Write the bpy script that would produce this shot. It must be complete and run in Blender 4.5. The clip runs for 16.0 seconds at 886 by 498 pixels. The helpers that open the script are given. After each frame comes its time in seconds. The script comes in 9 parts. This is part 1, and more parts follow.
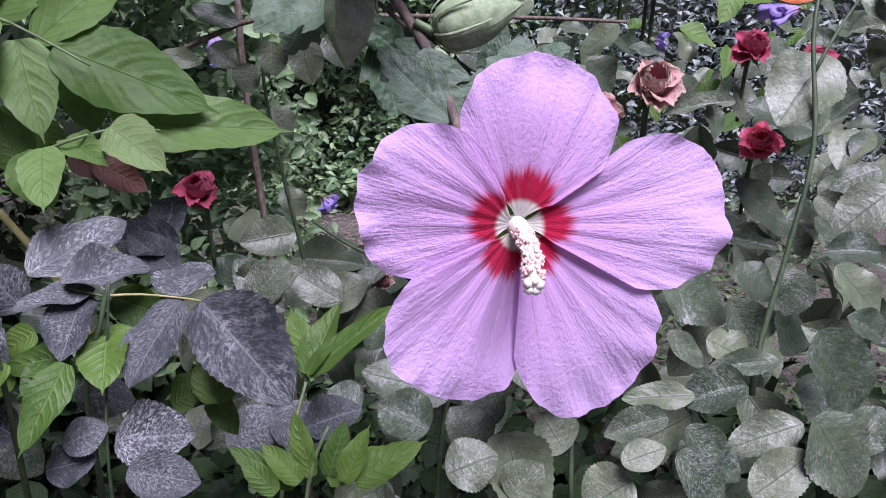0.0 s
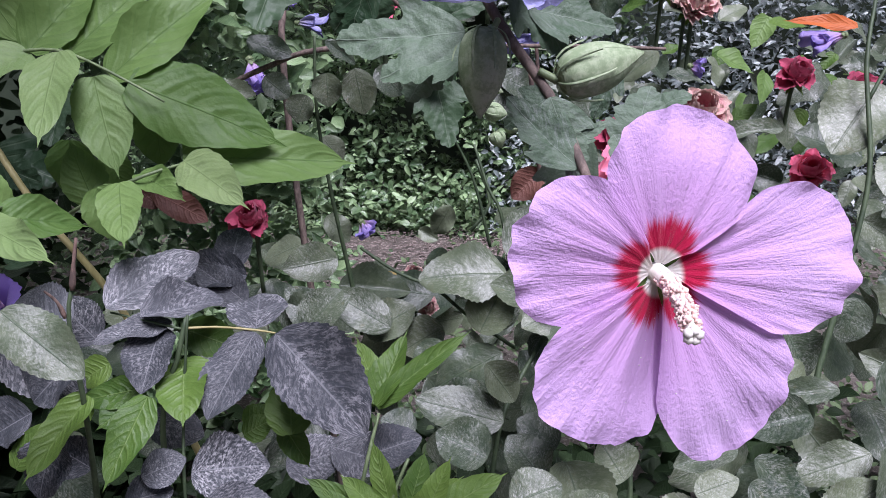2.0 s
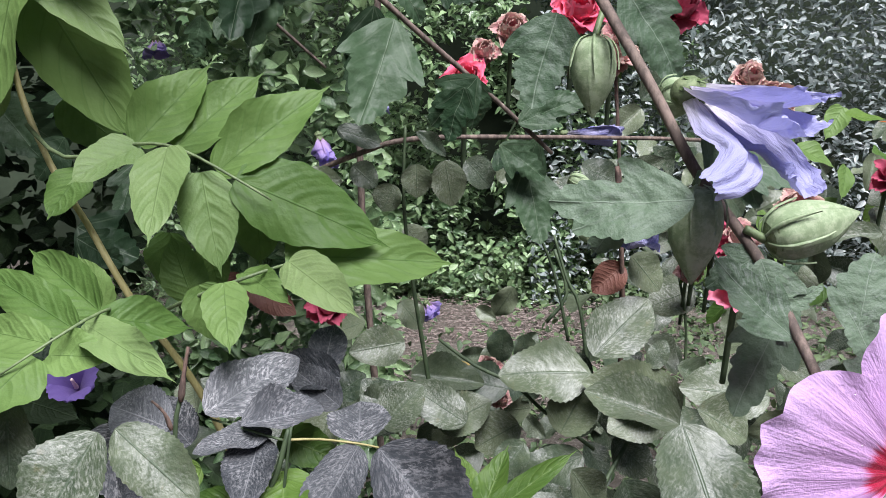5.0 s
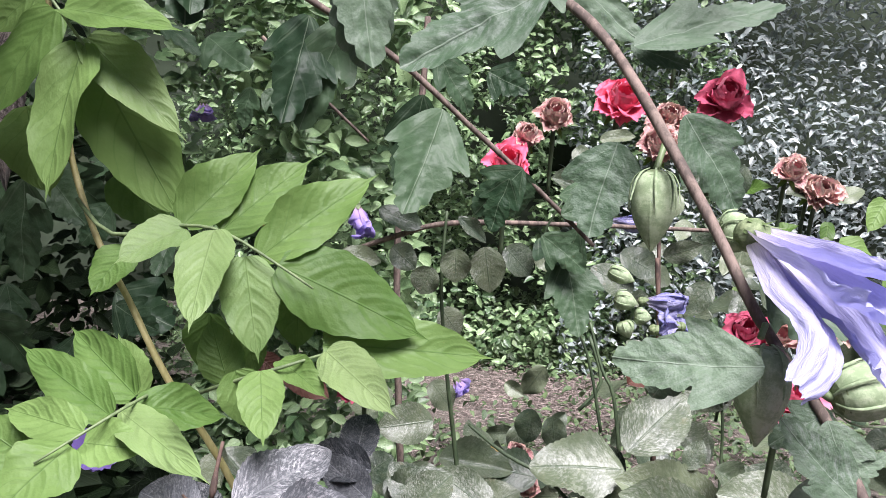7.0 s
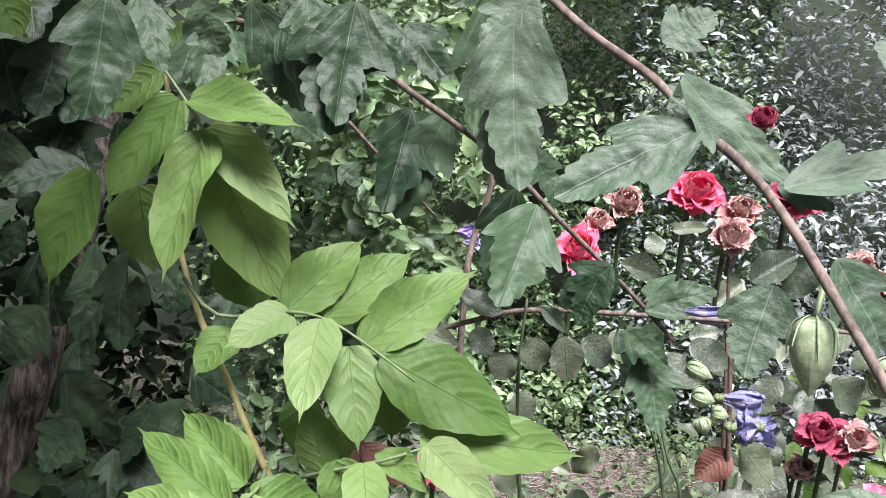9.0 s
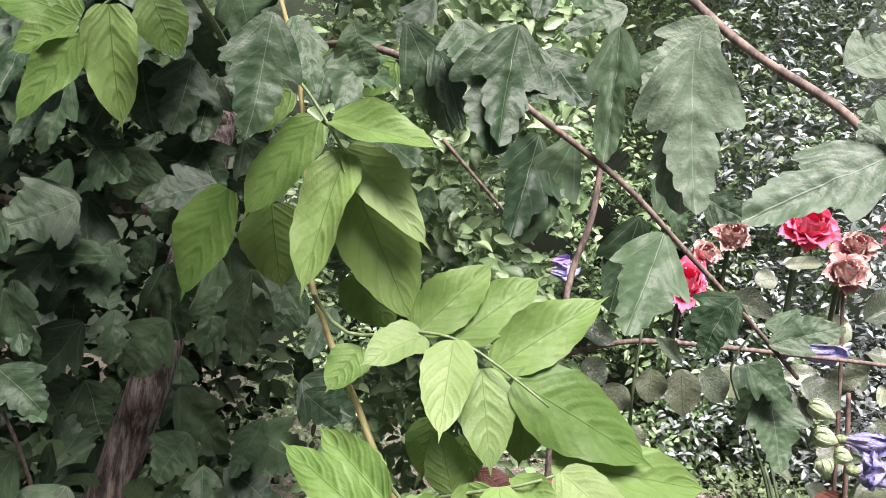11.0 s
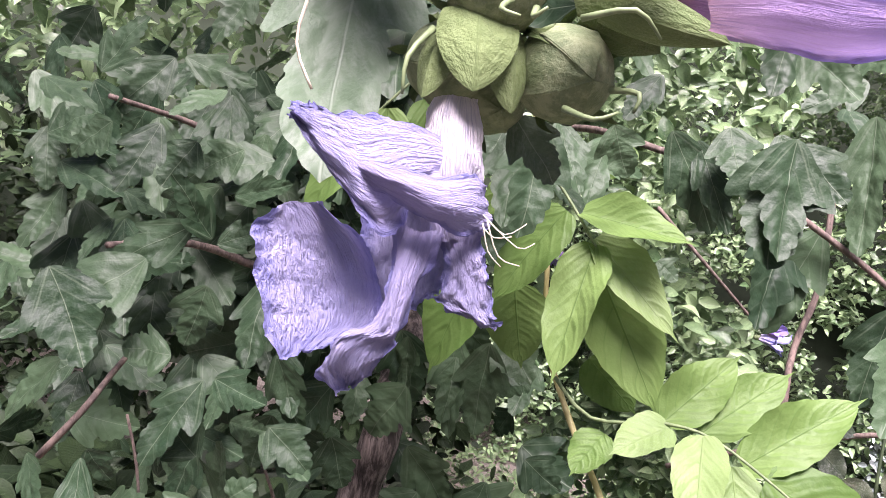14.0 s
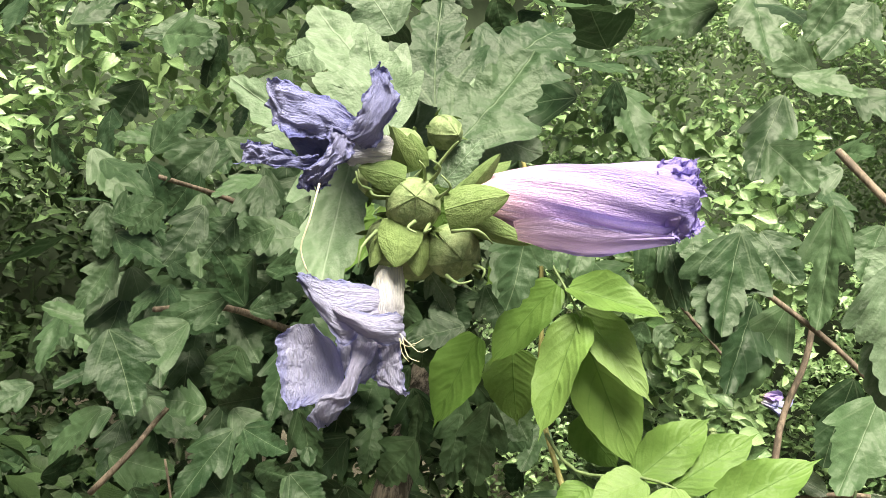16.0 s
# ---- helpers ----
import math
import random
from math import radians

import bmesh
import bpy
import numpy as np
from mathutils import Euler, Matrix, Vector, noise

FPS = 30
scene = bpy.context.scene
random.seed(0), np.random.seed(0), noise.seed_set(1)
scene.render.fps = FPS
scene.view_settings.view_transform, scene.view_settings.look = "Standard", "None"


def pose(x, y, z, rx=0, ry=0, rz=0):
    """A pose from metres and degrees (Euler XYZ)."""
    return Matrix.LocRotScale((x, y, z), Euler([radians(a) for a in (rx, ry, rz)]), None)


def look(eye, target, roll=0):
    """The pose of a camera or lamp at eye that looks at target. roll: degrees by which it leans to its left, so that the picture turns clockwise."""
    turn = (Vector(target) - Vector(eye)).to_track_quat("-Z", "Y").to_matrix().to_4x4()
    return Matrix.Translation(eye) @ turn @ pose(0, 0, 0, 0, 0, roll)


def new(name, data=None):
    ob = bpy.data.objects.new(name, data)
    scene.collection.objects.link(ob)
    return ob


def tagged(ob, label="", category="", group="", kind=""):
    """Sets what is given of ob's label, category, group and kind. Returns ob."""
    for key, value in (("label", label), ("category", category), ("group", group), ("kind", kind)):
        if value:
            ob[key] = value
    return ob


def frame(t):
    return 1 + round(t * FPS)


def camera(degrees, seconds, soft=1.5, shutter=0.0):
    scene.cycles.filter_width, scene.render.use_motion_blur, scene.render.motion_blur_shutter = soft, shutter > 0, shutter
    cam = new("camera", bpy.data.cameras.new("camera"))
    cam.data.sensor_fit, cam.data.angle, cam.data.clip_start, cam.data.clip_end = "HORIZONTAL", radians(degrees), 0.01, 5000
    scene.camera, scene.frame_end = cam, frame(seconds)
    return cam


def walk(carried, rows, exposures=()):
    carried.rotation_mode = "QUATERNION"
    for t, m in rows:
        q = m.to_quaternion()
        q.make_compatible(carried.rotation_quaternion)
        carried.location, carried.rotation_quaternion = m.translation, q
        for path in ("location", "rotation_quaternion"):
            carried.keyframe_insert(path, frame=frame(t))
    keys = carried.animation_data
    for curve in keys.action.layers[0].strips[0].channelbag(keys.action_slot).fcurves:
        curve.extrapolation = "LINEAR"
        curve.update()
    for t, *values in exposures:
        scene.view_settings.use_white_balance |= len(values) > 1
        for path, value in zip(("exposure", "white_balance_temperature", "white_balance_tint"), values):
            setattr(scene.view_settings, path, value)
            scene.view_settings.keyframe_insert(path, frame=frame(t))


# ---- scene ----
cam = camera(56.07, 16.0, soft=0.8)
PATH = [
    (0, pose(0.0000, 0.0000, 1.0000, 74.00, 0.00, 0.00)),
    (0.5, pose(-0.0141, -0.0006, 1.0008, 74.25, 0.17, 0.20)),
    (1, pose(-0.0221, -0.0008, 1.0044, 74.73, 0.24, 0.31)),
    (1.5, pose(-0.0274, -0.0005, 1.0057, 75.06, 0.35, 0.43)),
    (2, pose(-0.0353, -0.0033, 1.0089, 75.31, 0.38, 0.64)),
    (2.5, pose(-0.0463, -0.0039, 1.0143, 75.77, 0.36, 0.89)),
    (3, pose(-0.0549, 0.0012, 1.0185, 76.41, 0.27, 1.18)),
    (3.5, pose(-0.0634, 0.0058, 1.0220, 77.01, 0.05, 1.47)),
    (4, pose(-0.0738, 0.0097, 1.0269, 77.59, -0.11, 1.85)),
    (4.2, pose(-0.0755, 0.0118, 1.0290, 77.87, -0.16, 1.97)),
    (6.3, pose(-0.0938, 0.0254, 1.0438, 82.14, -3.48, 5.15)),
    (6.5, pose(-0.0936, 0.0253, 1.0478, 82.44, -3.64, 5.23)),
    (7, pose(-0.0935, 0.0261, 1.0549, 83.32, -3.70, 5.40)),
    (7.5, pose(-0.1024, 0.0256, 1.0581, 84.56, -4.47, 5.73)),
    (8, pose(-0.1174, 0.0205, 1.0685, 85.22, -5.42, 5.88)),
    (8.5, pose(-0.1306, 0.0157, 1.0784, 86.04, -5.87, 6.57)),
    (10.8, pose(-0.1885, 0.0021, 1.0725, 88.55, -7.70, 10.54)),
    (11, pose(-0.1924, 0.0035, 1.0671, 88.55, -7.85, 11.20)),
    (11.5, pose(-0.2073, -0.0003, 1.0533, 88.56, -8.05, 13.05)),
    (12, pose(-0.2194, -0.0067, 1.0487, 88.35, -8.26, 15.11)),
    (12.5, pose(-0.2338, -0.0208, 1.0493, 88.01, -8.51, 17.34)),
    (13, pose(-0.2394, -0.0370, 1.0551, 87.82, -8.75, 19.39)),
    (13.5, pose(-0.2291, -0.0451, 1.0791, 87.71, -9.41, 22.15)),
    (14, pose(-0.2423, -0.0357, 1.0948, 89.19, -9.47, 22.86)),
    (14.5, pose(-0.2390, -0.0478, 1.0957, 89.92, -9.69, 23.24)),
    (15, pose(-0.2309, -0.0677, 1.0961, 90.58, -10.08, 23.92)),
    (15.5, pose(-0.2094, -0.0868, 1.1023, 91.63, -10.25, 24.43)),
    (16, pose(-0.1958, -0.1025, 1.1088, 92.70, -10.34, 24.79)),
]
walk(cam, PATH, exposures=[(0.0, -0.55, 5620, 33), (2.5, -0.49, 5700, 27), (4.2, -0.42, 5900, 15), (6.5, 0.12, 6100, 23), (8.5, 0.33, 6100, 21), (11.0, 0.63, 6500, 26), (12.0, 0.85, 6700, 34), (12.9, 0.98, 6300, 44), (13.5, 1.10, 5900, 56), (14.0, 0.95, 6350, 38), (14.5, 0.73, 7200, 9), (16.0, 0.80, 7900, -2)])

# ---- sky and sun: bright overcast daylight, open sky behind the viewer ----
world = bpy.data.worlds.new("sky")
world.use_nodes = True
scene.world = world
_n = world.node_tree.nodes
_sky = _n.new("ShaderNodeTexSky")
_sky.sky_type, _sky.sun_disc = "NISHITA", False
_sky.sun_elevation, _sky.sun_rotation = radians(60), radians(160)
_sky.air_density, _sky.dust_density = 1.0, 4.0
world.node_tree.links.new(_sky.outputs[0], _n["Background"].inputs[0])
_n["Background"].inputs[1].default_value = 0.05
_sun = new("sun", bpy.data.lights.new("sun", "SUN"))
_sun.data.energy, _sun.data.angle, _sun.data.color = 9.0, radians(32), (1.0, 0.97, 0.92)
_sun.matrix_world = look((0.8, -1.6, 4.8), (0, 0.4, 1.0))

# ---- materials ----
def nodes_of(name):
    m = bpy.data.materials.new(name)
    m.use_nodes = True
    t = m.node_tree
    return m, t, t.nodes, t.links, t.nodes["Principled BSDF"]


def mix_rgb(t, fac, a, b, how="MIX"):
    n = t.nodes.new("ShaderNodeMix")
    n.data_type, n.blend_type, n.clamp_factor = "RGBA", how, True
    for slot, v in ((n.inputs[0], fac), (n.inputs[6], a), (n.inputs[7], b)):
        if hasattr(v, "is_linked"):
            t.links.new(v, slot)
        elif isinstance(v, (int, float)):
            slot.default_value = v
        else:
            slot.default_value = (*v, 1)
    return n.outputs[2]


def calc(t, op, *args):
    n = t.nodes.new("ShaderNodeMath")
    n.operation = op
    for slot, v in zip(n.inputs, args):
        if hasattr(v, "is_linked"):
            t.links.new(v, slot)
        else:
            slot.default_value = v
    return n.outputs[0]


def ramp(t, v, *stops):
    n = t.nodes.new("ShaderNodeMapRange")
    n.interpolation_type = "SMOOTHSTEP"
    t.links.new(v, n.inputs[0])
    for slot, x in zip(n.inputs[1:5], stops):
        slot.default_value = x
    return n.outputs[0]


def speckle(t, scale, detail=3.0, rough=0.6, coords=None):
    n = t.nodes.new("ShaderNodeTexNoise")
    n.inputs["Scale"].default_value, n.inputs["Detail"].default_value, n.inputs["Roughness"].default_value = scale, detail, rough
    if coords is None:
        c = t.nodes.new("ShaderNodeTexCoord")
        coords = c.outputs["Object"]
    t.links.new(coords, n.inputs["Vector"])
    return n.outputs[0]


def leaf_material(name, dark, light, vein, veins=9.0, slant=0.9, dust=0.0, dust_scale=60.0, dust_colour=(0.42, 0.43, 0.42), rough=0.5, glow=0.18, per_island=False, quilt=0.5, spec=0.35, blotch=(0.2, 0.16, 0.06), blotches=0.0, side_veins=0.55, local=True, rib_width=0.05, palmate=False):
    """A leaf's blade: midrib and side veins from the blade's own coordinates, pale dust, mottling, light through it."""
    m, t, n, l, b = nodes_of(name)
    uv = n.new("ShaderNodeUVMap")
    sep = n.new("ShaderNodeSeparateXYZ")
    l.new(uv.outputs[0], sep.inputs[0])
    u, v = sep.outputs[0], calc(t, "ABSOLUTE", calc(t, "MULTIPLY_ADD", sep.outputs[1], 2.0, -1.0))
    rnd = n.new("ShaderNodeNewGeometry").outputs["Random Per Island"] if per_island else n.new("ShaderNodeObjectInfo").outputs["Random"]
    spot = uv.outputs[0]
    if local and not per_island:
        # the blade's own unit space, shifted from leaf to leaf
        own = n.new("ShaderNodeVectorMath")
        own.operation = "MULTIPLY_ADD"
        l.new(n.new("ShaderNodeTexCoord").outputs["Object"], own.inputs[0])
        own.inputs[1].default_value = (0.8, 1.2, 0.3)
        mixed = n.new("ShaderNodeCombineXYZ")
        for k in range(3):
            l.new(calc(t, "MULTIPLY", rnd, (37.0, 23.0, 11.0)[k]), mixed.inputs[k])
        l.new(mixed.outputs[0], own.inputs[2])
        spot = own.outputs[0]
    wob = speckle(t, 3.0, 2.0, 0.5, spot)
    across = calc(t, "ADD", calc(t, "MULTIPLY_ADD", calc(t, "POWER", v, 1.25), -slant * 0.28, u), calc(t, "MULTIPLY_ADD", wob, 0.13, -0.065))
    ph = calc(t, "FRACT", calc(t, "MULTIPLY", across, veins))
    tri = calc(t, "ABSOLUTE", calc(t, "MULTIPLY_ADD", ph, 2.0, -1.0))
    side = calc(t, "MULTIPLY", ramp(t, tri, 0.86, 0.99, 0.0, 1.0), ramp(t, v, 0.5, 1.0, 1.0, 0.3))
    rib = ramp(t, v, 0.2 * rib_width, rib_width, 1.0, 0.0)
    if palmate:
        # two more main veins run from the foot to the side lobes
        off = calc(t, "ABSOLUTE", calc(t, "SUBTRACT", v, calc(t, "MULTIPLY", u, 1.75)))
        side = calc(t, "MAXIMUM", side, calc(t, "MULTIPLY", ramp(t, off, 0.01, 0.04, 2.0, 0.0), ramp(t, u, 0.30, 0.46, 1.0, 0.0)))
    allv = calc(t, "MAXIMUM", rib, calc(t, "MULTIPLY", side, side_veins))
    big = speckle(t, 3.5, 4.0, 0.65, spot)
    tone = calc(t, "ADD", calc(t, "MULTIPLY", calc(t, "POWER", rnd, 1.4), 0.85), calc(t, "MULTIPLY_ADD", big, 0.9, -0.32))
    col = mix_rgb(t, tone, dark, light)
    col = mix_rgb(t, calc(t, "MULTIPLY", allv, 0.55), col, vein)
    if blotches:
        bl = ramp(t, speckle(t, 5.0, 5.0, 0.7, spot), 0.60, 0.72, 0.0, blotches)
        col = mix_rgb(t, bl, col, blotch)
    if dust:
        lay = n.new("ShaderNodeCombineXYZ")
        l.new(across, lay.inputs[0])
        l.new(calc(t, "MULTIPLY", sep.outputs[1], 0.55), lay.inputs[1])
        l.new(calc(t, "MULTIPLY", rnd, 19.0), lay.inputs[2])
        fine = ramp(t, speckle(t, dust_scale, 5.0, 0.7, lay.outputs[0]), 0.42, 0.66, 0.0, 1.0)
        wide = ramp(t, speckle(t, 2.6, 3.0, 0.6, spot), 0.32, 0.66, 0.25, 1.0)
        much = calc(t, "MULTIPLY_ADD", calc(t, "FRACT", calc(t, "MULTIPLY", rnd, 7.31)), 0.9, 0.35)
        d = calc(t, "MULTIPLY", calc(t, "MULTIPLY", calc(t, "MULTIPLY", fine, wide), dust), much)
        d = calc(t, "MULTIPLY", d, ramp(t, tri, 0.55, 1.0, 1.0, 0.55))
        d = calc(t, "MULTIPLY", d, calc(t, "MULTIPLY_ADD", rib, -0.6, 1.0))
        col = mix_rgb(t, d, col, dust_colour)
    l.new(col, b.inputs["Base Color"])
    b.inputs["Roughness"].default_value = rough
    b.inputs["Specular IOR Level"].default_value = spec
    groove = calc(t, "MULTIPLY", ramp(t, tri, 0.40, 1.0, 0.0, 1.0), ramp(t, v, 0.1, 0.95, 1.0, 0.45))
    puff = calc(t, "MULTIPLY", speckle(t, 7.0, 3.0, 0.6, spot), 1.4)
    hgt = calc(t, "ADD", calc(t, "MULTIPLY_ADD", groove, -quilt, puff), calc(t, "MULTIPLY", rib, -0.35 if palmate else -0.9))
    hgt = calc(t, "ADD", hgt, calc(t, "MULTIPLY", speckle(t, 30.0, 4.0, 0.7, spot), 0.35))
    bump = n.new("ShaderNodeBump")
    bump.inputs["Strength"].default_value, bump.inputs["Distance"].default_value = 0.40, 0.0016
    l.new(hgt, bump.inputs["Height"])
    l.new(bump.outputs[0], b.inputs["Normal"])
    tr = n.new("ShaderNodeBsdfTranslucent")
    l.new(mix_rgb(t, 0.5, col, light), tr.inputs[0])
    ms = n.new("ShaderNodeMixShader")
    ms.inputs[0].default_value = glow
    l.new(b.outputs[0], ms.inputs[1])
    l.new(tr.outputs[0], ms.inputs[2])
    l.new(ms.outputs[0], n["Material Output"].inputs[0])
    return m


def bark_material(name, dark, light, scale=60.0, stretch=0.25, rough=0.85, depth=0.003):
    m, t, n, l, b = nodes_of(name)
    c = n.new("ShaderNodeTexCoord")
    mp = n.new("ShaderNodeMapping")
    mp.inputs["Scale"].default_value = (1, 1, stretch)
    l.new(c.outputs["Object"], mp.inputs[0])
    a = speckle(t, scale, 6.0, 0.7, mp.outputs[0])
    w = speckle(t, scale * 0.2, 3.0, 0.6)
    l.new(mix_rgb(t, calc(t, "ADD", ramp(t, a, 0.40, 0.62, 0.0, 0.8), calc(t, "MULTIPLY_ADD", w, 0.8, -0.3)), dark, light), b.inputs["Base Color"])
    b.inputs["Roughness"].default_value = rough
    bump = n.new("ShaderNodeBump")
    bump.inputs["Strength"].default_value, bump.inputs["Distance"].default_value = 0.9, depth
    l.new(a, bump.inputs["Height"])
    l.new(bump.outputs[0], b.inputs["Normal"])
    return m


def petal_material(name, inner, mid, outer, rim=None, eye=None, eye_at=(0.16, 0.30), rough=0.6, streaks=26.0, glow=0.3, wear=0.0, wear_colour=(0.3, 0.2, 0.1), crinkle=0.25, lines=0.55):
    """A petal: colour along its length, fine fanning veins, crinkle."""
    m, t, n, l, b = nodes_of(name)
    uv = n.new("ShaderNodeUVMap")
    sep = n.new("ShaderNodeSeparateXYZ")
    l.new(uv.outputs[0], sep.inputs[0])
    u, v = sep.outputs[0], sep.outputs[1]
    mp = n.new("ShaderNodeMapping")
    mp.inputs["Scale"].default_value = (2.2, streaks, 1)
    l.new(uv.outputs[0], mp.inputs[0])
    st = speckle(t, 1.0, 4.0, 0.6, mp.outputs[0])
    wide = speckle(t, 2.5, 3.0, 0.55, uv.outputs[0])
    rnd = n.new("ShaderNodeObjectInfo").outputs["Random"]
    f = calc(t, "ADD", ramp(t, u, 0.15, 0.95, 0.0, 0.85), calc(t, "MULTIPLY_ADD", wide, 0.5, -0.25))
    col = mix_rgb(t, f, mid, outer)
    col = mix_rgb(t, ramp(t, u, 0.0, 0.35, 1.0, 0.0), col, inner)
    col = mix_rgb(t, calc(t, "MULTIPLY", ramp(t, st, 0.48, 0.72, 0.0, lines), ramp(t, u, 0.15, 0.8, 1.0, 0.25)), col, tuple(0.72 * x for x in mid))
    if eye:
        reach = calc(t, "ADD", u, calc(t, "MULTIPLY_ADD", st, -0.22, 0.11))
        side = calc(t, "ABSOLUTE", calc(t, "MULTIPLY_ADD", v, 2.0, -1.0))
        reach = calc(t, "ADD", reach, calc(t, "MULTIPLY", calc(t, "POWER", side, 3.0), 0.09))
        col = mix_rgb(t, ramp(t, reach, eye_at[0], eye_at[1], 1.0, 0.0), col, eye)
        col = mix_rgb(t, ramp(t, u, 0.105, 0.14, 1.0, 0.0), col, (0.88, 0.82, 0.75))
    if rim:
        # the margin dries first
        brim = calc(t, "MAXIMUM", calc(t, "ABSOLUTE", calc(t, "MULTIPLY_ADD", v, 2.0, -1.0)), calc(t, "MULTIPLY_ADD", u, 2.0, -1.0))
        brim = calc(t, "ADD", brim, calc(t, "MULTIPLY_ADD", speckle(t, 9.0, 4.0, 0.7, uv.outputs[0]), 0.5, -0.25))
        col = mix_rgb(t, calc(t, "MULTIPLY", ramp(t, brim, 0.70, 0.98, 0.0, 0.85), ramp(t, u, 0.25, 0.45, 0.0, 1.0)), col, rim)
    if wear:
        col = mix_rgb(t, ramp(t, speckle(t, 4.0, 5.0, 0.7, uv.outputs[0]), 0.48, 0.68, 0.0, wear), col, wear_colour)
    l.new(col, b.inputs["Base Color"])
    b.inputs["Roughness"].default_value = rough
    b.inputs["Specular IOR Level"].default_value = 0.25
    b.inputs["Sheen Weight"].default_value = 0.15
    bump = n.new("ShaderNodeBump")
    bump.inputs["Strength"].default_value, bump.inputs["Distance"].default_value = 0.25 + 0.65 * crinkle, 0.0008 + 0.001 * crinkle
    l.new(calc(t, "ADD", st, calc(t, "MULTIPLY", speckle(t, 45.0 - 18 * crinkle, 4.0, 0.65, uv.outputs[0]), 0.4 + 0.9 * crinkle)), bump.inputs["Height"])
    l.new(bump.outputs[0], b.inputs["Normal"])
    tr = n.new("ShaderNodeBsdfTranslucent")
    l.new(col, tr.inputs[0])
    ms = n.new("ShaderNodeMixShader")
    ms.inputs[0].default_value = glow
    l.new(b.outputs[0], ms.inputs[1])
    l.new(tr.outputs[0], ms.inputs[2])
    l.new(ms.outputs[0], n["Material Output"].inputs[0])
    return m


def ground_material():
    m, t, n, l, b = nodes_of("garden_soil")
    a = speckle(t, 6.0, 8.0, 0.75)
    f = speckle(t, 70.0, 6.0, 0.8)
    col = mix_rgb(t, calc(t, "MULTIPLY_ADD", a, 2.2, -0.7), (0.085, 0.072, 0.058), (0.27, 0.235, 0.195))
    col = mix_rgb(t, ramp(t, f, 0.5, 0.68, 0.0, 0.85), col, (0.46, 0.42, 0.36))
    l.new(col, b.inputs["Base Color"])
    b.inputs["Roughness"].default_value = 0.95
    bump = n.new("ShaderNodeBump")
    bump.inputs["Distance"].default_value = 0.02
    l.new(calc(t, "ADD", a, f), bump.inputs["Height"])
    l.new(bump.outputs[0], b.inputs["Normal"])
    return m


VINE = leaf_material("vine_leaf", (0.070, 0.148, 0.028), (0.198, 0.315, 0.095), (0.065, 0.14, 0.03), veins=6.0, slant=1.1, rough=0.5, glow=0.30, quilt=0.85, side_veins=0.55, spec=0.28, rib_width=0.035)
VINE_PALE = leaf_material("pale_vine_leaf", (0.13, 0.225, 0.065), (0.255, 0.36, 0.14), (0.17, 0.26, 0.09), veins=7.0, rough=0.5, glow=0.2, quilt=0.6, side_veins=0.4, spec=0.28, dust=0.12, rib_width=0.04, slant=1.1)
SHOOT = leaf_material("young_shoot_leaf", (0.05, 0.115, 0.02), (0.155, 0.26, 0.05), (0.22, 0.32, 0.10), veins=8.0, rough=0.45, glow=0.25, quilt=0.7)
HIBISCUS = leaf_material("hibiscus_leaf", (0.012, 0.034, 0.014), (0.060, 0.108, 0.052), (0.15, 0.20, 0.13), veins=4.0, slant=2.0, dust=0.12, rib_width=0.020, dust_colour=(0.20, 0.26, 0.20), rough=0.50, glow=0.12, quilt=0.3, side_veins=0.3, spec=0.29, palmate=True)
# paler near leaves: soft highlights painted as blotches through the dust mask
HIBISCUS_NEAR = leaf_material("pale_hibiscus_leaf", (0.045, 0.088, 0.044), (0.125, 0.185, 0.115), (0.24, 0.30, 0.23), veins=6.0, slant=1.7, dust=0.28, dust_scale=18.0, rib_width=0.022, dust_colour=(0.42, 0.46, 0.43), rough=0.55, glow=0.15, quilt=0.12, side_veins=0.12, spec=0.35, palmate=True)
ROSE_DARK = leaf_material("dark_rose_leaf", (0.026, 0.032, 0.038), (0.085, 0.093, 0.102), (0.27, 0.28, 0.29), veins=7.0, dust=0.85, dust_scale=30.0, dust_colour=(0.46, 0.46, 0.47), rough=0.6, glow=0.04, quilt=0.3, side_veins=0.35, rib_width=0.04)
ROSE = leaf_material("rose_leaf", (0.016, 0.036, 0.018), (0.15, 0.185, 0.105), (0.06, 0.095, 0.055), veins=7.0, side_veins=0.4, dust=0.48, dust_scale=34.0, dust_colour=(0.50, 0.52, 0.46), rough=0.40, glow=0.10, quilt=0.18, blotches=0.25, spec=0.5)
RED_LEAF = leaf_material("withered_red_leaf", (0.09, 0.04, 0.03), (0.17, 0.075, 0.055), (0.25, 0.12, 0.09), rough=0.6, glow=0.1, blotches=0.4)
ORANGE_LEAF = leaf_material("young_orange_leaf", (0.45, 0.10, 0.02), (0.60, 0.17, 0.04), (0.6, 0.25, 0.1), rough=0.5)
YELLOW_LEAF = leaf_material("yellow_leaf", (0.50, 0.38, 0.12), (0.62, 0.50, 0.22), (0.6, 0.5, 0.3), rough=0.6)
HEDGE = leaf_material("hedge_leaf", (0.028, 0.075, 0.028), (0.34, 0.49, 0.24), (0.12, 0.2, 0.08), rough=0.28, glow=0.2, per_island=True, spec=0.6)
# grey leaves whose pale end also paints in glints of sky
HEDGE_BLUE = leaf_material("grey_glint_hedge_leaf", (0.075, 0.11, 0.10), (0.50, 0.56, 0.54), (0.3, 0.36, 0.32), rough=0.22, glow=0.1, per_island=True, spec=0.7)
COVER = leaf_material("ground_cover_leaf", (0.025, 0.06, 0.018), (0.15, 0.22, 0.09), (0.15, 0.22, 0.12), rough=0.4, glow=0.15, per_island=True, dust=0.3)
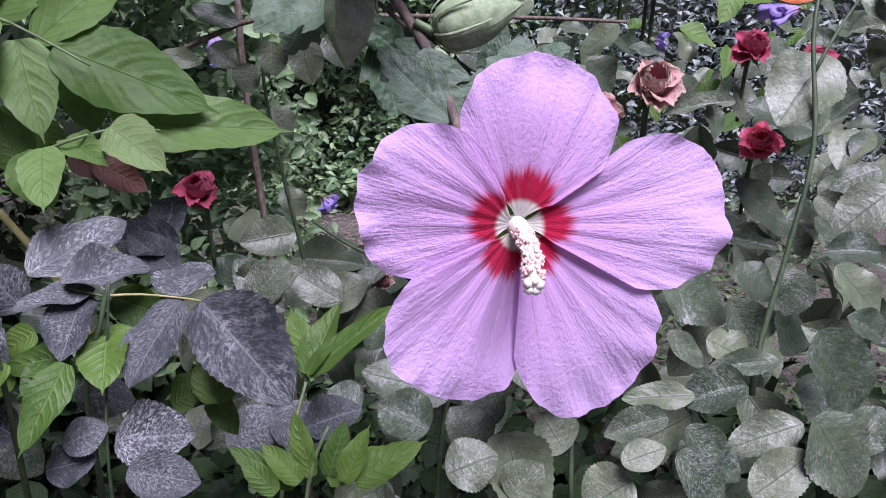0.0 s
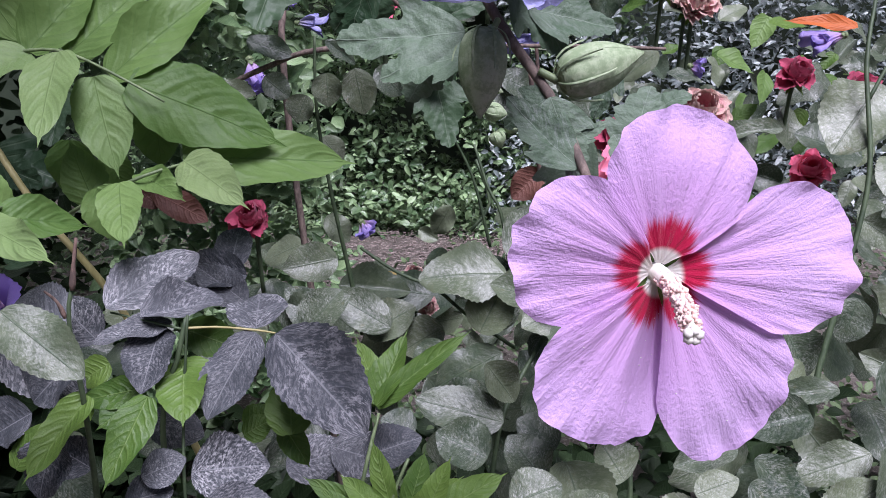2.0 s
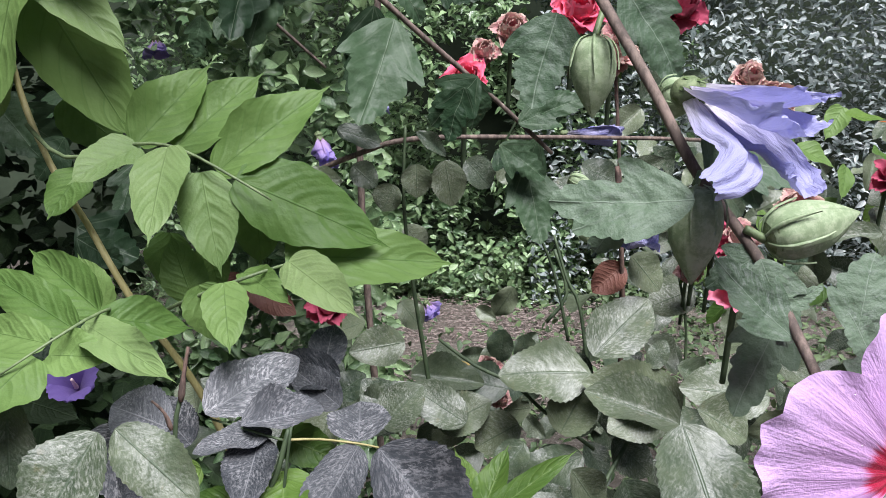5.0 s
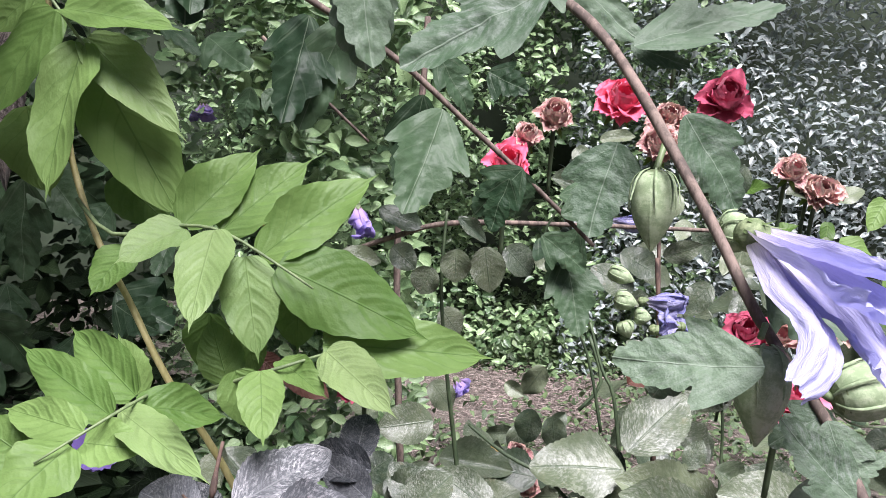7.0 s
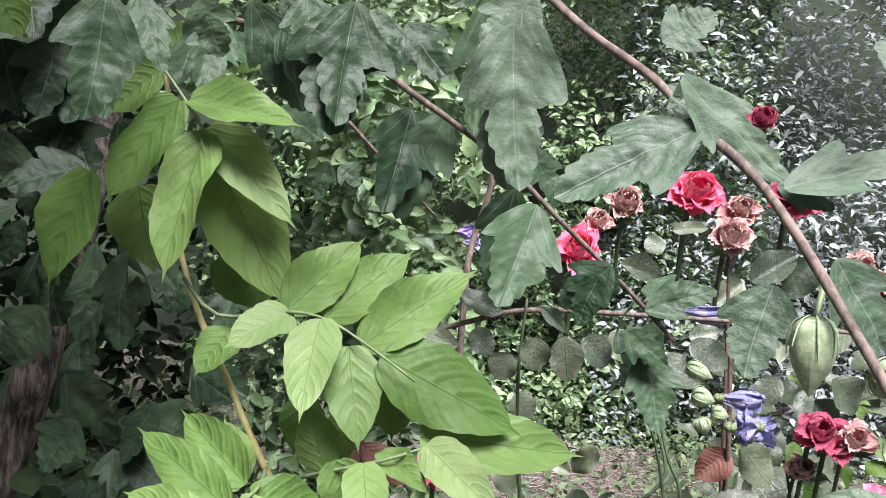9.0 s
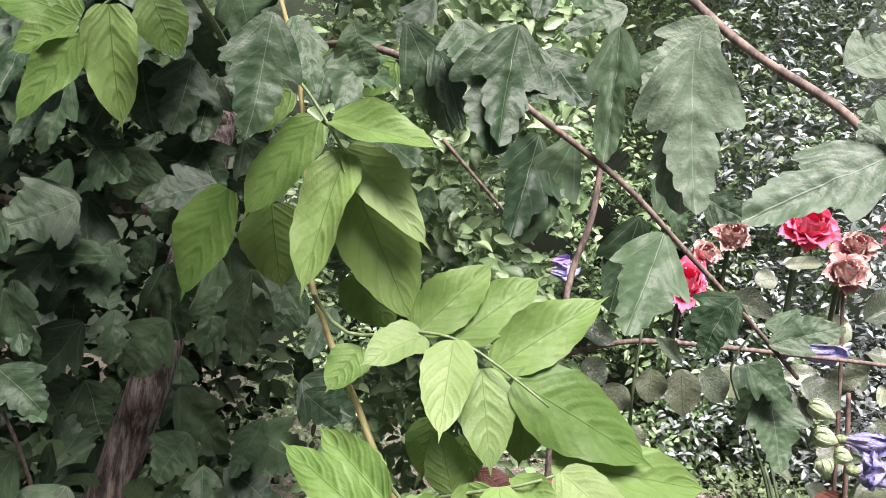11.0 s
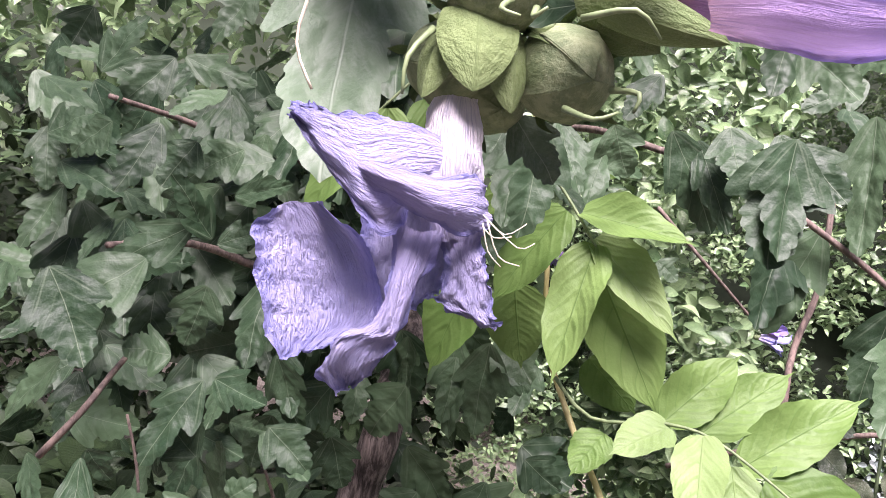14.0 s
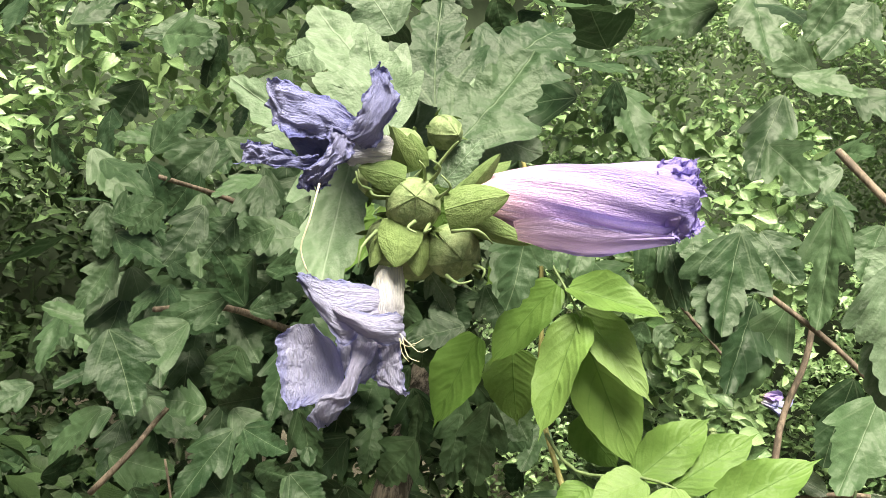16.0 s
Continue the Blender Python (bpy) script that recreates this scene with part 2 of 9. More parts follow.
# near-black leaf colours: the deep shade under the bushes is put in here
UNDER = leaf_material("shade_coloured_leaf", (0.008, 0.018, 0.007), (0.040, 0.070, 0.028), (0.07, 0.11, 0.05), rough=0.5, glow=0.1, per_island=True, spec=0.2)
TWIG_BROWN = bark_material("brown_twig_bark", (0.085, 0.066, 0.055), (0.25, 0.19, 0.155), 180.0, 0.3, depth=0.0006)
TWIG_GREEN = bark_material("green_cane", (0.035, 0.060, 0.028), (0.085, 0.125, 0.06), 120.0, 0.3, 0.6, depth=0.0004)
TWIG_YELLOW = bark_material("yellow_vine_stem", (0.32, 0.29, 0.11), (0.48, 0.43, 0.20), 120.0, 0.2, 0.55, depth=0.0004)
STALK = bark_material("green_stalk", (0.11, 0.16, 0.07), (0.21, 0.28, 0.13), 150.0, 0.3, 0.55, depth=0.0003)
TRUNK = bark_material("furrowed_trunk_bark", (0.022, 0.016, 0.013), (0.34, 0.285, 0.25), 150.0, 0.16, 0.9, depth=0.012)
DEAD = bark_material("dead_twig", (0.05, 0.035, 0.03), (0.20, 0.13, 0.10), 200.0, 0.3, depth=0.0006)
BUD = bark_material("bud_sepal", (0.115, 0.165, 0.07), (0.245, 0.30, 0.155), 420.0, 1.0, 0.7, depth=0.0006)
BUD_PALE = bark_material("pale_bud_skin", (0.21, 0.29, 0.15), (0.37, 0.45, 0.28), 260.0, 1.0, 0.75, depth=0.0003)
BUD_LEAF = leaf_material("bud_sepal_skin", (0.080, 0.135, 0.045), (0.17, 0.235, 0.09), (0.15, 0.21, 0.085), veins=2.0, slant=0.4, side_veins=0.0, dust=0.25, dust_colour=(0.45, 0.50, 0.32), rough=0.65, glow=0.08, quilt=0.0, spec=0.2, local=False)
PETAL = petal_material("lilac_petal", (0.74, 0.26, 0.60), (0.73, 0.42, 0.79), (0.77, 0.53, 0.89), eye=(0.55, 0.006, 0.06), eye_at=(0.225, 0.305), crinkle=0.55, streaks=30.0, lines=0.28)
# deeper violet than the lilac petals: shade under the vine put into the colour
VIOLET = petal_material("shaded_violet_petal", (0.20, 0.12, 0.36), (0.22, 0.14, 0.46), (0.27, 0.19, 0.55))
FURLED = petal_material("furled_lilac_petal", (0.80, 0.52, 0.56), (0.62, 0.44, 0.76), (0.38, 0.31, 0.72), rim=(0.28, 0.23, 0.64), streaks=20.0, crinkle=0.5, lines=1.0)
WILTED = petal_material("wilted_blue_petal", (0.92, 0.88, 0.90), (0.50, 0.47, 0.74), (0.42, 0.42, 0.70), rim=(0.21, 0.22, 0.54), streaks=30.0, rough=0.75, glow=0.15, wear=0.45, wear_colour=(0.16, 0.17, 0.42), crinkle=1.0)
WILTED_SOFT = petal_material("limp_blue_petal", (0.90, 0.86, 0.90), (0.56, 0.54, 0.83), (0.44, 0.45, 0.79), streaks=24.0, rough=0.7, glow=0.2, crinkle=0.5)
SHRIVELLED = petal_material("shrivelled_blue_petal", (0.82, 0.80, 0.86), (0.34, 0.34, 0.66), (0.24, 0.25, 0.58), rim=(0.10, 0.11, 0.38), streaks=34.0, rough=0.8, glow=0.08, wear=0.5, wear_colour=(0.07, 0.08, 0.26), crinkle=1.0)
ROSE_PETAL = petal_material("crimson_rose_petal", (0.62, 0.035, 0.09), (0.80, 0.07, 0.17), (0.88, 0.20, 0.31), streaks=8.0, glow=0.2)
PINK_PETAL = petal_material("pink_rose_petal", (0.68, 0.07, 0.16), (0.84, 0.15, 0.28), (0.9, 0.30, 0.42), streaks=8.0, glow=0.25)
DRY_PETAL = petal_material("withered_rose_petal", (0.58, 0.06, 0.13), (0.66, 0.18, 0.24), (0.74, 0.44, 0.42), rim=(0.72, 0.56, 0.45), streaks=14.0, rough=0.85, glow=0.15, wear=0.4, wear_colour=(0.55, 0.38, 0.30), crinkle=0.8)
MAROON_PETAL = petal_material("faded_maroon_petal", (0.26, 0.018, 0.05), (0.42, 0.03, 0.10), (0.55, 0.11, 0.18), streaks=10.0, rough=0.8, wear=0.4, wear_colour=(0.12, 0.03, 0.03))
PISTIL = bark_material("cream_stamen", (0.74, 0.50, 0.44), (0.88, 0.70, 0.62), 300.0, 1.0, 0.8, depth=0.0003)
STIGMA = bark_material("white_stigma", (0.80, 0.76, 0.66), (0.9, 0.87, 0.8), 300.0, 1.0, 0.7, depth=0.0003)
THREAD = bark_material("dry_fibre", (0.55, 0.50, 0.38), (0.7, 0.65, 0.5), 200.0, 1.0, 0.8, depth=0.0001)
STRAW = bark_material("dry_straw", (0.13, 0.10, 0.085), (0.44, 0.37, 0.33), 90.0, 1.0, 0.9, depth=0.0004)
SOIL = ground_material()

# ---- shaping ----
WORLD = {}


def placed(ob, m, parent=None):
    """Set ob's place in the world, under a parent whose place is known."""
    WORLD[ob] = m
    if parent is not None:
        ob.parent = parent
        ob.matrix_basis = WORLD[parent].inverted() @ m
    else:
        ob.matrix_basis = m
    return ob


def thing(name, at, label, category, group="", kind=""):
    ob = placed(new(name), Matrix.Translation(at))
    ob.empty_display_size = 0.02
    return tagged(ob, label, category, group, kind)


def surface(name, verts, faces, material, uvs=None, smooth=True):
    me = bpy.data.meshes.new(name)
    me.from_pydata([tuple(v) for v in verts], [], [tuple(f) for f in faces])
    if uvs is not None:
        layer = me.uv_layers.new(name="UVMap")
        loops = np.empty(len(me.loops), dtype=np.int32)
        me.loops.foreach_get("vertex_index", loops)
        layer.data.foreach_set("uv", np.asarray(uvs, dtype=np.float32)[loops].ravel())
    me.polygons.foreach_set("use_smooth", [smooth] * len(me.polygons))
    me.materials.append(material)
    me.update()
    return me


def mesh_part(name, me, parent, m=None, label=""):
    ob = placed(new(name, me), m if m is not None else WORLD[parent], parent)
    return tagged(ob, label) if label else ob


def grid_faces(nu, nv):
    return [(i * nv + j, (i + 1) * nv + j, (i + 1) * nv + j + 1, i * nv + j + 1) for i in range(nu - 1) for j in range(nv - 1)]


def width_at(kind, u):
    """Half width of a blade of unit width, by its shape, at u along it."""
    if kind == "vine":
        w = math.sin(math.pi * min(1.0, 0.03 + u / 0.93) ** 0.76) ** 0.62 if u < 0.90 else 0.0
        tail = 0.30 * ((1 - u) / 0.30) ** 1.25 if u > 0.70 else 0.0
        return max(w, tail) * (1 + 0.022 * math.sin(44 * u) * min(1, 4 * (1 - u)))
    if kind == "rose":
        w = max(0.0, math.sin(math.pi * u ** 0.86)) ** 0.62
        return w * (1 + 0.04 * (2 * ((u * 15) % 1.0) - 1)) * (1.0 if u < 0.85 else 1 - 0.25 * (u - 0.85) / 0.15)
    if kind == "lobed":
        a = max(0.0, math.sin(math.pi * min(1, u / 0.62))) ** 0.8 if u < 0.62 else 0.0
        c = 0.62 * max(0.0, math.sin(math.pi * min(1, max(0, u - 0.30) / 0.70) ** 1.05)) ** 0.8
        return max(a, c, 0.02) * (1 + 0.09 * (2 * ((u * 10) % 1.0) - 1)) * min(1, (1 - u) * 6)
    return max(0.0, math.sin(math.pi * u)) ** 0.8


def blade(kind, nu, nv, fold, droop, wave, seed, quilt=0.0, veins=8):
    """Vertices of a leaf of unit length and unit full width: +y along it, +z its upper face."""
    rng = random.Random(seed)
    ph, ph2 = rng.uniform(0, 6.28), rng.uniform(0, 6.28)
    verts, uvs = [], []
    for i in range(nu):
        u = i / (nu - 1)
        w = width_at(kind, u)
        for j in range(nv):
            v = 2 * j / (nv - 1) - 1
            along = u
            if kind == "lobed":
                along = u + 0.20 * abs(v) ** 1.6 * max(0.0, math.sin(math.pi * min(1.0, u / 0.66)))
            x = 0.5 * w * v
            z = fold * abs(v) ** 1.2 * w - droop * u * u
            z += wave * w * (math.sin(9 * u + ph) * v * abs(v) + 0.6 * math.sin(5 * u + ph2) * v * v)
            z -= quilt * w * abs(math.sin(math.pi * veins * (u - 0.25 * abs(v)))) * (1 - abs(v)) * abs(v) * 4 * -1
            y = along - 0.35 * droop * droop * u * u
            verts.append((x, y, z))
            uvs.append((u, j / (nv - 1)))
    return verts, uvs


def lobed_blade(variant):
    """A three-lobed leaf with a wedge base and coarse rounded teeth, puckered and wavy; unit length and width."""
    rng = random.Random(variant * 7 + 3)
    o, nu, nv = rng.uniform(0, 50), 61, 15
    sinus, reach = rng.uniform(0.19, 0.32), rng.uniform(0.92, 1.12)
    ribs = [0, 0.03, 0.08, 0.14, 0.20, 0.25, 0.28, 0.33, 0.38, 0.46, 0.54, 0.64, 0.76, 0.88, 0.95, 1.0]
    xs = [0, 0.09, 0.20, 0.29, 0.37, 0.43, 0.455, 0.40, 0.16 + 0.5 * sinus, sinus, sinus + 0.03, 0.245, 0.20, 0.13, 0.07, 0.0]
    ys = [0, 0.02, 0.10, 0.19, 0.29, 0.39, 0.48, 0.50, 0.47, 0.50, 0.60, 0.70, 0.82, 0.92, 0.97, 1.0]
    curl, fold = rng.uniform(-0.04, 0.22), rng.uniform(-0.02, 0.12)
    verts, uvs = [], []
    for i in range(nu):
        s = i / (nu - 1)
        for j in range(nv):
            v = 2 * j / (nv - 1) - 1
            a, hand = abs(v), (o if v > 0 else 2 * o)
            e = min(1, max(0, s + 0.010 * math.sin(17 * s + hand)))
            xo, yo = np.interp(e, ribs, xs), np.interp(e, ribs, ys)
            tooth = 0.034 * (abs(math.sin(math.pi * (7.0 * s + 0.3 * math.sin(9 * s + hand) + hand))) - 0.4) * min(1, max(0, 7 * s - 0.8)) * min(1, 8 * (1 - s)) * a ** 4
            grow = (reach if s < 0.42 else 1.0) * (1 + 0.14 * noise.noise((s * 2.5 + hand, 1.0, 0)))
            x = math.copysign(xo * grow * a + tooth, v) if a > 0 else 0.0
            y = s + (yo - s) * a ** 1.15 + 0.7 * tooth
            x += 0.05 * math.sin(2.5 * y + o) * y
            z = fold * abs(x) - curl * y * y - 0.25 * fold * x * x
            z += 0.065 * noise.noise((x * 3 + o, y * 2.4, 2.0)) * min(1, 3 * y) + 0.024 * noise.noise((x * 7 + o, y * 7, 5.0)) * min(1, 4 * y) + 0.012 * noise.noise((x * 17 + o, y * 17, 9.0)) * min(1, 4 * y)
            z += 0.05 * abs(x) * math.sin(9 * y + hand) - 0.012 * math.exp(-(x / 0.03) ** 2) * min(1, 6 * y)
            z += 0.0015 * math.cos(2 * math.pi * 6.0 * (y - 0.9 * abs(x))) * min(1, 8 * abs(x)) * (1 - a * a)
            verts.append((x, y, z))
            uvs.append((y, x - 0.05 * math.sin(2.5 * y + o) * y + 0.5))
    return verts, uvs, nu, nv


LEAVES = {}


def leaf_mesh(kind, material, variant, nu=13, nv=7):
    key = (kind, material.name, variant)
    if key not in LEAVES:
        if kind == "lobed":
            verts, uvs, nr, nt = lobed_blade(variant)
            LEAVES[key] = surface(material.name, verts, grid_faces(nr, nt), material, uvs)
            return LEAVES[key]
        rng = random.Random(variant * 31 + len(kind))
        fold = {"vine": 0.09, "rose": 0.20}.get(kind, 0.1) * rng.uniform(0.1, 1.6)
        droop = rng.uniform(0.03, 0.22)
        wave = {"vine": 0.06, "rose": 0.075}.get(kind, 0.05) * rng.uniform(0.5, 1.4)
        teeth, nv = {"rose": 46, "vine": 49}.get(kind, nu), 11
        verts, uvs = blade(kind, max(nu, teeth), nv, fold, droop, wave, variant, {"vine": 0.016, "rose": 0.010}.get(kind, 0.0), {"vine": 6, "rose": 9}.get(kind, 8))
        LEAVES[key] = surface(f"{material.name}", verts, grid_faces(max(nu, teeth), nv), material, uvs)
    return LEAVES[key]


def aim(base, tip, facing, width):
    """The matrix that lays a unit leaf from base to tip, its upper face towards facing."""
    y = Vector(tip) - Vector(base)
    length = y.length
    y = y / length
    f = Vector(facing)
    z = (f - f.dot(y) * y).normalized()
    x = y.cross(z)
    m = Matrix((x, y, z)).transposed().to_4x4()
    return Matrix.Translation(base) @ m @ Matrix.Diagonal((width, length, 0.5 * (length + width), 1))


COUNT = [0]


def leaf(parent, kind, material, base, tip, width, facing=(0, -1, 0.5), name="leaf", label=""):
    COUNT[0] += 1
    return mesh_part(name, leaf_mesh(kind, material, COUNT[0] % 9), parent, aim(base, tip, facing, width), label)


def tube(name, points, r0, r1, material, parent, sides=8, label="", knots=0.0, seed=1):
    """A tapered round stem through the points, smoothed, with slight swellings."""
    pts = [Vector(p) for p in points]
    fine = []
    for i in range(len(pts) - 1):
        p0, p1, p2, p3 = pts[max(i - 1, 0)], pts[i], pts[i + 1], pts[min(i + 2, len(pts) - 1)]
        steps = max(3, int((p2 - p1).length / 0.012) if len(pts) > 2 else 8)
        steps = min(steps, 16)
        for k in range(steps):
            s = k / steps
            fine.append(0.5 * ((2 * p1) + (p2 - p0) * s + (2 * p0 - 5 * p1 + 4 * p2 - p3) * s * s + (3 * p1 - p0 - 3 * p2 + p3) * s ** 3))
    fine.append(pts[-1])
    rng = random.Random(seed)
    verts, faces = [], []
    n = len(fine)
    for i, p in enumerate(fine):
        d = (fine[min(i + 1, n - 1)] - fine[max(i - 1, 0)]).normalized()
        a = d.orthogonal().normalized() if i == 0 else (a - a.dot(d) * d).normalized()
        b = d.cross(a)
        r = (r0 + (r1 - r0) * i / (n - 1)) * (1 + knots * rng.uniform(-1, 1))
        for k in range(sides):
            ang = 2 * math.pi * k / sides
            verts.append(p + r * (math.cos(ang) * a + math.sin(ang) * b))
    for i in range(n - 1):
        for k in range(sides):
            k2 = (k + 1) % sides
            faces.append((i * sides + k, i * sides + k2, (i + 1) * sides + k2, (i + 1) * sides + k))
    faces.append(tuple(range(sides))[::-1])
    faces.append(tuple((n - 1) * sides + k for k in range(sides)))
    origin = WORLD[parent].translation if parent is not None else Vector()
    me = surface(name, [v - origin for v in verts], faces, material)
    return mesh_part(name, me, parent, Matrix.Translation(origin), label)

# ---- ground, one sheet to the horizon ----
GROUND = 0.2


def make_ground():
    verts, n = [], 61
    ticks = [math.copysign(abs(s) ** 3 * 60, s) for s in np.linspace(-1, 1, n)]
    for y in ticks:
        for x in ticks:
            z = 0.0
            if abs(x) < 8 and abs(y) < 8:
                z = 0.03 * noise.noise((x * 1.3, y * 1.3, 0.3))
            verts.append((x, y + 1.5, z + GROUND))
    g = placed(new("ground", surface("ground", verts, grid_faces(n, n), SOIL)), Matrix())
    tagged(g, "dry brown garden soil scattered with straw and litter", "soil", kind="structure")





def clump(name, n, place, size, material, kind, label, category, seed, aspect=0.5, upward=0.5):
    """Many small leaves as one mesh. place(rng) gives a leaf's root and the way it faces."""
    rng = random.Random(seed)
    shapes = [blade(kind, 5, 3, rng.uniform(0.05, 0.25), rng.uniform(0.05, 0.35), 0.05, s) for s in range(5)]
    gf = np.array(grid_faces(5, 3))
    V, F, U = [], [], []
    for i in range(n):
        p, out = place(rng)
        way = Vector((rng.gauss(0, 1), rng.gauss(0, 1), rng.gauss(-0.15, 0.6))).normalized()
        face = (Vector(out) + Vector((rng.gauss(0, 0.5), rng.gauss(0, 0.5), rng.gauss(upward, 0.4)))).normalized()
        if abs(way.dot(face)) > 0.9:
            continue
        s = size * rng.uniform(0.55, 1.35)
        m = np.array(aim(Vector(p), Vector(p) + way * s, face, s * aspect * rng.uniform(0.8, 1.2)))
        vs, uv = shapes[i % 5]
        vs = np.array(vs)
        F.append(gf + 15 * len(V))
        V.append(vs @ m[:3, :3].T + m[:3, 3])
        U.append(uv)
    me = surface(name, np.concatenate(V), np.concatenate(F), material, np.concatenate(U))
    ob = placed(new(name, me), Matrix())
    return tagged(ob, label, category, kind="stuff")

make_ground()


def bank(x0, x1, y0, y1, z0, z1, lean=0.0, lumps=0.25, gaps=0.12):
    """Roots of leaves within a bank of foliage, thickest at its face."""
    def place(rng):
        for _ in range(12):
            x, z = rng.uniform(x0, x1), rng.uniform(z0, z1)
            if noise.noise((x * 7, z * 7, y0 * 3)) + 0.5 * noise.noise((x * 19, z * 19, y0)) < gaps:
                break
        y = y0 + (y1 - y0) * rng.random() ** 2 + lean * (z - z0) + lumps * noise.noise((x * 2.3, z * 2.3, 1.7))
        return (x, y, z), (0, -1, 0.2)
    return place


BARE = (0.08, 3.0)  # the middle of the bare, straw-littered soil


def carpet(x0, x1, y0, y1, z0, z1):
    def place(rng):
        for _ in range(20):
            x, y = rng.uniform(x0, x1), rng.uniform(y0, y1)
            bare = ((x - BARE[0]) / 0.34) ** 2 + ((y - BARE[1]) / 0.55) ** 2
            if noise.noise((x * 1.6, y * 1.6, 4.0)) > -0.12 and rng.random() < min(1.0, bare * bare) + 0.32:
                break
        return (x, y, z0 + rng.random() ** 2 * (z1 - z0)), (0, -0.3, 1)
    return place


def carpet_near(x0, x1, y0, y1, z0, z1):
    def place(rng):
        x, y = rng.uniform(x0, x1), rng.uniform(y0, y1)
        return (x, y, z0 + rng.random() * (z1 - z0) * (1.15 - 0.5 * y)), (0, -0.6, 0.8)
    return place


def shade_wall():
    """A dark sheet behind the hedge leaves; the shade between them is put into its colour."""
    m, t, n, l, b = nodes_of("hedge_gap_shade")
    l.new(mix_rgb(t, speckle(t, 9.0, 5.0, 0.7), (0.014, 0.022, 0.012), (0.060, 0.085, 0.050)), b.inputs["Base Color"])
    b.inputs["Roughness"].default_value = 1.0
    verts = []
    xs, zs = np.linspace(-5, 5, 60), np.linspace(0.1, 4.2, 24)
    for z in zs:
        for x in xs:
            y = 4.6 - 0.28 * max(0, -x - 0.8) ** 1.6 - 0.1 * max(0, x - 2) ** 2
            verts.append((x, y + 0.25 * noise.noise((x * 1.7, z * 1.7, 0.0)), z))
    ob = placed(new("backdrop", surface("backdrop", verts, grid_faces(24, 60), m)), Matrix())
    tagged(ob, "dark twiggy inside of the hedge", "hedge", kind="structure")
    # unseen screen, added on the viewer's side and at both ends against low skylight
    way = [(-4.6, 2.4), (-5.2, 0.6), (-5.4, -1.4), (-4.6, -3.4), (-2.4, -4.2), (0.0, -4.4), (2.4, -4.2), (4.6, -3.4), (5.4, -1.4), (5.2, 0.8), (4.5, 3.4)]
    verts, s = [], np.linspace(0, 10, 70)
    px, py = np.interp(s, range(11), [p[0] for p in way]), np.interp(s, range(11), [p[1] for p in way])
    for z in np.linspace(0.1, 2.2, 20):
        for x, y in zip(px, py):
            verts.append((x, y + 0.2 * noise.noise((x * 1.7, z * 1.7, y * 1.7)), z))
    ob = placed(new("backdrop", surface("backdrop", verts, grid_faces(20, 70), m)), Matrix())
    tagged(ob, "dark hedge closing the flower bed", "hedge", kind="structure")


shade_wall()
clump("hedge", 42000, bank(-1.6, 0.7, 3.35, 4.1, 0.2, 3.2, gaps=0.2), 0.038, HEDGE, "vine", "bright green small-leaved hedge behind the flower bed", "hedge", 5, 0.5, 0.9)
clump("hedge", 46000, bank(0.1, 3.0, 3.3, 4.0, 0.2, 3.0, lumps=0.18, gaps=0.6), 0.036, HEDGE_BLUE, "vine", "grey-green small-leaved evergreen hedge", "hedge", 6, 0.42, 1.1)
# dark leaves below, bright ones above: shade and sun set by leaf colour
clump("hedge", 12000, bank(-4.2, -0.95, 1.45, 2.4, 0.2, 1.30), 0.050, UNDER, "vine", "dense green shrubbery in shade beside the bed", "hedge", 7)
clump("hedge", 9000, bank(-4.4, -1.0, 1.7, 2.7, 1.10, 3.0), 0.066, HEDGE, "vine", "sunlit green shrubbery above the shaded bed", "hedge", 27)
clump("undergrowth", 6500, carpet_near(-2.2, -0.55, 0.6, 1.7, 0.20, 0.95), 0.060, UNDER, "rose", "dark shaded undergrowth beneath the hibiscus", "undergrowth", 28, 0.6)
# added above the view to keep overhead light off the shrub
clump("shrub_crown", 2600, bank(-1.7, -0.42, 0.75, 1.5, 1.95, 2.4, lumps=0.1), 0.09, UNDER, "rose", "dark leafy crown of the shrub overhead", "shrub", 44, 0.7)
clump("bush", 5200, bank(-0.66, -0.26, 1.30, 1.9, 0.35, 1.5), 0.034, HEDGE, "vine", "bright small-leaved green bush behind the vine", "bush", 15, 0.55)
clump("ground_cover", 22000, carpet(-1.8, 2.2, 0.9, 3.6, 0.20, 0.38), 0.026, COVER, "rose", "low small-leaved ground cover over dry soil", "ground cover", 8)

# dark leaves stand in for the shaded gaps low in the bed
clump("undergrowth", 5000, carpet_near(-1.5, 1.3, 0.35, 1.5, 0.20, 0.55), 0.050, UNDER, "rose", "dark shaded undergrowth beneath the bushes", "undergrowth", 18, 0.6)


def low_plants(rng):
    x, y = rng.uniform(-0.8, 0.9), rng.uniform(3.3, 3.75)
    return (x, y, 0.2 + rng.random() ** 1.5 * (0.08 + 0.6 * max(0, y - 3.35))), (0, -0.6, 0.8)


clump("ground_cover", 6000, low_plants, 0.040, COVER, "vine", "low leafy plants at the foot of the hedge", "ground cover", 61, 0.5)


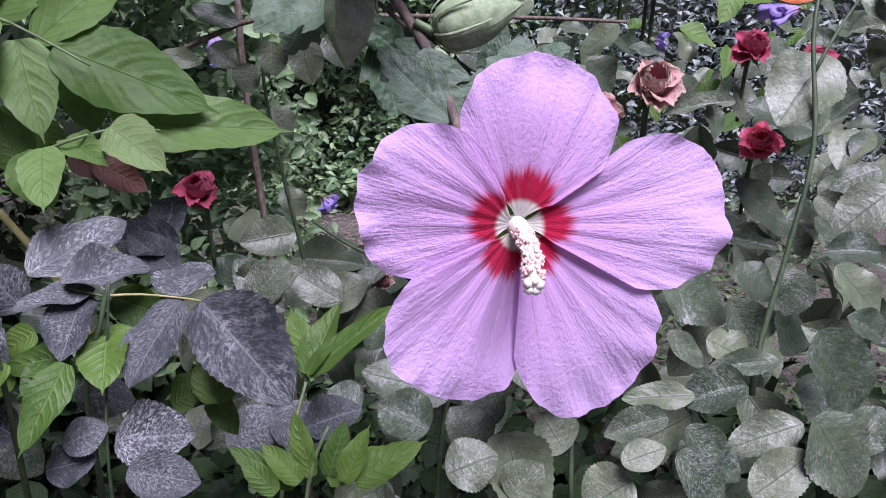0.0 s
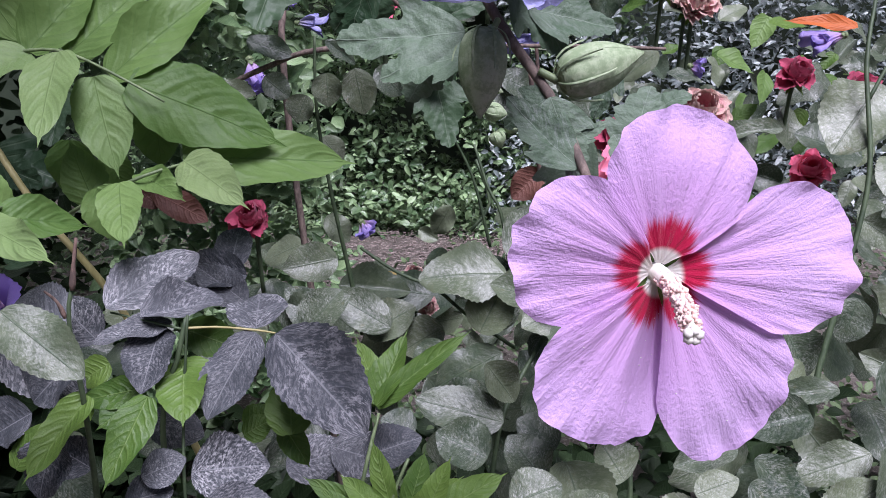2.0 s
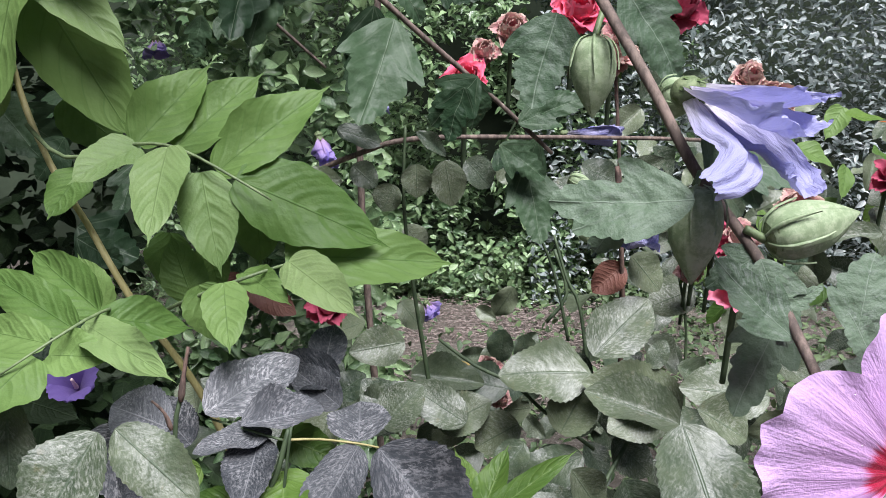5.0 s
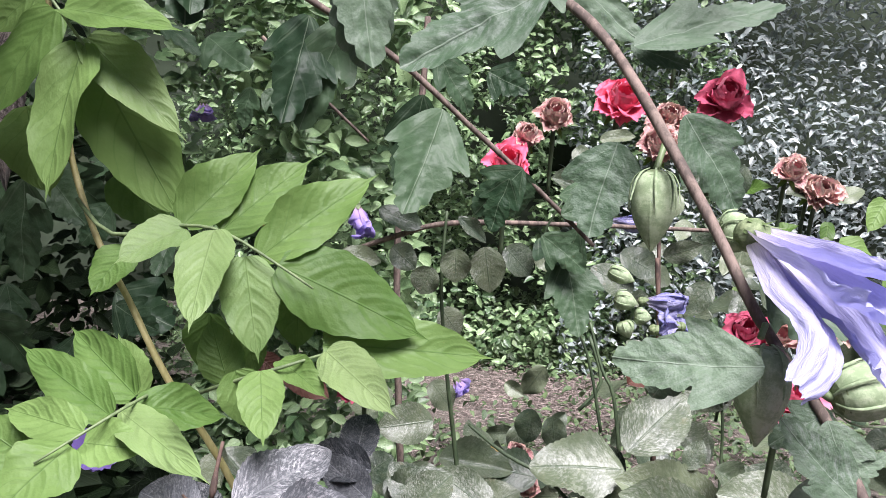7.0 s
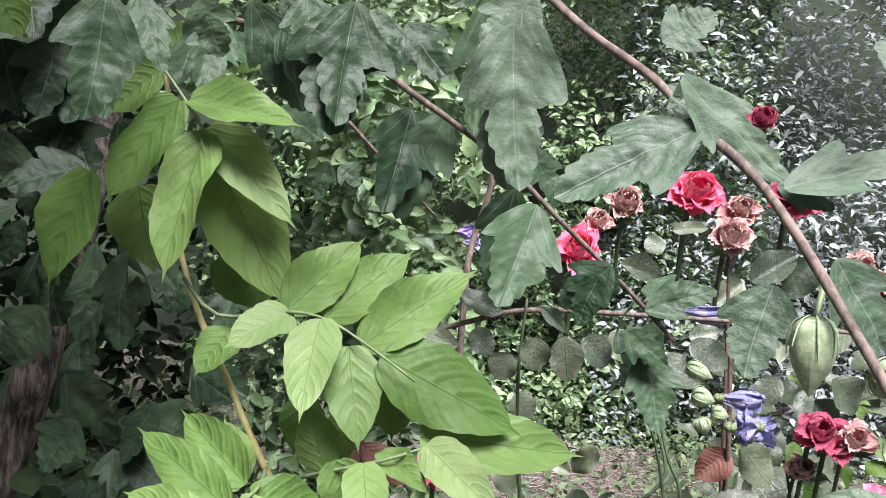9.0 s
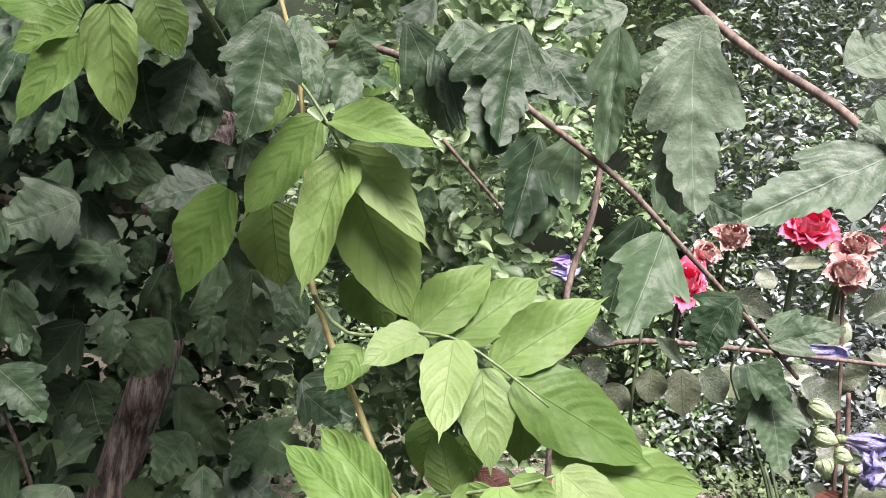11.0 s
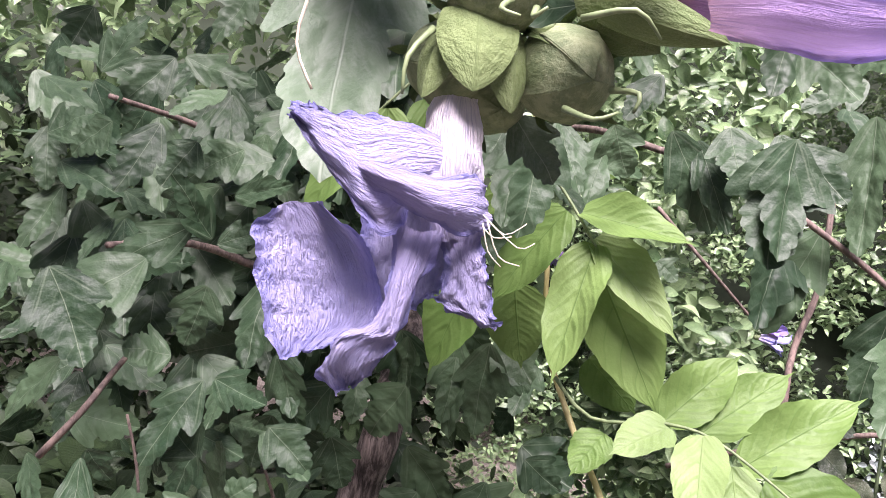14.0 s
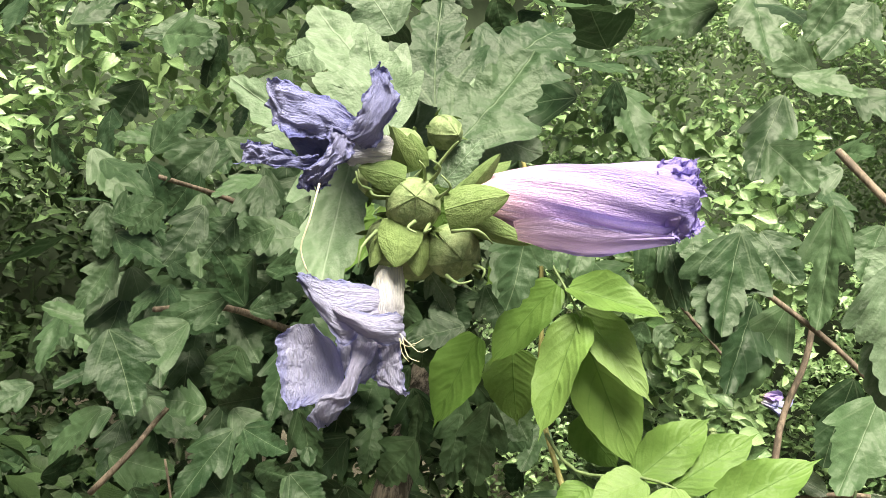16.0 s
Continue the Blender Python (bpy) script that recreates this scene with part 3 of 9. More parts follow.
def litter():
    """Straw and bits of dry stem lying on the soil."""
    rng = random.Random(21)
    V, F = [], []
    for i in range(5000):
        x, y = rng.gauss(BARE[0], 0.35), rng.gauss(BARE[1] - 0.1, 0.4)
        a, n = rng.uniform(0, 6.28), rng.uniform(0.004, 0.022)
        w, z = rng.uniform(0.0005, 0.0016), GROUND + 0.03 * noise.noise((x * 1.3, (y - 1.5) * 1.3, 0.3)) + rng.uniform(0.004, 0.03)
        d, e = Vector((math.cos(a), math.sin(a), rng.uniform(-0.2, 0.3))) * n, Vector((-math.sin(a), math.cos(a), 0)) * w
        c = Vector((x, y, z))
        k = len(V)
        V += [c - d - e, c - d + e, c - d + Vector((0, 0, 2 * w)), c + d - e, c + d + e, c + d + Vector((0, 0, 2 * w))]
        F += [(k, k + 3, k + 4, k + 1), (k + 1, k + 4, k + 5, k + 2), (k + 2, k + 5, k + 3, k), (k, k + 1, k + 2), (k + 3, k + 5, k + 4)]
    ob = placed(new("litter", surface("litter", V, F, STRAW)), Matrix())
    tagged(ob, "dry straw and stem litter on the soil", "litter", kind="stuff")


litter()

# ---- flowers and buds ----
def frame_of(base, tip, facing):
    """Rotation with +y from base to tip and +z towards facing, and the length."""
    m = aim(base, tip, facing, 1.0)
    rot = Matrix([m.col[i].to_3d().normalized() for i in range(3)]).transposed()
    return rot, (Vector(tip) - Vector(base)).length


def petal_grid(nu, nv, seed, ruffle=0.10, cup=0.07, reflex=0.10, blunt=0.66, base_w=0.10):
    """An open petal of unit length and width: narrow claw, broad rounded and ruffled end."""
    rng = random.Random(seed)
    o = rng.uniform(0, 50)
    verts, uvs = [], []
    for i in range(nu):
        u = 1 - (1 - i / (nu - 1)) ** 1.25
        s = math.sin(0.5 * math.pi * min(1.0, u / blunt)) ** 1.1
        w = (base_w + (1 - base_w) * s) * (1.0 if u < blunt else 1 - 0.10 * ((u - blunt) / (1 - blunt)) ** 2)
        for j in range(nv):
            v = 2 * j / (nv - 1) - 1
            x = 0.5 * w * v
            y = u * (1 - 0.25 * abs(v) ** 3.0 * u ** 2) * (1 + 0.07 * u * noise.noise((v * 2.2 + o, 0.4, 0)) + 0.05 * u ** 4 * noise.noise((v * 6 + o, 2.4, 0)))
            edge = max(abs(v) ** 3, u ** 6)

            x *= 1 + 0.07 * noise.noise((u * 5 + o, v * 2, 3.0))
            z = cup * w * v * v + reflex * (0.9 * math.sin(math.pi * min(1, u * 0.75)) - 1.0 * u ** 3)
            z += ruffle * u * u * (0.5 * noise.noise((v * 2.0 + o, u * 2.5, 7.0)) + edge * 0.9 * noise.noise((v * 4 + o, u * 5, 1.0)))
            z += 0.007 * u * math.sin(11 * v + o) + 0.004 * u * math.sin(27 * v + 2 * o)
            verts.append((x, y, z))
            uvs.append((u, j / (nv - 1)))
    return verts, uvs


def petal_mesh(material, seed, nu=26, nv=23, **kw):
    verts, uvs = petal_grid(nu, nv, seed, **kw)
    return surface(material.name, verts, grid_faces(nu, nv), material, uvs)


def blobs(name, spots, material, parent, label=""):
    """Small grains joined in one part."""
    bm = bmesh.new()
    for p, r in spots:
        bmesh.ops.create_icosphere(bm, subdivisions=1, radius=r, matrix=Matrix.Translation(Vector(p) - WORLD[parent].translation))
    me = bpy.data.meshes.new(name)
    bm.to_mesh(me)
    bm.free()
    me.polygons.foreach_set("use_smooth", [True] * len(me.polygons))
    me.materials.append(material)
    return mesh_part(name, me, parent, Matrix.Translation(WORLD[parent].translation), label)


def fan_point(s, phi, length, half, seed):
    """Distance from the flower's middle, turn from the petal's axis and height over its plane, on an open fan-shaped petal."""
    rim = length * (1 - 0.42 * abs(phi) ** 2.7) * (1 + 0.035 * noise.noise((phi * 1.9 + seed, 0.3, 0)) + 0.026 * noise.noise((phi * 6 + seed, 2.0, 0)) + 0.013 * noise.noise((phi * 17 + seed, 4.0, 0)))
    r = 0.0025 + (rim - 0.0025) * s
    turn = half * phi * min(1.0, 0.50 + 0.50 * r / 0.0095)
    h = -0.0036 * math.exp(-r / 0.0055) + 0.0030 * (r / length) - 0.0035 * (r / length) ** 3
    h += 0.0013 * phi * min(1, r / 0.01) + 0.0018 * phi * phi * (r / length)
    h += (r / length) ** 2 * (0.0042 * noise.noise((phi * 1.3 + seed, s * 1.6, 7.0)) + 0.0040 * s ** 4 * noise.noise((phi * 5 + seed, s * 3, 1.0)))
    h += 0.00030 * math.sin(17 * phi + seed) * math.sin(math.pi * min(1, 1.25 * s)) + 0.00013 * math.sin(41 * phi + 2 * seed) * s
    return r, turn, h


def hibiscus_flower(centre, pistil_tip, petals, facing):
    """petals: rows of the axis, clockwise from the top, the half angle (degrees) and the length of each petal."""
    fl = thing("hibiscus_flower", centre, "large open lilac hibiscus flower with crimson eye", "flower")
    f = Vector(facing).normalized()
    e1 = Vector((0, 0, 1)).cross(f).normalized()
    e1 = e1 if e1.x > 0 else -e1
    e2 = f.cross(e1) if f.cross(e1).z > 0 else e1.cross(f)
    c = Vector(centre)
    rng = random.Random(4)
    grains = []
    nu, nv = 44, 49
    for k, (axis, half, length) in enumerate(petals):
        def at(s, phi):
            r, turn, h = fan_point(s, phi, length, radians(half), 7.3 * k + 2)
            a = radians(axis) + turn
            return r * (math.sin(a) * e1 + math.cos(a) * e2) + h * f, r
        verts, uvs = [], []
        for i in range(nu):
            for j in range(nv):
                p, r = at(i / (nu - 1), 2 * j / (nv - 1) - 1)
                verts.append(p)
                uvs.append((r / 0.054, j / (nv - 1)))
        mesh_part("petal", surface("petal", verts, grid_faces(nu, nv), PETAL, uvs), fl)
        for i in range(20 if k in (2, 3) else 4):
            p, r = at(rng.uniform(0.3, 0.9) ** 1.3, rng.uniform(-0.9, 0.9))
            grains.append((c + p + 0.0001 * f, rng.uniform(0.00008, 0.00020)))
    blobs("pollen", grains, STIGMA, fl, "white pollen grains fallen on the petals")
    p0, p1 = c - 0.004 * f, Vector(pistil_tip)
    d = (p1 - p0)
    bend = d.cross(f).cross(d).normalized() * 0.002
    axis = [p0, p0 + 0.35 * d + bend, p0 + 0.7 * d + bend, p1 - 0.10 * d]
    tube("stamen_column", axis, 0.0028, 0.0012, STIGMA, fl, sides=14, knots=0.04, label="white stamen column")
    a = d.orthogonal().normalized()
    b = d.normalized().cross(a)
    spots = []
    for i in range(620):
        q = 0.17 + 0.71 * rng.random()
        ang = rng.uniform(0, 6.283)
        m = p0 + q * d + bend * math.sin(math.pi * q)
        lump = 0.0022 + 0.0012 * noise.noise((q * 16, math.cos(ang) * 1.5, math.sin(ang) * 1.5))
        spots.append((m + (math.cos(ang) * a + math.sin(ang) * b) * lump * rng.uniform(0.75, 1.1), rng.uniform(0.00038, 0.00068)))
    blobs("stamen_tuft", spots, PISTIL, fl, "cream pollen-dusted anthers")
    blobs("stigma", [(p1 - 0.05 * d + (math.cos(1.257 * k) * a + math.sin(1.257 * k) * b) * 0.0013, 0.0015) for k in range(5)] + [(p1 - 0.07 * d, 0.0019)], STIGMA, fl, "pale rounded stigma")
    for k in range(5):
        ang = radians(0.5 * (petals[k][0] + petals[k][1] + petals[(k + 1) % 5][0] + (360 if k == 4 else 0) - petals[(k + 1) % 5][1]))
        o = math.sin(ang) * e1 + math.cos(ang) * e2
        root = c - 0.0034 * f + 0.003 * o
        mesh_part("sepal", leaf_mesh("vine", SHOOT, k), fl, aim(root, root + 0.0095 * o + 0.0022 * f, f, 0.0035), "green sepal between the petals")
    return fl


def lathe(name, profile, sides, material, parent, m, ridge=0.0, ridges=5, twist=0.0, label=""):
    """A closed body of revolution along +y; profile: rows of y and radius."""
    verts, faces = [], []
    for i, (y, r) in enumerate(profile):
        for k in range(sides):
            ang = 2 * math.pi * k / sides + twist * y
            q = r * (1 + ridge * abs(math.cos(0.5 * ridges * (ang - twist * y))) ** 6 * math.sin(math.pi * min(1, i / (len(profile) - 1))))
            verts.append((q * math.cos(ang), y, q * math.sin(ang)))
    n = len(profile)
    for i in range(n - 1):
        for k in range(sides):
            k2 = (k + 1) % sides
            faces.append((i * sides + k, (i + 1) * sides + k, (i + 1) * sides + k2, i * sides + k2))
    faces.append(tuple(range(sides)))
    faces.append(tuple((n - 1) * sides + k for k in range(sides))[::-1])
    return mesh_part(name, surface(name, verts, faces, material), parent, m, label)


def bract(parent, m, length, width, out, body=None):
    """A narrow bract along the side of a bud or calyx, its tip bending outwards. body: the bud's profile."""
    verts, uvs = [], []
    for i in range(10):
        u = i / 9
        w = width * max(0.05, math.sin(math.pi * (0.16 + 0.84 * u) ** 0.8))
        y = length * u
        hug = np.interp(y, [q[0] for q in body], [q[1] for q in body]) * 1.06 if body else 0.0
        z = hug + length * out * u ** 2.5
        for j in range(3):
            v = j - 1
            verts.append((w * v, y - 0.3 * out * length * u ** 3, z + 0.3 * w * v * v))
            uvs.append((u, j / 2))
    return mesh_part("bract", surface("bract", verts, grid_faces(10, 3), BUD_LEAF, uvs), parent, m)


def sepals(parent, m, prof, spin=0.0, n=5, seam=0.055, material=None):
    """Pointed sepals that close a bud from its foot to its tip, meeting edge to edge in raised seams."""
    ys, rs = [q[0] for q in prof], [q[1] for q in prof]
    y0, y1 = ys[0], ys[-1]
    top = max(rs)
    for k in range(n):
        verts, uvs = [], []
        for i in range(19):
            u = i / 18
            y = y0 + (y1 - y0) * (0.04 + 0.97 * u)
            r = np.interp(y, ys, rs)
            for j in range(13):
                v = j / 6 - 1
                ang = spin + 2 * math.pi * k / n + 0.655 * v
                q = r * 1.03 + top * (seam * abs(v) ** 9 * min(1, 3 * u) + 0.012 * max(0, 1 - abs(v) * 3))
                q += top * 0.02 * noise.noise((v * 2 + k, u * 4, 2.0))
                verts.append((q * math.sin(ang), y, q * math.cos(ang)))
                uvs.append((u, j / 12))
        mesh_part("sepal", surface("sepal", verts, grid_faces(19, 13), material or BUD, uvs), parent, m)


def oriented(base, tip, spin=0.0):
    y = (Vector(tip) - Vector(base)).normalized()
    x = y.cross(Vector((0.31, 0.2, 0.93))).normalized()
    z = x.cross(y)
    return Matrix.Translation(base) @ Matrix((x, y, z)).transposed().to_4x4() @ Matrix.Rotation(spin, 4, "Y")


def hibiscus_bud(parent, base, tip, r):
    """A long bud: calyx cup closed to a point by five lobes, slender bracts standing off round its lower half."""
    length = (Vector(tip) - Vector(base)).length
    m = oriented(base, tip)
    prof = [(length * s, r * q) for s, q in ((0, 0.26), (0.02, 0.50), (0.08, 0.76), (0.18, 0.94), (0.34, 1.0), (0.50, 0.97), (0.64, 0.82), (0.76, 0.60), (0.87, 0.36), (0.95, 0.16), (1.0, 0.03))]
    b = lathe("bud", prof, 32, BUD, parent, m, label="swollen grey-green bud with slender bracts")
    sepals(b, m, prof, 0.3, 5, 0.02, BUD_PALE)
    for k in range(7):
        mm = m @ Matrix.Rotation(0.897 * k + 0.2, 4, "Y")
        verts, uvs = [], []
        long_k = length * (0.42 + 0.10 * (k % 3))
        for i in range(12):
            u = i / 11
            w = r * 0.075 * max(0.05, math.sin(math.pi * (0.22 + 0.78 * u) ** 0.9))
            z = np.interp(long_k * u, [q[0] for q in prof], [q[1] for q in prof]) * 1.07 + r * 0.04 + r * (0.04 + 0.14 * (k % 2)) * u ** 2
            for v, h in ((-1, 0.0), (-0.5, 0.05), (0, 0.07), (0.5, 0.05), (1, 0.0)):
                verts.append((w * v + 0.12 * r * u * u * math.sin(2.1 * k), long_k * u - 0.02 * length, z + r * h))
                uvs.append((u, 0.5 + 0.5 * v))
        mesh_part("bract", surface("bract", verts, grid_faces(12, 5), BUD_PALE, uvs), b, mm)
    return b


def round_bud(parent, centre, ahead, r):
    """A round bud closed to a low point, its sepals meeting in raised seams, with short curling bracts at its foot."""
    way = (Vector(ahead) - Vector(centre)).normalized()
    base = Vector(centre) - way * r
    m = oriented(base, Vector(centre) + way * r, r * 900)
    prof = [(r * s, r * q) for s, q in ((0, 0.30), (0.06, 0.55), (0.22, 0.82), (0.48, 0.97), (0.80, 1.0), (1.15, 0.97), (1.45, 0.85), (1.72, 0.62), (1.92, 0.36), (2.08, 0.14), (2.16, 0.02))]
    b = lathe("bud", prof, 30, BUD, parent, m, label="round green bud closed to a point")
    sepals(b, m, prof, 0.4)
    for k in range(6):
        mm = m @ Matrix.Rotation(1.047 * k + 0.3, 4, "Y")
        bract(b, mm, r * (0.95 + 0.35 * (k % 3)), r * 0.12, 0.10 + 0.28 * (k % 2), [(y, q * 1.10) for y, q in prof])
    return b


def calyx(parent, base, tip, r, length):
    m = oriented(base, tip)
    c = lathe("calyx", [(-0.35 * length, r * 0.3), (-0.2 * length, r * 0.7), (0.1 * length, r * 0.95), (0.3 * length, r * 0.92)], 20, BUD, parent, m, label="green calyx")
    for k in range(5):
        mm = m @ Matrix.Rotation(1.2566 * k, 4, "Y") @ Matrix.Translation((0, 0.1 * length, r * 0.78))
        verts, uvs = [], []
        for i in range(9):
            u = i / 8
            w = r * 0.62 * math.sin(math.pi * (0.30 + 0.70 * u)) ** 0.8 if u < 1 else r * 0.02
            for j in range(5):
                v = 0.5 * j - 1
                verts.append((w * v, 0.95 * length * u, 0.10 * r * u + 0.16 * length * u * u - 0.3 * w * v * v))
                uvs.append((u, j / 4))
        mesh_part("sepal", surface("sepal", verts, grid_faces(9, 5), BUD, uvs), c, mm)
    for k in range(7):
        mm = m @ Matrix.Rotation(0.897 * k, 4, "Y") @ Matrix.Translation((0, -0.25 * length, r * 0.75))
        bract(c, mm, length * 0.9, r * 0.11, 0.45 + 0.2 * (k % 2))
    return c


def wilted_flower(base, tip, facing, half, label, seed, name="wilted_flower", nu=40, nv=26, material=None):
    """A spent bloom: limp petals, rolled and crumpled about its axis."""
    material = material or WILTED
    fl = thing(name, base, label, "wilted flower")
    rot, length = frame_of(base, tip, facing)
    m = Matrix.Translation(base) @ rot.to_4x4()
    rng = random.Random(seed)
    for k in range(5):
        o = rng.uniform(0, 99)
        phi = 1.2566 * k + rng.uniform(-0.3, 0.3)
        long_k = length * (1.0, 0.72, 0.90, 0.62, 0.82)[(k + seed) % 5]
        splay = half * (0.40, 0.70, 0.30, 0.60, 0.45)[(k + 2 * seed) % 5]
        curl = rng.choice((-1, 1)) * rng.uniform(0.8, 1.7)
        hook = rng.uniform(0.1, 0.8)
        verts, uvs = [], []
        for i in range(nu):
            u = i / (nu - 1)
            w = half * (0.16 + 0.62 * math.sin(0.5 * math.pi * min(1, u / 0.7)) ** 1.6) * (1 if u < 0.8 else max(0.12, 1 - ((u - 0.8) / 0.2) ** 2 * 0.7))
            rad = half * 0.12 + splay * u ** 1.4
            y = long_k * (u - 0.16 * hook * u ** 4)
            for j in range(nv):
                v = 2 * j / (nv - 1) - 1
                th = 1.5 * v + 0.5 * noise.noise((u * 2 + o, v, 0))
                tx = w * math.sin(th) * (1.0 - 0.25 * u * abs(v))
                tr = curl * 0.6 * w * (1 - math.cos(th)) * (0.4 + u)
                # long pleats, then crumple and rolled margins
                pleat = 0.10 * half * u * (math.sin(5.5 * v + 3 * noise.noise((u * 1.5 + o, 0, 4))) + 0.4 * math.sin(13 * v + o))
                n1 = Vector((noise.noise((u * 3 + o, v * 1.7, 0)), noise.noise((u * 3, v * 1.7 + o, 5)), noise.noise((u * 3 + o, v * 2, 9))))
                n2 = Vector((noise.noise((u * 11 + o, v * 7, 2)), noise.noise((u * 11, v * 7 + o, 6)), noise.noise((u * 11 + o, v * 7, 8))))
                q = Vector((tx, y, rad + tr + pleat)) + n1 * half * 0.36 * u + n2 * half * 0.09 * u
                if u > 0.86:
                    q.z += half * 0.5 * hook * ((u - 0.86) / 0.14) ** 2
                    q.y -= half * 0.5 * ((u - 0.86) / 0.14) ** 2 * hook
                c, s = math.cos(phi), math.sin(phi)
                verts.append((q.x * c + q.z * s, q.y, -q.x * s + q.z * c))
                uvs.append((u, j / (nv - 1)))
        mesh_part("petal", surface("petal", verts, grid_faces(nu, nv), material, uvs), fl, m)
    calyx(fl, base, tip, half * 0.34, half * 0.55)
    return fl


def furled_bloom(base, tip, r, facing):
    """A closed bloom: five petals rolled one over the other in a spiral, widening to a crumpled end."""
    fl = thing("closed_bloom", base, "closed hibiscus bloom with furled pale lilac petals", "flower")
    rot, length = frame_of(base, tip, facing)
    m = Matrix.Translation(base) @ rot.to_4x4()
    nu, nv = 60, 40
    for k in range(5):
        verts, uvs = [], []
        for i in range(nu):
            u = i / (nu - 1)
            body = r * (0.55 + 0.45 * math.sin(0.5 * math.pi * min(1, u / 0.75)) ** 0.8)
            for j in range(nv):
                v = j / (nv - 1)
                ang = 1.2566 * k + 2.2 * v - 1.15 * u + 1.0
                q = body * (0.88 + 0.13 * v ** 2) + 0.030 * r * noise.noise((u * 3 + k, v * 3, 2.0))
                q += 0.020 * r * math.sin(24 * v + 7 * u + k) * min(1, 3 * u) + 0.05 * r * max(0, v - 0.88) / 0.12 * math.sin(math.pi * u)
                y = length * u * (0.97 + 0.03 * math.sin(k * 2.1))
                if u > 0.88:
                    e = (u - 0.88) / 0.12
                    q += r * e * 0.35 * noise.noise((v * 4 + k * 3, u * 7, 5.0)) - 0.10 * r * e * e
                    y += r * 0.4 * e * noise.noise((v * 3 + k * 5, 1.0, u * 6))
                verts.append((q * math.cos(ang), y, q * math.sin(ang)))
                uvs.append((u, v))
        mesh_part("petal", surface("petal", verts, grid_faces(nu, nv), FURLED, uvs), fl, m)
    return fl


def spline(pts, u):
    """A point on the smooth line through the points, at u of its length."""
    k = len(pts) - 1
    q = min(k - 1, int(u * k))
    s = u * k - q
    p0, p1, p2, p3 = pts[max(q - 1, 0)], pts[q], pts[q + 1], pts[min(q + 2, k)]
    return 0.5 * ((2 * p1) + (p2 - p0) * s + (2 * p0 - 5 * p1 + 4 * p2 - p3) * s * s + (3 * p1 - p0 - 3 * p2 + p3) * s ** 3)


def sheet(parent, rows, material, seed, crinkle=0.2, reach=(0.0, 1.0), roll=0.0):
    """A limp petal spanned between two edges. rows: a point on either edge, in the cluster's millimetres, and how far the
    petal bulges towards the viewer between them; its margins roll over and it crinkles."""
    nu, nv = 56, 44
    left, right = [Vector(q[0]) for q in rows], [Vector(q[1]) for q in rows]
    bulge = [Vector((q[2], 0, 0)) for q in rows]
    o = seed * 3.7
    verts, uvs = [], []
    for i in range(nu):
        u = i / (nu - 1)
        a, b, h = spline(left, u), spline(right, u), spline(bulge, u).x
        w = max(1.0, (b - a).length)
        for j in range(nv):
            v = j / (nv - 1)
            e = abs(2 * v - 1)
            p = a.lerp(b, v) + Vector((0, 0, h * math.sin(math.pi * v) ** 0.8))
            p.z += roll * w * 0.5 * max(0, (e - 0.72) / 0.28) ** 2
            p += (b - a) * (0.10 * roll * math.copysign(max(0, e - 0.72) / 0.28, 0.5 - v))
            n1 = noise.noise_vector((u * 2.6 + o, v * 2.2, o))
            n2 = noise.noise_vector((u * 8 + o, v * 6, 3 + o))
            n3 = noise.noise_vector((u * 22 + o, v * 17, 8 + o))
            n4 = noise.noise_vector((u * 50 + o, v * 38, 5 + o))
            edge = 0.45 + 1.1 * max(e, 2 * u - 1) ** 4
            p += crinkle * (n1 * 3.6 + (n2 * 2.6 + n3 * 1.3 + n4 * 0.5) * edge)
            p.z += crinkle * 5.0 * (abs(noise.noise((u * 4 + o, v * 3.4, 11.0))) - 0.2)
            p.z += crinkle * 0.45 * math.sin(v * w * 1.6 + 3 * noise.noise((u * 2 + o, 0, 0)))
            verts.append(CLUSTER @ p - WORLD[parent].translation)
            uvs.append((reach[0] + (reach[1] - reach[0]) * u, v))
    return mesh_part("petal", surface("petal", verts, grid_faces(nu, nv), material, uvs), parent, Matrix.Translation(WORLD[parent].translation))


def sepal_blade(parent, base, tip, width, facing, label=""):
    """A broad pointed sepal, cupped round what it holds, with a raised midrib and some thickness; in the cluster's millimetres."""
    a, b, f = CLUSTER @ Vector(base), CLUSTER @ Vector(tip), (CLUSTER.to_3x3() @ Vector(facing)).normalized()
    verts, uvs, nu, nv = [], [], 19, 11
    for i in range(nu):
        u = i / (nu - 1)
        w = 0.6 * math.sin(math.pi * (0.32 + 0.68 * u)) ** 0.7 if u < 1 else 0.01
        for j in range(nv):
            v = 2 * j / (nv - 1) - 1
            z = -0.30 * w * v * v + 0.10 * math.sin(math.pi * u) + 0.018 * max(0, 1 - 4 * abs(v)) + 0.012 * noise.noise((u * 5 + base[0], v * 3, 0))
            verts.append((w * v, u, z))
            uvs.append((u, j / (nv - 1)))
    me = surface("sepal", verts, grid_faces(nu, nv), BUD_LEAF, uvs)
    return mesh_part("sepal", me, parent, aim(a, b, f, 0.001 * width), label)


def curled_bract(*points):
    tube("bract", [CLUSTER @ Vector(p) for p in points], 0.00045, 0.00016, STALK, cluster, sides=8)


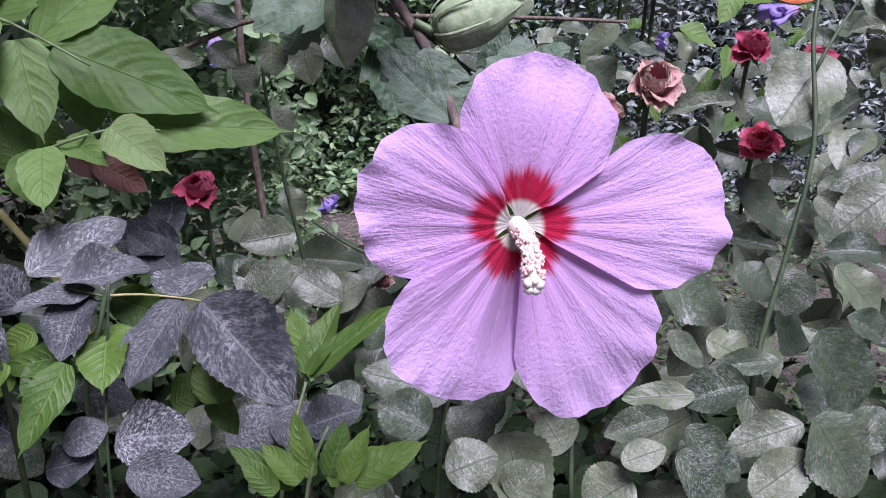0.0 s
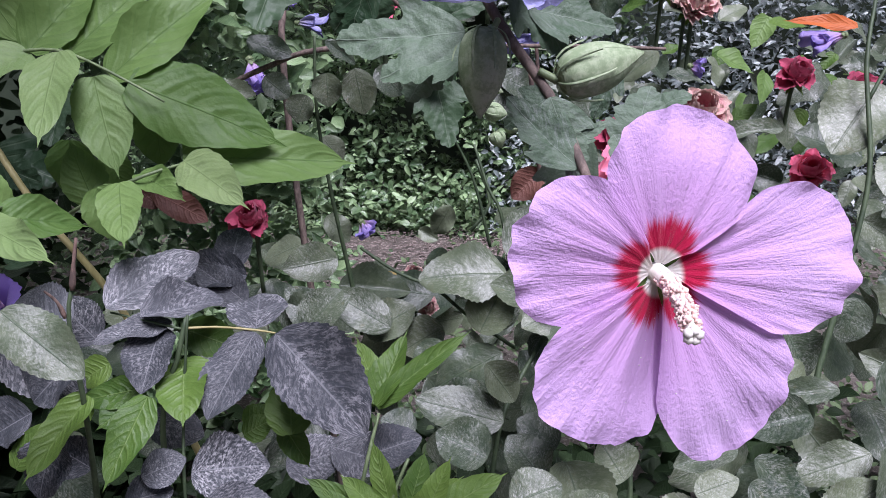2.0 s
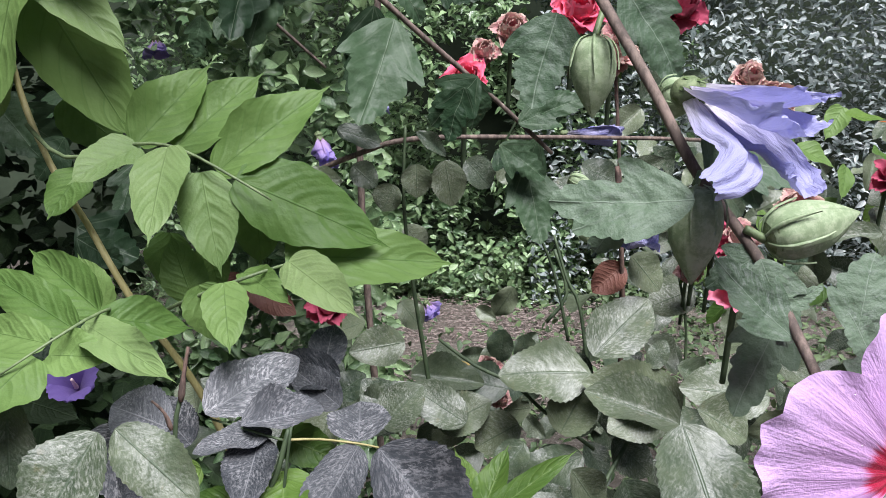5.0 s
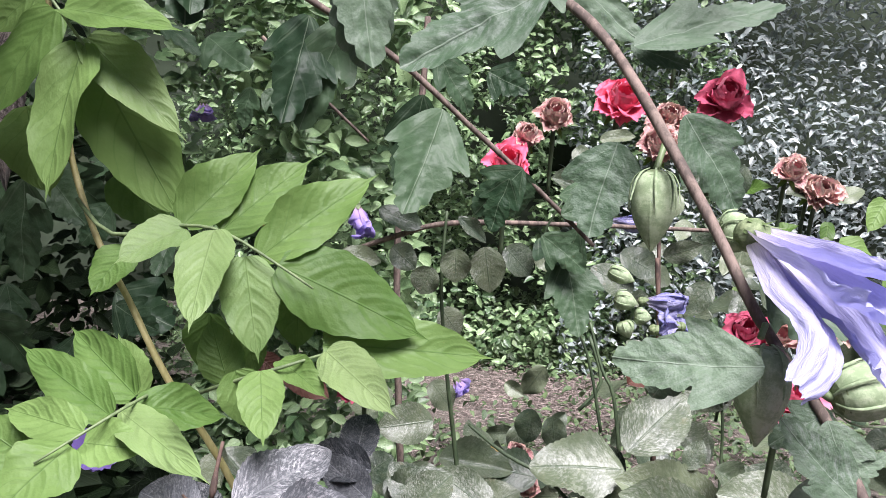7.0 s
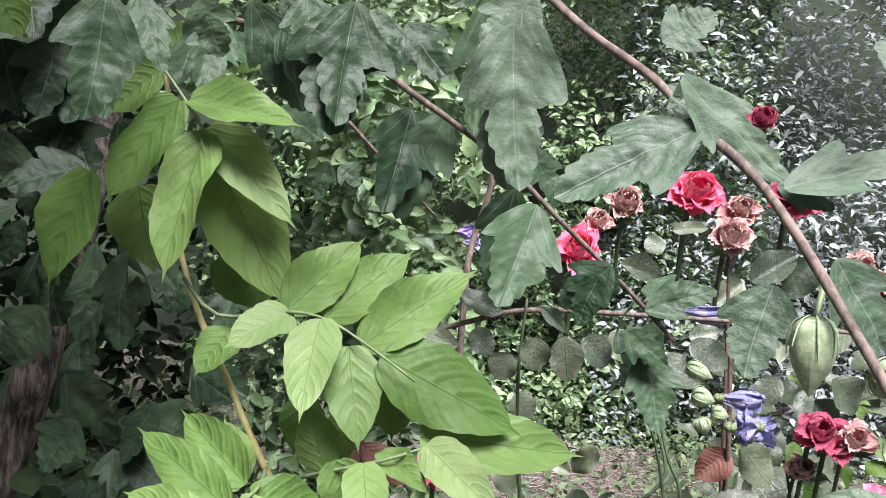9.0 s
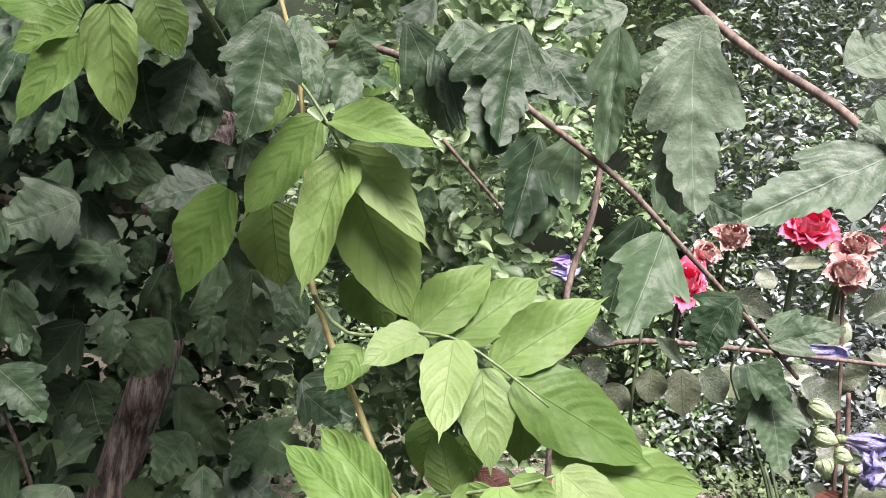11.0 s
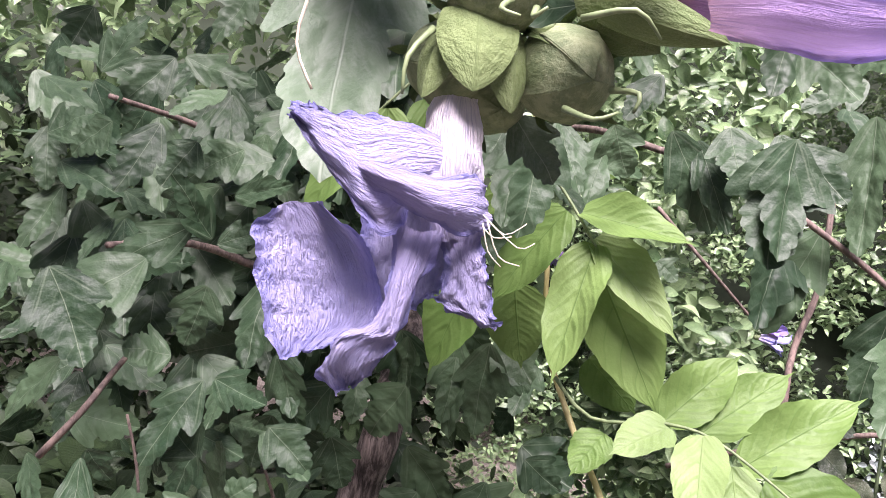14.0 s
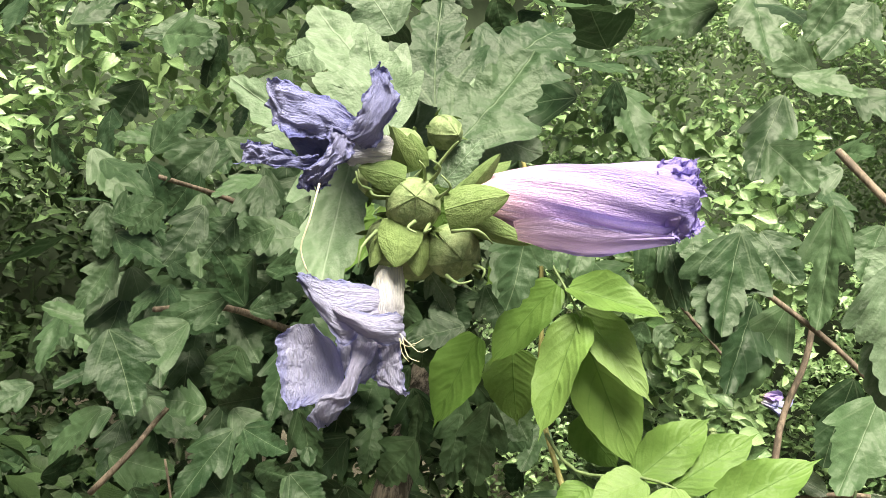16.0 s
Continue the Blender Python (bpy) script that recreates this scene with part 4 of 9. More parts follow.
def limp_petal(parent, path, widths, curl, facing, seed, material, crumple=0.16):
    """A limp petal along a path, with a half width at each point, curled over its length and crumpled."""
    nu, nv = 44, 24
    pts = [Vector(p) for p in path]
    k = len(pts) - 1
    rng = random.Random(seed)
    o = rng.uniform(0, 99)
    f = Vector(facing).normalized()
    origin = WORLD[parent].translation
    verts, uvs = [], []
    for i in range(nu):
        u = i / (nu - 1)
        q = min(k - 1, int(u * k))
        s = u * k - q
        p0, p1, p2, p3 = pts[max(q - 1, 0)], pts[q], pts[q + 1], pts[min(q + 2, k)]
        p = 0.5 * ((2 * p1) + (p2 - p0) * s + (2 * p0 - 5 * p1 + 4 * p2 - p3) * s * s + (3 * p1 - p0 - 3 * p2 + p3) * s ** 3)
        d = (p2 - p0 if q else p2 - p1).normalized() * (1 - s) + (p3 - p1).normalized() * s
        d.normalize()
        w = widths[q] * (1 - s) + widths[q + 1] * s
        x = d.cross(f).normalized()
        z = x.cross(d)
        for j in range(nv):
            v = 2 * j / (nv - 1) - 1
            th = 1.25 * v
            off = x * w * (math.sin(th) / 0.95) + z * curl * w * (1 - math.cos(th))
            # rolled margin, pleats, crumple
            off += z * w * (0.22 * max(0, abs(v) - 0.72) * 3 * (1 if curl > 0 else -1) + 0.11 * math.sin(6 * v + 4 * noise.noise((u * 2, o, 0))) + 0.06 * math.sin(15 * v + 5 * noise.noise((u * 3, o, 4))))
            n1 = noise.noise_vector((u * 3.2 + o, v * 1.6, o))
            n2 = noise.noise_vector((u * 10 + o, v * 5, 3 + o))
            n3 = noise.noise_vector((u * 24 + o, v * 12, 8 + o))
            grow = 0.25 + 0.75 * u
            off += (n1 * crumple * 2.0 + n2 * crumple * 1.1 + n3 * crumple * 0.5) * w * grow
            verts.append(p + off - origin)
            uvs.append((u, j / (nv - 1)))
    return mesh_part("petal", surface("petal", verts, grid_faces(nu, nv), material, uvs), parent, Matrix.Translation(origin))


ROSE_SHAPES = {}


def rose(centre, r, material, facing, label, openness=1.0):
    """A rose head: whorls of cupped petals round a tight heart, green sepals and a short stalk."""
    ob = thing("rose", centre, label, "rose", "roses on the bushes")
    dry = material in (DRY_PETAL, MAROON_PETAL)
    if material.name not in ROSE_SHAPES:
        ROSE_SHAPES[material.name] = [petal_mesh(material, 40 + s, 14, 13, ruffle=0.28 if dry else 0.24, cup=0.42, reflex=-0.20 if s < 2 else 0.10, blunt=0.5, base_w=0.25) for s in range(4)]
    shapes = ROSE_SHAPES[material.name]
    f = Vector(facing).normalized()
    a = f.orthogonal().normalized()
    b = f.cross(a)
    rng = random.Random(int(r * 1e6))
    c = Vector(centre)
    for ring, (n, lift, reach) in enumerate(((4, 1.15, 0.30), (5, 0.95, 0.60), (6, 0.55, 0.95), (5, 0.05, 1.15))):
        for k in range(n):
            ang = 6.283 * k / n + ring * 0.7 + rng.uniform(-0.2, 0.2)
            o = math.cos(ang) * a + math.sin(ang) * b
            root = c - 0.55 * r * f + 0.10 * r * o
            wild = 0.40 if dry else 0.26
            tip = c + (lift - 0.25 + rng.uniform(-wild, wild)) * r * 0.75 * f + o * r * reach * rng.uniform(0.5 if dry else 0.75, 1.2)
            mesh_part("petal", shapes[ring], ob, aim(root, tip, f * reach - o * (1.3 - reach), r * rng.uniform(0.95, 1.25)))
    for k in range(5):
        o = math.cos(1.2566 * k) * a + math.sin(1.2566 * k) * b
        root = c - 0.6 * r * f
        mesh_part("sepal", leaf_mesh("vine", SHOOT, k), ob, aim(root, root + r * 0.9 * o - 0.25 * r * f, f, r * 0.28))
    tube("stalk", [c - 0.5 * r * f, c - 1.1 * r * f + Vector((0, 0, -0.4 * r)), c - 1.2 * r * f + Vector((0, 0.01, -3.2 * r))], r * 0.13, r * 0.10, TWIG_GREEN, ob, sides=6)
    return ob


# a frame of its own for the cluster: millimetres to the right, up and towards the viewer, from its middle bud
CLUSTER = pose(-0.2787, 0.0545, 1.1253, 92.70, -10.34, 24.79) @ Matrix.Scale(0.001, 4)


SPENT = [0]


def spent_bloom(base, tip, half, material, label):
    SPENT[0] += 1
    return wilted_flower(base, tip, (0.1, -1, 0.3), half * 1.2, label, SPENT[0] + 6, "spent_bloom", 14, 10, material)


def open_bloom(centre, facing, r, label):
    fl = thing("hibiscus_flower", centre, label, "flower")
    f = Vector(facing).normalized()
    a = f.orthogonal().normalized()
    b = f.cross(a)
    me = petal_mesh(VIOLET, 77, 14, 13)
    for k in range(5):
        o = math.cos(1.2566 * k) * a + math.sin(1.2566 * k) * b
        mesh_part("petal", me, fl, aim(Vector(centre) - 0.5 * r * f, Vector(centre) + 0.68 * r * o + 0.8 * r * f, f - 0.6 * o, r * 0.95))
    tube("stamen_column", [Vector(centre) - 0.1 * r * f, Vector(centre) + 0.6 * r * f], r * 0.07, r * 0.04, PISTIL, fl)
    return fl


def fibre(points):
    ob = thing("dry_fibre", points[0], "thin dry plant fibre strung between wilted flowers", "fibre")
    tube("strand", points, 0.00022, 0.00015, THREAD, ob, sides=5)

# ---- the climbing vine with light green pinnate leaves ----
vine = thing("climbing_vine", (-0.2710, 0.5264, 0.8430), "climbing vine with light green pinnate leaves on a yellow stem", "vine")
tube("stem", [(-0.4550, 0.5700, 1.2349), (-0.4300, 0.5800, 1.1673), (-0.4160, 0.5850, 1.0974), (-0.4062, 0.5850, 1.0326), (-0.3726, 0.5576, 0.9820), (-0.3450, 0.5479, 0.9441), (-0.3133, 0.5379, 0.8969), (-0.2665, 0.5476, 0.8186), (-0.2307, 0.5824, 0.6820)], 0.0018, 0.0030, TWIG_YELLOW, vine, knots=0.05)
tube("leaf_stalk", [(-0.4238, 0.5145, 1.1673), (-0.3979, 0.5257, 1.1434), (-0.3688, 0.5264, 1.1084), (-0.3564, 0.5267, 1.0934)], 0.0014, 0.0007, STALK, vine, knots=0.05)
tube("leaf_stalk", [(-0.3871, 0.5578, 1.0077), (-0.3532, 0.5400, 0.9884), (-0.3010, 0.5262, 0.9987), (-0.2709, 0.5192, 0.9970), (-0.2351, 0.5119, 0.9811), (-0.2129, 0.5133, 0.9678)], 0.0015, 0.0007, STALK, vine, knots=0.05)
tube("leaf_stalk", [(-0.2971, 0.5236, 0.8878), (-0.2609, 0.4989, 0.9079), (-0.2210, 0.4843, 0.9260), (-0.1966, 0.5073, 0.9312), (-0.1727, 0.5090, 0.9294)], 0.0014, 0.0007, STALK, vine, knots=0.05)
tube("leaf_stalk", [(-0.3049, 0.5240, 0.8962), (-0.2762, 0.4184, 0.9210), (-0.2871, 0.3862, 0.9141), (-0.3041, 0.3730, 0.9020)], 0.0014, 0.0005, STALK, vine, knots=0.05)
leaf(vine, "vine", VINE, (-0.3668, 0.5265, 1.1068), (-0.3772, 0.4886, 1.0124), 0.0402, (-0.15, -0.96, 0.23), name="leaflet")
leaf(vine, "vine", VINE, (-0.3710, 0.5457, 1.0990), (-0.3057, 0.5406, 0.9957), 0.0558, (0.23, -0.95, 0.23), name="leaflet")
leaf(vine, "vine", VINE, (-0.3959, 0.5451, 1.1283), (-0.4414, 0.5250, 1.0552), 0.0444, (-0.12, -0.91, 0.41), name="leaflet")
leaf(vine, "vine", VINE, (-0.3799, 0.5265, 1.1271), (-0.2995, 0.5145, 1.1188), 0.0336, (0.02, -0.78, 0.63), name="leaflet")
leaf(vine, "vine", VINE, (-0.4594, 0.5546, 1.0740), (-0.4887, 0.5455, 0.9886), 0.0511, (-0.20, -0.95, 0.22), name="leaflet")
leaf(vine, "vine", VINE, (-0.4350, 0.5770, 1.0675), (-0.4191, 0.5742, 1.0036), 0.0513, (0.07, -0.93, 0.35), name="leaflet")
leaf(vine, "vine", VINE, (-0.3680, 0.5711, 1.0247), (-0.3269, 0.5733, 0.9914), 0.0374, (0.07, -0.93, 0.35), name="leaflet")
leaf(vine, "vine", VINE, (-0.3043, 0.5358, 0.9983), (-0.2636, 0.5641, 1.0510), 0.0374, (0.17, -0.92, 0.36), name="leaflet")
leaf(vine, "vine", VINE, (-0.2802, 0.5383, 0.9960), (-0.2297, 0.5674, 1.0469), 0.0374, (-0.03, -0.91, 0.42), name="leaflet")
leaf(vine, "vine", VINE, (-0.2513, 0.5304, 0.9826), (-0.1844, 0.5569, 1.0432), 0.0394, (-0.07, -0.94, 0.33), name="leaflet")
leaf(vine, "vine", VINE, (-0.3426, 0.5405, 0.9801), (-0.3577, 0.5168, 0.9524), 0.0312, (-0.20, -0.93, 0.31), name="leaflet")
leaf(vine, "vine", VINE, (-0.2372, 0.5216, 0.9792), (-0.1384, 0.5316, 0.9407), 0.0513, (0.09, -0.86, 0.51), name="leaflet")
leaf(vine, "vine", VINE, (-0.2294, 0.5418, 0.9674), (-0.2278, 0.5387, 0.9197), 0.0330, (0.07, -0.93, 0.35), name="leaflet")
leaf(vine, "vine", VINE, (-0.2072, 0.5215, 0.9316), (-0.0959, 0.5635, 0.9269), 0.0454, (0.08, -0.82, 0.57), name="leaflet")
leaf(vine, "vine", VINE, (-0.2883, 0.5437, 0.9407), (-0.2909, 0.5404, 0.8973), 0.0306, (0.07, -0.93, 0.35), name="leaflet")
leaf(vine, "vine", VINE, (-0.2683, 0.5552, 0.9310), (-0.2581, 0.5540, 0.8977), 0.0236, (0.07, -0.93, 0.35), name="leaflet")
leaf(vine, "vine", VINE, (-0.2268, 0.4989, 0.9257), (-0.1912, 0.4716, 0.9139), 0.0191, (0.08, -0.69, 0.72), name="leaflet")
leaf(vine, "vine", VINE, (-0.2531, 0.4955, 0.9179), (-0.2370, 0.4946, 0.8804), 0.0306, (0.07, -0.93, 0.35), name="leaflet")
leaf(vine, "vine", VINE_PALE, (-0.2990, 0.5263, 0.9971), (-0.3296, 0.4916, 0.9809), 0.0322, (0.02, -0.74, 0.67), name="leaflet")
leaf(vine, "vine", VINE_PALE, (-0.2774, 0.5186, 0.9981), (-0.2690, 0.4558, 0.9516), 0.0346, (-0.04, -0.87, 0.49), name="leaflet")
leaf(vine, "vine", VINE_PALE, (-0.2577, 0.5197, 0.9831), (-0.2390, 0.4925, 0.9252), 0.0362, (0.12, -0.81, 0.58), name="leaflet")
leaf(vine, "vine", VINE_PALE, (-0.3706, 0.5365, 1.1111), (-0.3007, 0.5299, 1.0522), 0.0345, (0.33, -0.85, 0.41), name="leaflet")
leaf(vine, "vine", VINE_PALE, (-0.2004, 0.5022, 0.9329), (-0.1512, 0.4461, 0.9192), 0.0303, (0.13, -0.85, 0.51), name="leaflet")
leaf(vine, "vine", VINE_PALE, (-0.2848, 0.4168, 0.9148), (-0.2181, 0.3516, 0.9153), 0.0225, (0.12, -0.77, 0.62), name="leaflet")
leaf(vine, "vine", VINE, (-0.2892, 0.4160, 0.9117), (-0.3574, 0.4442, 0.9380), 0.0260, (-0.05, -0.83, 0.55), name="leaflet")
leaf(vine, "vine", VINE, (-0.2909, 0.4465, 0.9134), (-0.3459, 0.4760, 0.9416), 0.0291, (-0.04, -0.88, 0.48), name="leaflet")
leaf(vine, "vine", VINE, (-0.3074, 0.4840, 0.9015), (-0.3227, 0.4875, 0.9369), 0.0260, (0.06, -0.91, 0.41), name="leaflet")
leaf(vine, "vine", VINE, (-0.2817, 0.4271, 0.9145), (-0.2402, 0.4597, 0.9046), 0.0254, (0.03, -0.78, 0.62), name="leaflet")
leaf(vine, "vine", VINE, (-0.2338, 0.4829, 0.9229), (-0.2184, 0.4401, 0.8961), 0.0266, (0.14, -0.86, 0.49), name="leaflet")
leaf(vine, "vine", VINE, (-0.2652, 0.5181, 0.9031), (-0.2814, 0.5222, 0.9442), 0.0290, (0.06, -0.91, 0.41), name="leaflet")
leaf(vine, "vine", VINE, (-0.2922, 0.3947, 0.9052), (-0.2570, 0.3879, 0.9081), 0.0247, (0.02, -0.74, 0.67), name="leaflet")
leaf(vine, "vine", VINE, (-0.2926, 0.3954, 0.9106), (-0.3484, 0.4116, 0.9150), 0.0217, (0.03, -0.78, 0.62), name="leaflet")
leaf(vine, "vine", VINE, (-0.2932, 0.3847, 0.9071), (-0.3133, 0.3500, 0.8865), 0.0357, (-0.06, -0.74, 0.67), name="leaflet")
leaf(vine, "vine", VINE, (-0.3263, 0.4096, 0.8866), (-0.3620, 0.4094, 0.9070), 0.0285, (0.06, -0.91, 0.41), name="leaflet")
leaf(vine, "vine", VINE, (-0.5288, 0.4631, 1.1627), (-0.5673, 0.4521, 1.1376), 0.0317, (0.14, -0.83, 0.53), name="leaflet")
leaf(vine, "vine", VINE, (-0.5201, 0.4548, 1.1527), (-0.5519, 0.4445, 1.0926), 0.0336, (0.02, -0.96, 0.28), name="leaflet")
leaf(vine, "vine", VINE, (-0.5060, 0.4591, 1.1738), (-0.4902, 0.4611, 1.0972), 0.0353, (0.22, -0.95, 0.22), name="leaflet")
leaf(vine, "vine", VINE, (-0.4882, 0.4745, 1.1851), (-0.4668, 0.4791, 1.1476), 0.0331, (0.20, -0.93, 0.31), name="leaflet")
leaf(vine, "vine", VINE, (-0.5332, 0.4724, 1.1669), (-0.6000, 0.4551, 1.1828), 0.0330, (0.20, -0.93, 0.31), name="leaflet")
leaf(vine, "vine", VINE, (-0.4487, 0.6188, 1.1574), (-0.4845, 0.6081, 1.1180), 0.0368, (0.20, -0.93, 0.31), name="leaflet")
leaf(vine, "vine", VINE, (-0.3796, 0.6589, 1.1955), (-0.4063, 0.6509, 1.1625), 0.0323, (0.20, -0.93, 0.31), name="leaflet")
leaf(vine, "vine", VINE, (-0.4492, 0.6293, 1.1687), (-0.4271, 0.6361, 1.1996), 0.0319, (0.20, -0.93, 0.31), name="leaflet")
tube("leaf_stalk", [(-0.4733, 0.5009, 1.2432), (-0.5059, 0.4699, 1.1861), (-0.5266, 0.4636, 1.1593), (-0.5350, 0.4609, 1.1453)], 0.0011, 0.0007, STALK, vine, knots=0.05)

# ---- dusty rose bushes ----
dark_rose = thing("rose_bush", (-0.2081, 0.4604, 0.7670), "rose bush with dark purple-grey dusty leaves on thorny canes", "rose bush", "rose bushes")
tube("cane", [(-0.2691, 0.4799, 0.6314), (-0.2338, 0.4063, 0.8039), (-0.2333, 0.3991, 0.8642), (-0.2306, 0.4040, 0.8865), (-0.2291, 0.4085, 0.9065)], 0.0025, 0.0009, TWIG_GREEN, dark_rose, knots=0.05)
tube("dead_tip", [(-0.2350, 0.3996, 0.8670), (-0.2391, 0.4013, 0.8753), (-0.2457, 0.4023, 0.8809)], 0.0012, 0.0006, DEAD, dark_rose, knots=0.4)
tube("dead_tip", [(-0.2304, 0.4009, 0.8816), (-0.2294, 0.4040, 0.8955), (-0.2278, 0.4068, 0.9080)], 0.0016, 0.0008, DEAD, dark_rose, knots=0.4)
tube("cane", [(-0.2205, 0.4814, 0.6315), (-0.2039, 0.4346, 0.7888), (-0.1915, 0.4340, 0.8305), (-0.1861, 0.4392, 0.8534)], 0.0025, 0.0014, TWIG_GREEN, dark_rose, knots=0.05)
tube("leaf_stalk", [(-0.1891, 0.4377, 0.8473), (-0.1708, 0.4432, 0.8463), (-0.1495, 0.4482, 0.8425), (-0.1383, 0.4481, 0.8407)], 0.0008, 0.0006, TWIG_YELLOW, dark_rose, knots=0.05)
tube("leaf_stalk", [(-0.1891, 0.4377, 0.8473), (-0.2088, 0.4428, 0.8499), (-0.2326, 0.4480, 0.8536)], 0.0008, 0.0006, TWIG_GREEN, dark_rose, knots=0.05)
tube("cane", [(-0.2030, 0.4565, 0.5910), (-0.1882, 0.4163, 0.7501), (-0.1889, 0.4311, 0.8056), (-0.1837, 0.4344, 0.8566)], 0.0014, 0.0008, TWIG_GREEN, dark_rose, knots=0.05)
leaf(dark_rose, "rose", ROSE_DARK, (-0.2352, 0.4484, 0.8558), (-0.1908, 0.4858, 0.8798), 0.0389, (-0.06, -0.68, 0.73))
leaf(dark_rose, "rose", ROSE_DARK, (-0.2120, 0.4385, 0.8543), (-0.1729, 0.4705, 0.8541), 0.0274, (0.02, -0.63, 0.78))
leaf(dark_rose, "rose", ROSE_DARK, (-0.1974, 0.4479, 0.8480), (-0.2348, 0.4253, 0.8442), 0.0194, (0.01, -0.44, 0.90))
leaf(dark_rose, "rose", ROSE_DARK, (-0.2038, 0.4470, 0.8449), (-0.2062, 0.4113, 0.8226), 0.0303, (0.02, -0.78, 0.63))
leaf(dark_rose, "rose", ROSE_DARK, (-0.1495, 0.4484, 0.8435), (-0.1539, 0.4820, 0.8573), 0.0369, (0.02, -0.63, 0.78))
leaf(dark_rose, "rose", ROSE_DARK, (-0.1495, 0.4479, 0.8413), (-0.1721, 0.4092, 0.8081), 0.0325, (-0.15, -0.77, 0.62))
leaf(dark_rose, "rose", ROSE_DARK, (-0.1383, 0.4481, 0.8404), (-0.0842, 0.4231, 0.7891), 0.0496, (0.16, -0.77, 0.62))
leaf(dark_rose, "rose", ROSE_DARK, (-0.1852, 0.5316, 0.8542), (-0.1838, 0.5580, 0.8808), 0.0266, (0.03, -0.87, 0.49))
leaf(dark_rose, "rose", ROSE_DARK, (-0.2528, 0.4721, 0.8266), (-0.2795, 0.4771, 0.8531), 0.0312, (0.02, -0.78, 0.63))
leaf(dark_rose, "rose", ROSE_DARK, (-0.2995, 0.4439, 0.8447), (-0.2481, 0.4370, 0.8059), 0.0399, (0.02, -0.78, 0.63))
leaf(dark_rose, "rose", ROSE_DARK, (-0.1740, 0.5311, 0.8505), (-0.2188, 0.5305, 0.8541), 0.0299, (0.02, -0.78, 0.63))
leaf(dark_rose, "rose", ROSE_DARK, (-0.1720, 0.5177, 0.8358), (-0.2052, 0.5221, 0.8608), 0.0257, (0.02, -0.78, 0.63))
leaf(dark_rose, "rose", ROSE_DARK, (-0.1849, 0.4209, 0.7670), (-0.1412, 0.4226, 0.7720), 0.0377, (0.01, -0.75, 0.66))
leaf(dark_rose, "rose", ROSE_DARK, (-0.2097, 0.4109, 0.7693), (-0.1856, 0.4139, 0.7797), 0.0225, (0.01, -0.75, 0.66))
leaf(dark_rose, "rose", ROSE_DARK, (-0.2191, 0.4072, 0.7557), (-0.1932, 0.4094, 0.7631), 0.0250, (0.01, -0.75, 0.66))
leaf(dark_rose, "rose", ROSE_DARK, (-0.2422, 0.4288, 0.8374), (-0.2720, 0.4213, 0.8104), 0.0391, (0.01, -0.75, 0.66))
leaf(dark_rose, "rose", ROSE_DARK, (-0.2532, 0.4422, 0.8492), (-0.2883, 0.4452, 0.8617), 0.0351, (0.01, -0.75, 0.66))
leaf(dark_rose, "rose", ROSE_DARK, (-0.2530, 0.4075, 0.7968), (-0.2654, 0.3980, 0.7615), 0.0306, (0.01, -0.75, 0.66))
leaf(dark_rose, "rose", ROSE_DARK, (-0.1707, 0.3987, 0.7609), (-0.1309, 0.3974, 0.7547), 0.0275, (0.01, -0.75, 0.66))
leaf(dark_rose, "rose", ROSE_DARK, (-0.2705, 0.4197, 0.8043), (-0.2924, 0.4163, 0.7924), 0.0312, (0.01, -0.75, 0.66))
leaf(dark_rose, "rose", ROSE_DARK, (-0.1245, 0.5429, 0.7181), (-0.0838, 0.5401, 0.7060), 0.0367, (0.01, -0.75, 0.66))
leaf(dark_rose, "rose", ROSE_DARK, (-0.1001, 0.5410, 0.7101), (-0.0593, 0.5455, 0.7256), 0.0326, (0.01, -0.75, 0.66))
leaf(dark_rose, "rose", ROSE_DARK, (-0.2281, 0.4742, 0.7742), (-0.1928, 0.4717, 0.7638), 0.0283, (0.01, -0.75, 0.66))
leaf(dark_rose, "rose", ROSE_DARK, (-0.1572, 0.5385, 0.7025), (-0.1123, 0.5430, 0.7180), 0.0367, (0.01, -0.75, 0.66))
leaf(dark_rose, "rose", ROSE_DARK, (-0.2544, 0.4478, 0.7538), (-0.2781, 0.4511, 0.7671), 0.0272, (0.01, -0.75, 0.66))
leaf(dark_rose, "rose", ROSE, (-0.2395, 0.3336, 0.8936), (-0.2577, 0.3048, 0.8584), 0.0358, (-0.07, -0.78, 0.63))
leaf(dark_rose, "rose", ROSE, (-0.2415, 0.3526, 0.8872), (-0.2010, 0.3382, 0.8621), 0.0278, (0.11, -0.72, 0.68))
leaf(dark_rose, "rose", ROSE, (-0.3068, 0.3814, 0.8877), (-0.3037, 0.3722, 0.8452), 0.0299, (0.03, -0.85, 0.53))
shoots = thing("young_plant", (-0.0815, 0.4333, 0.6937), "young plant with fresh yellow-green pointed leaves", "plant")
tube("stem", [(-0.0724, 0.4479, 0.5541), (-0.0730, 0.3899, 0.7249), (-0.0679, 0.3817, 0.7712), (-0.0591, 0.3877, 0.7937)], 0.0019, 0.0009, STALK, shoots, knots=0.05)
tube("stem", [(-0.1219, 0.4822, 0.5678), (-0.0922, 0.4243, 0.7377), (-0.0789, 0.4395, 0.7944)], 0.0020, 0.0010, STALK, shoots, knots=0.05)
leaf(shoots, "vine", SHOOT, (-0.2002, 0.4753, 0.8333), (-0.1604, 0.4733, 0.8185), 0.0245, (0.03, -0.83, 0.56))
leaf(shoots, "vine", SHOOT, (-0.1925, 0.4432, 0.8262), (-0.1820, 0.4192, 0.8088), 0.0328, (0.02, -0.73, 0.69))
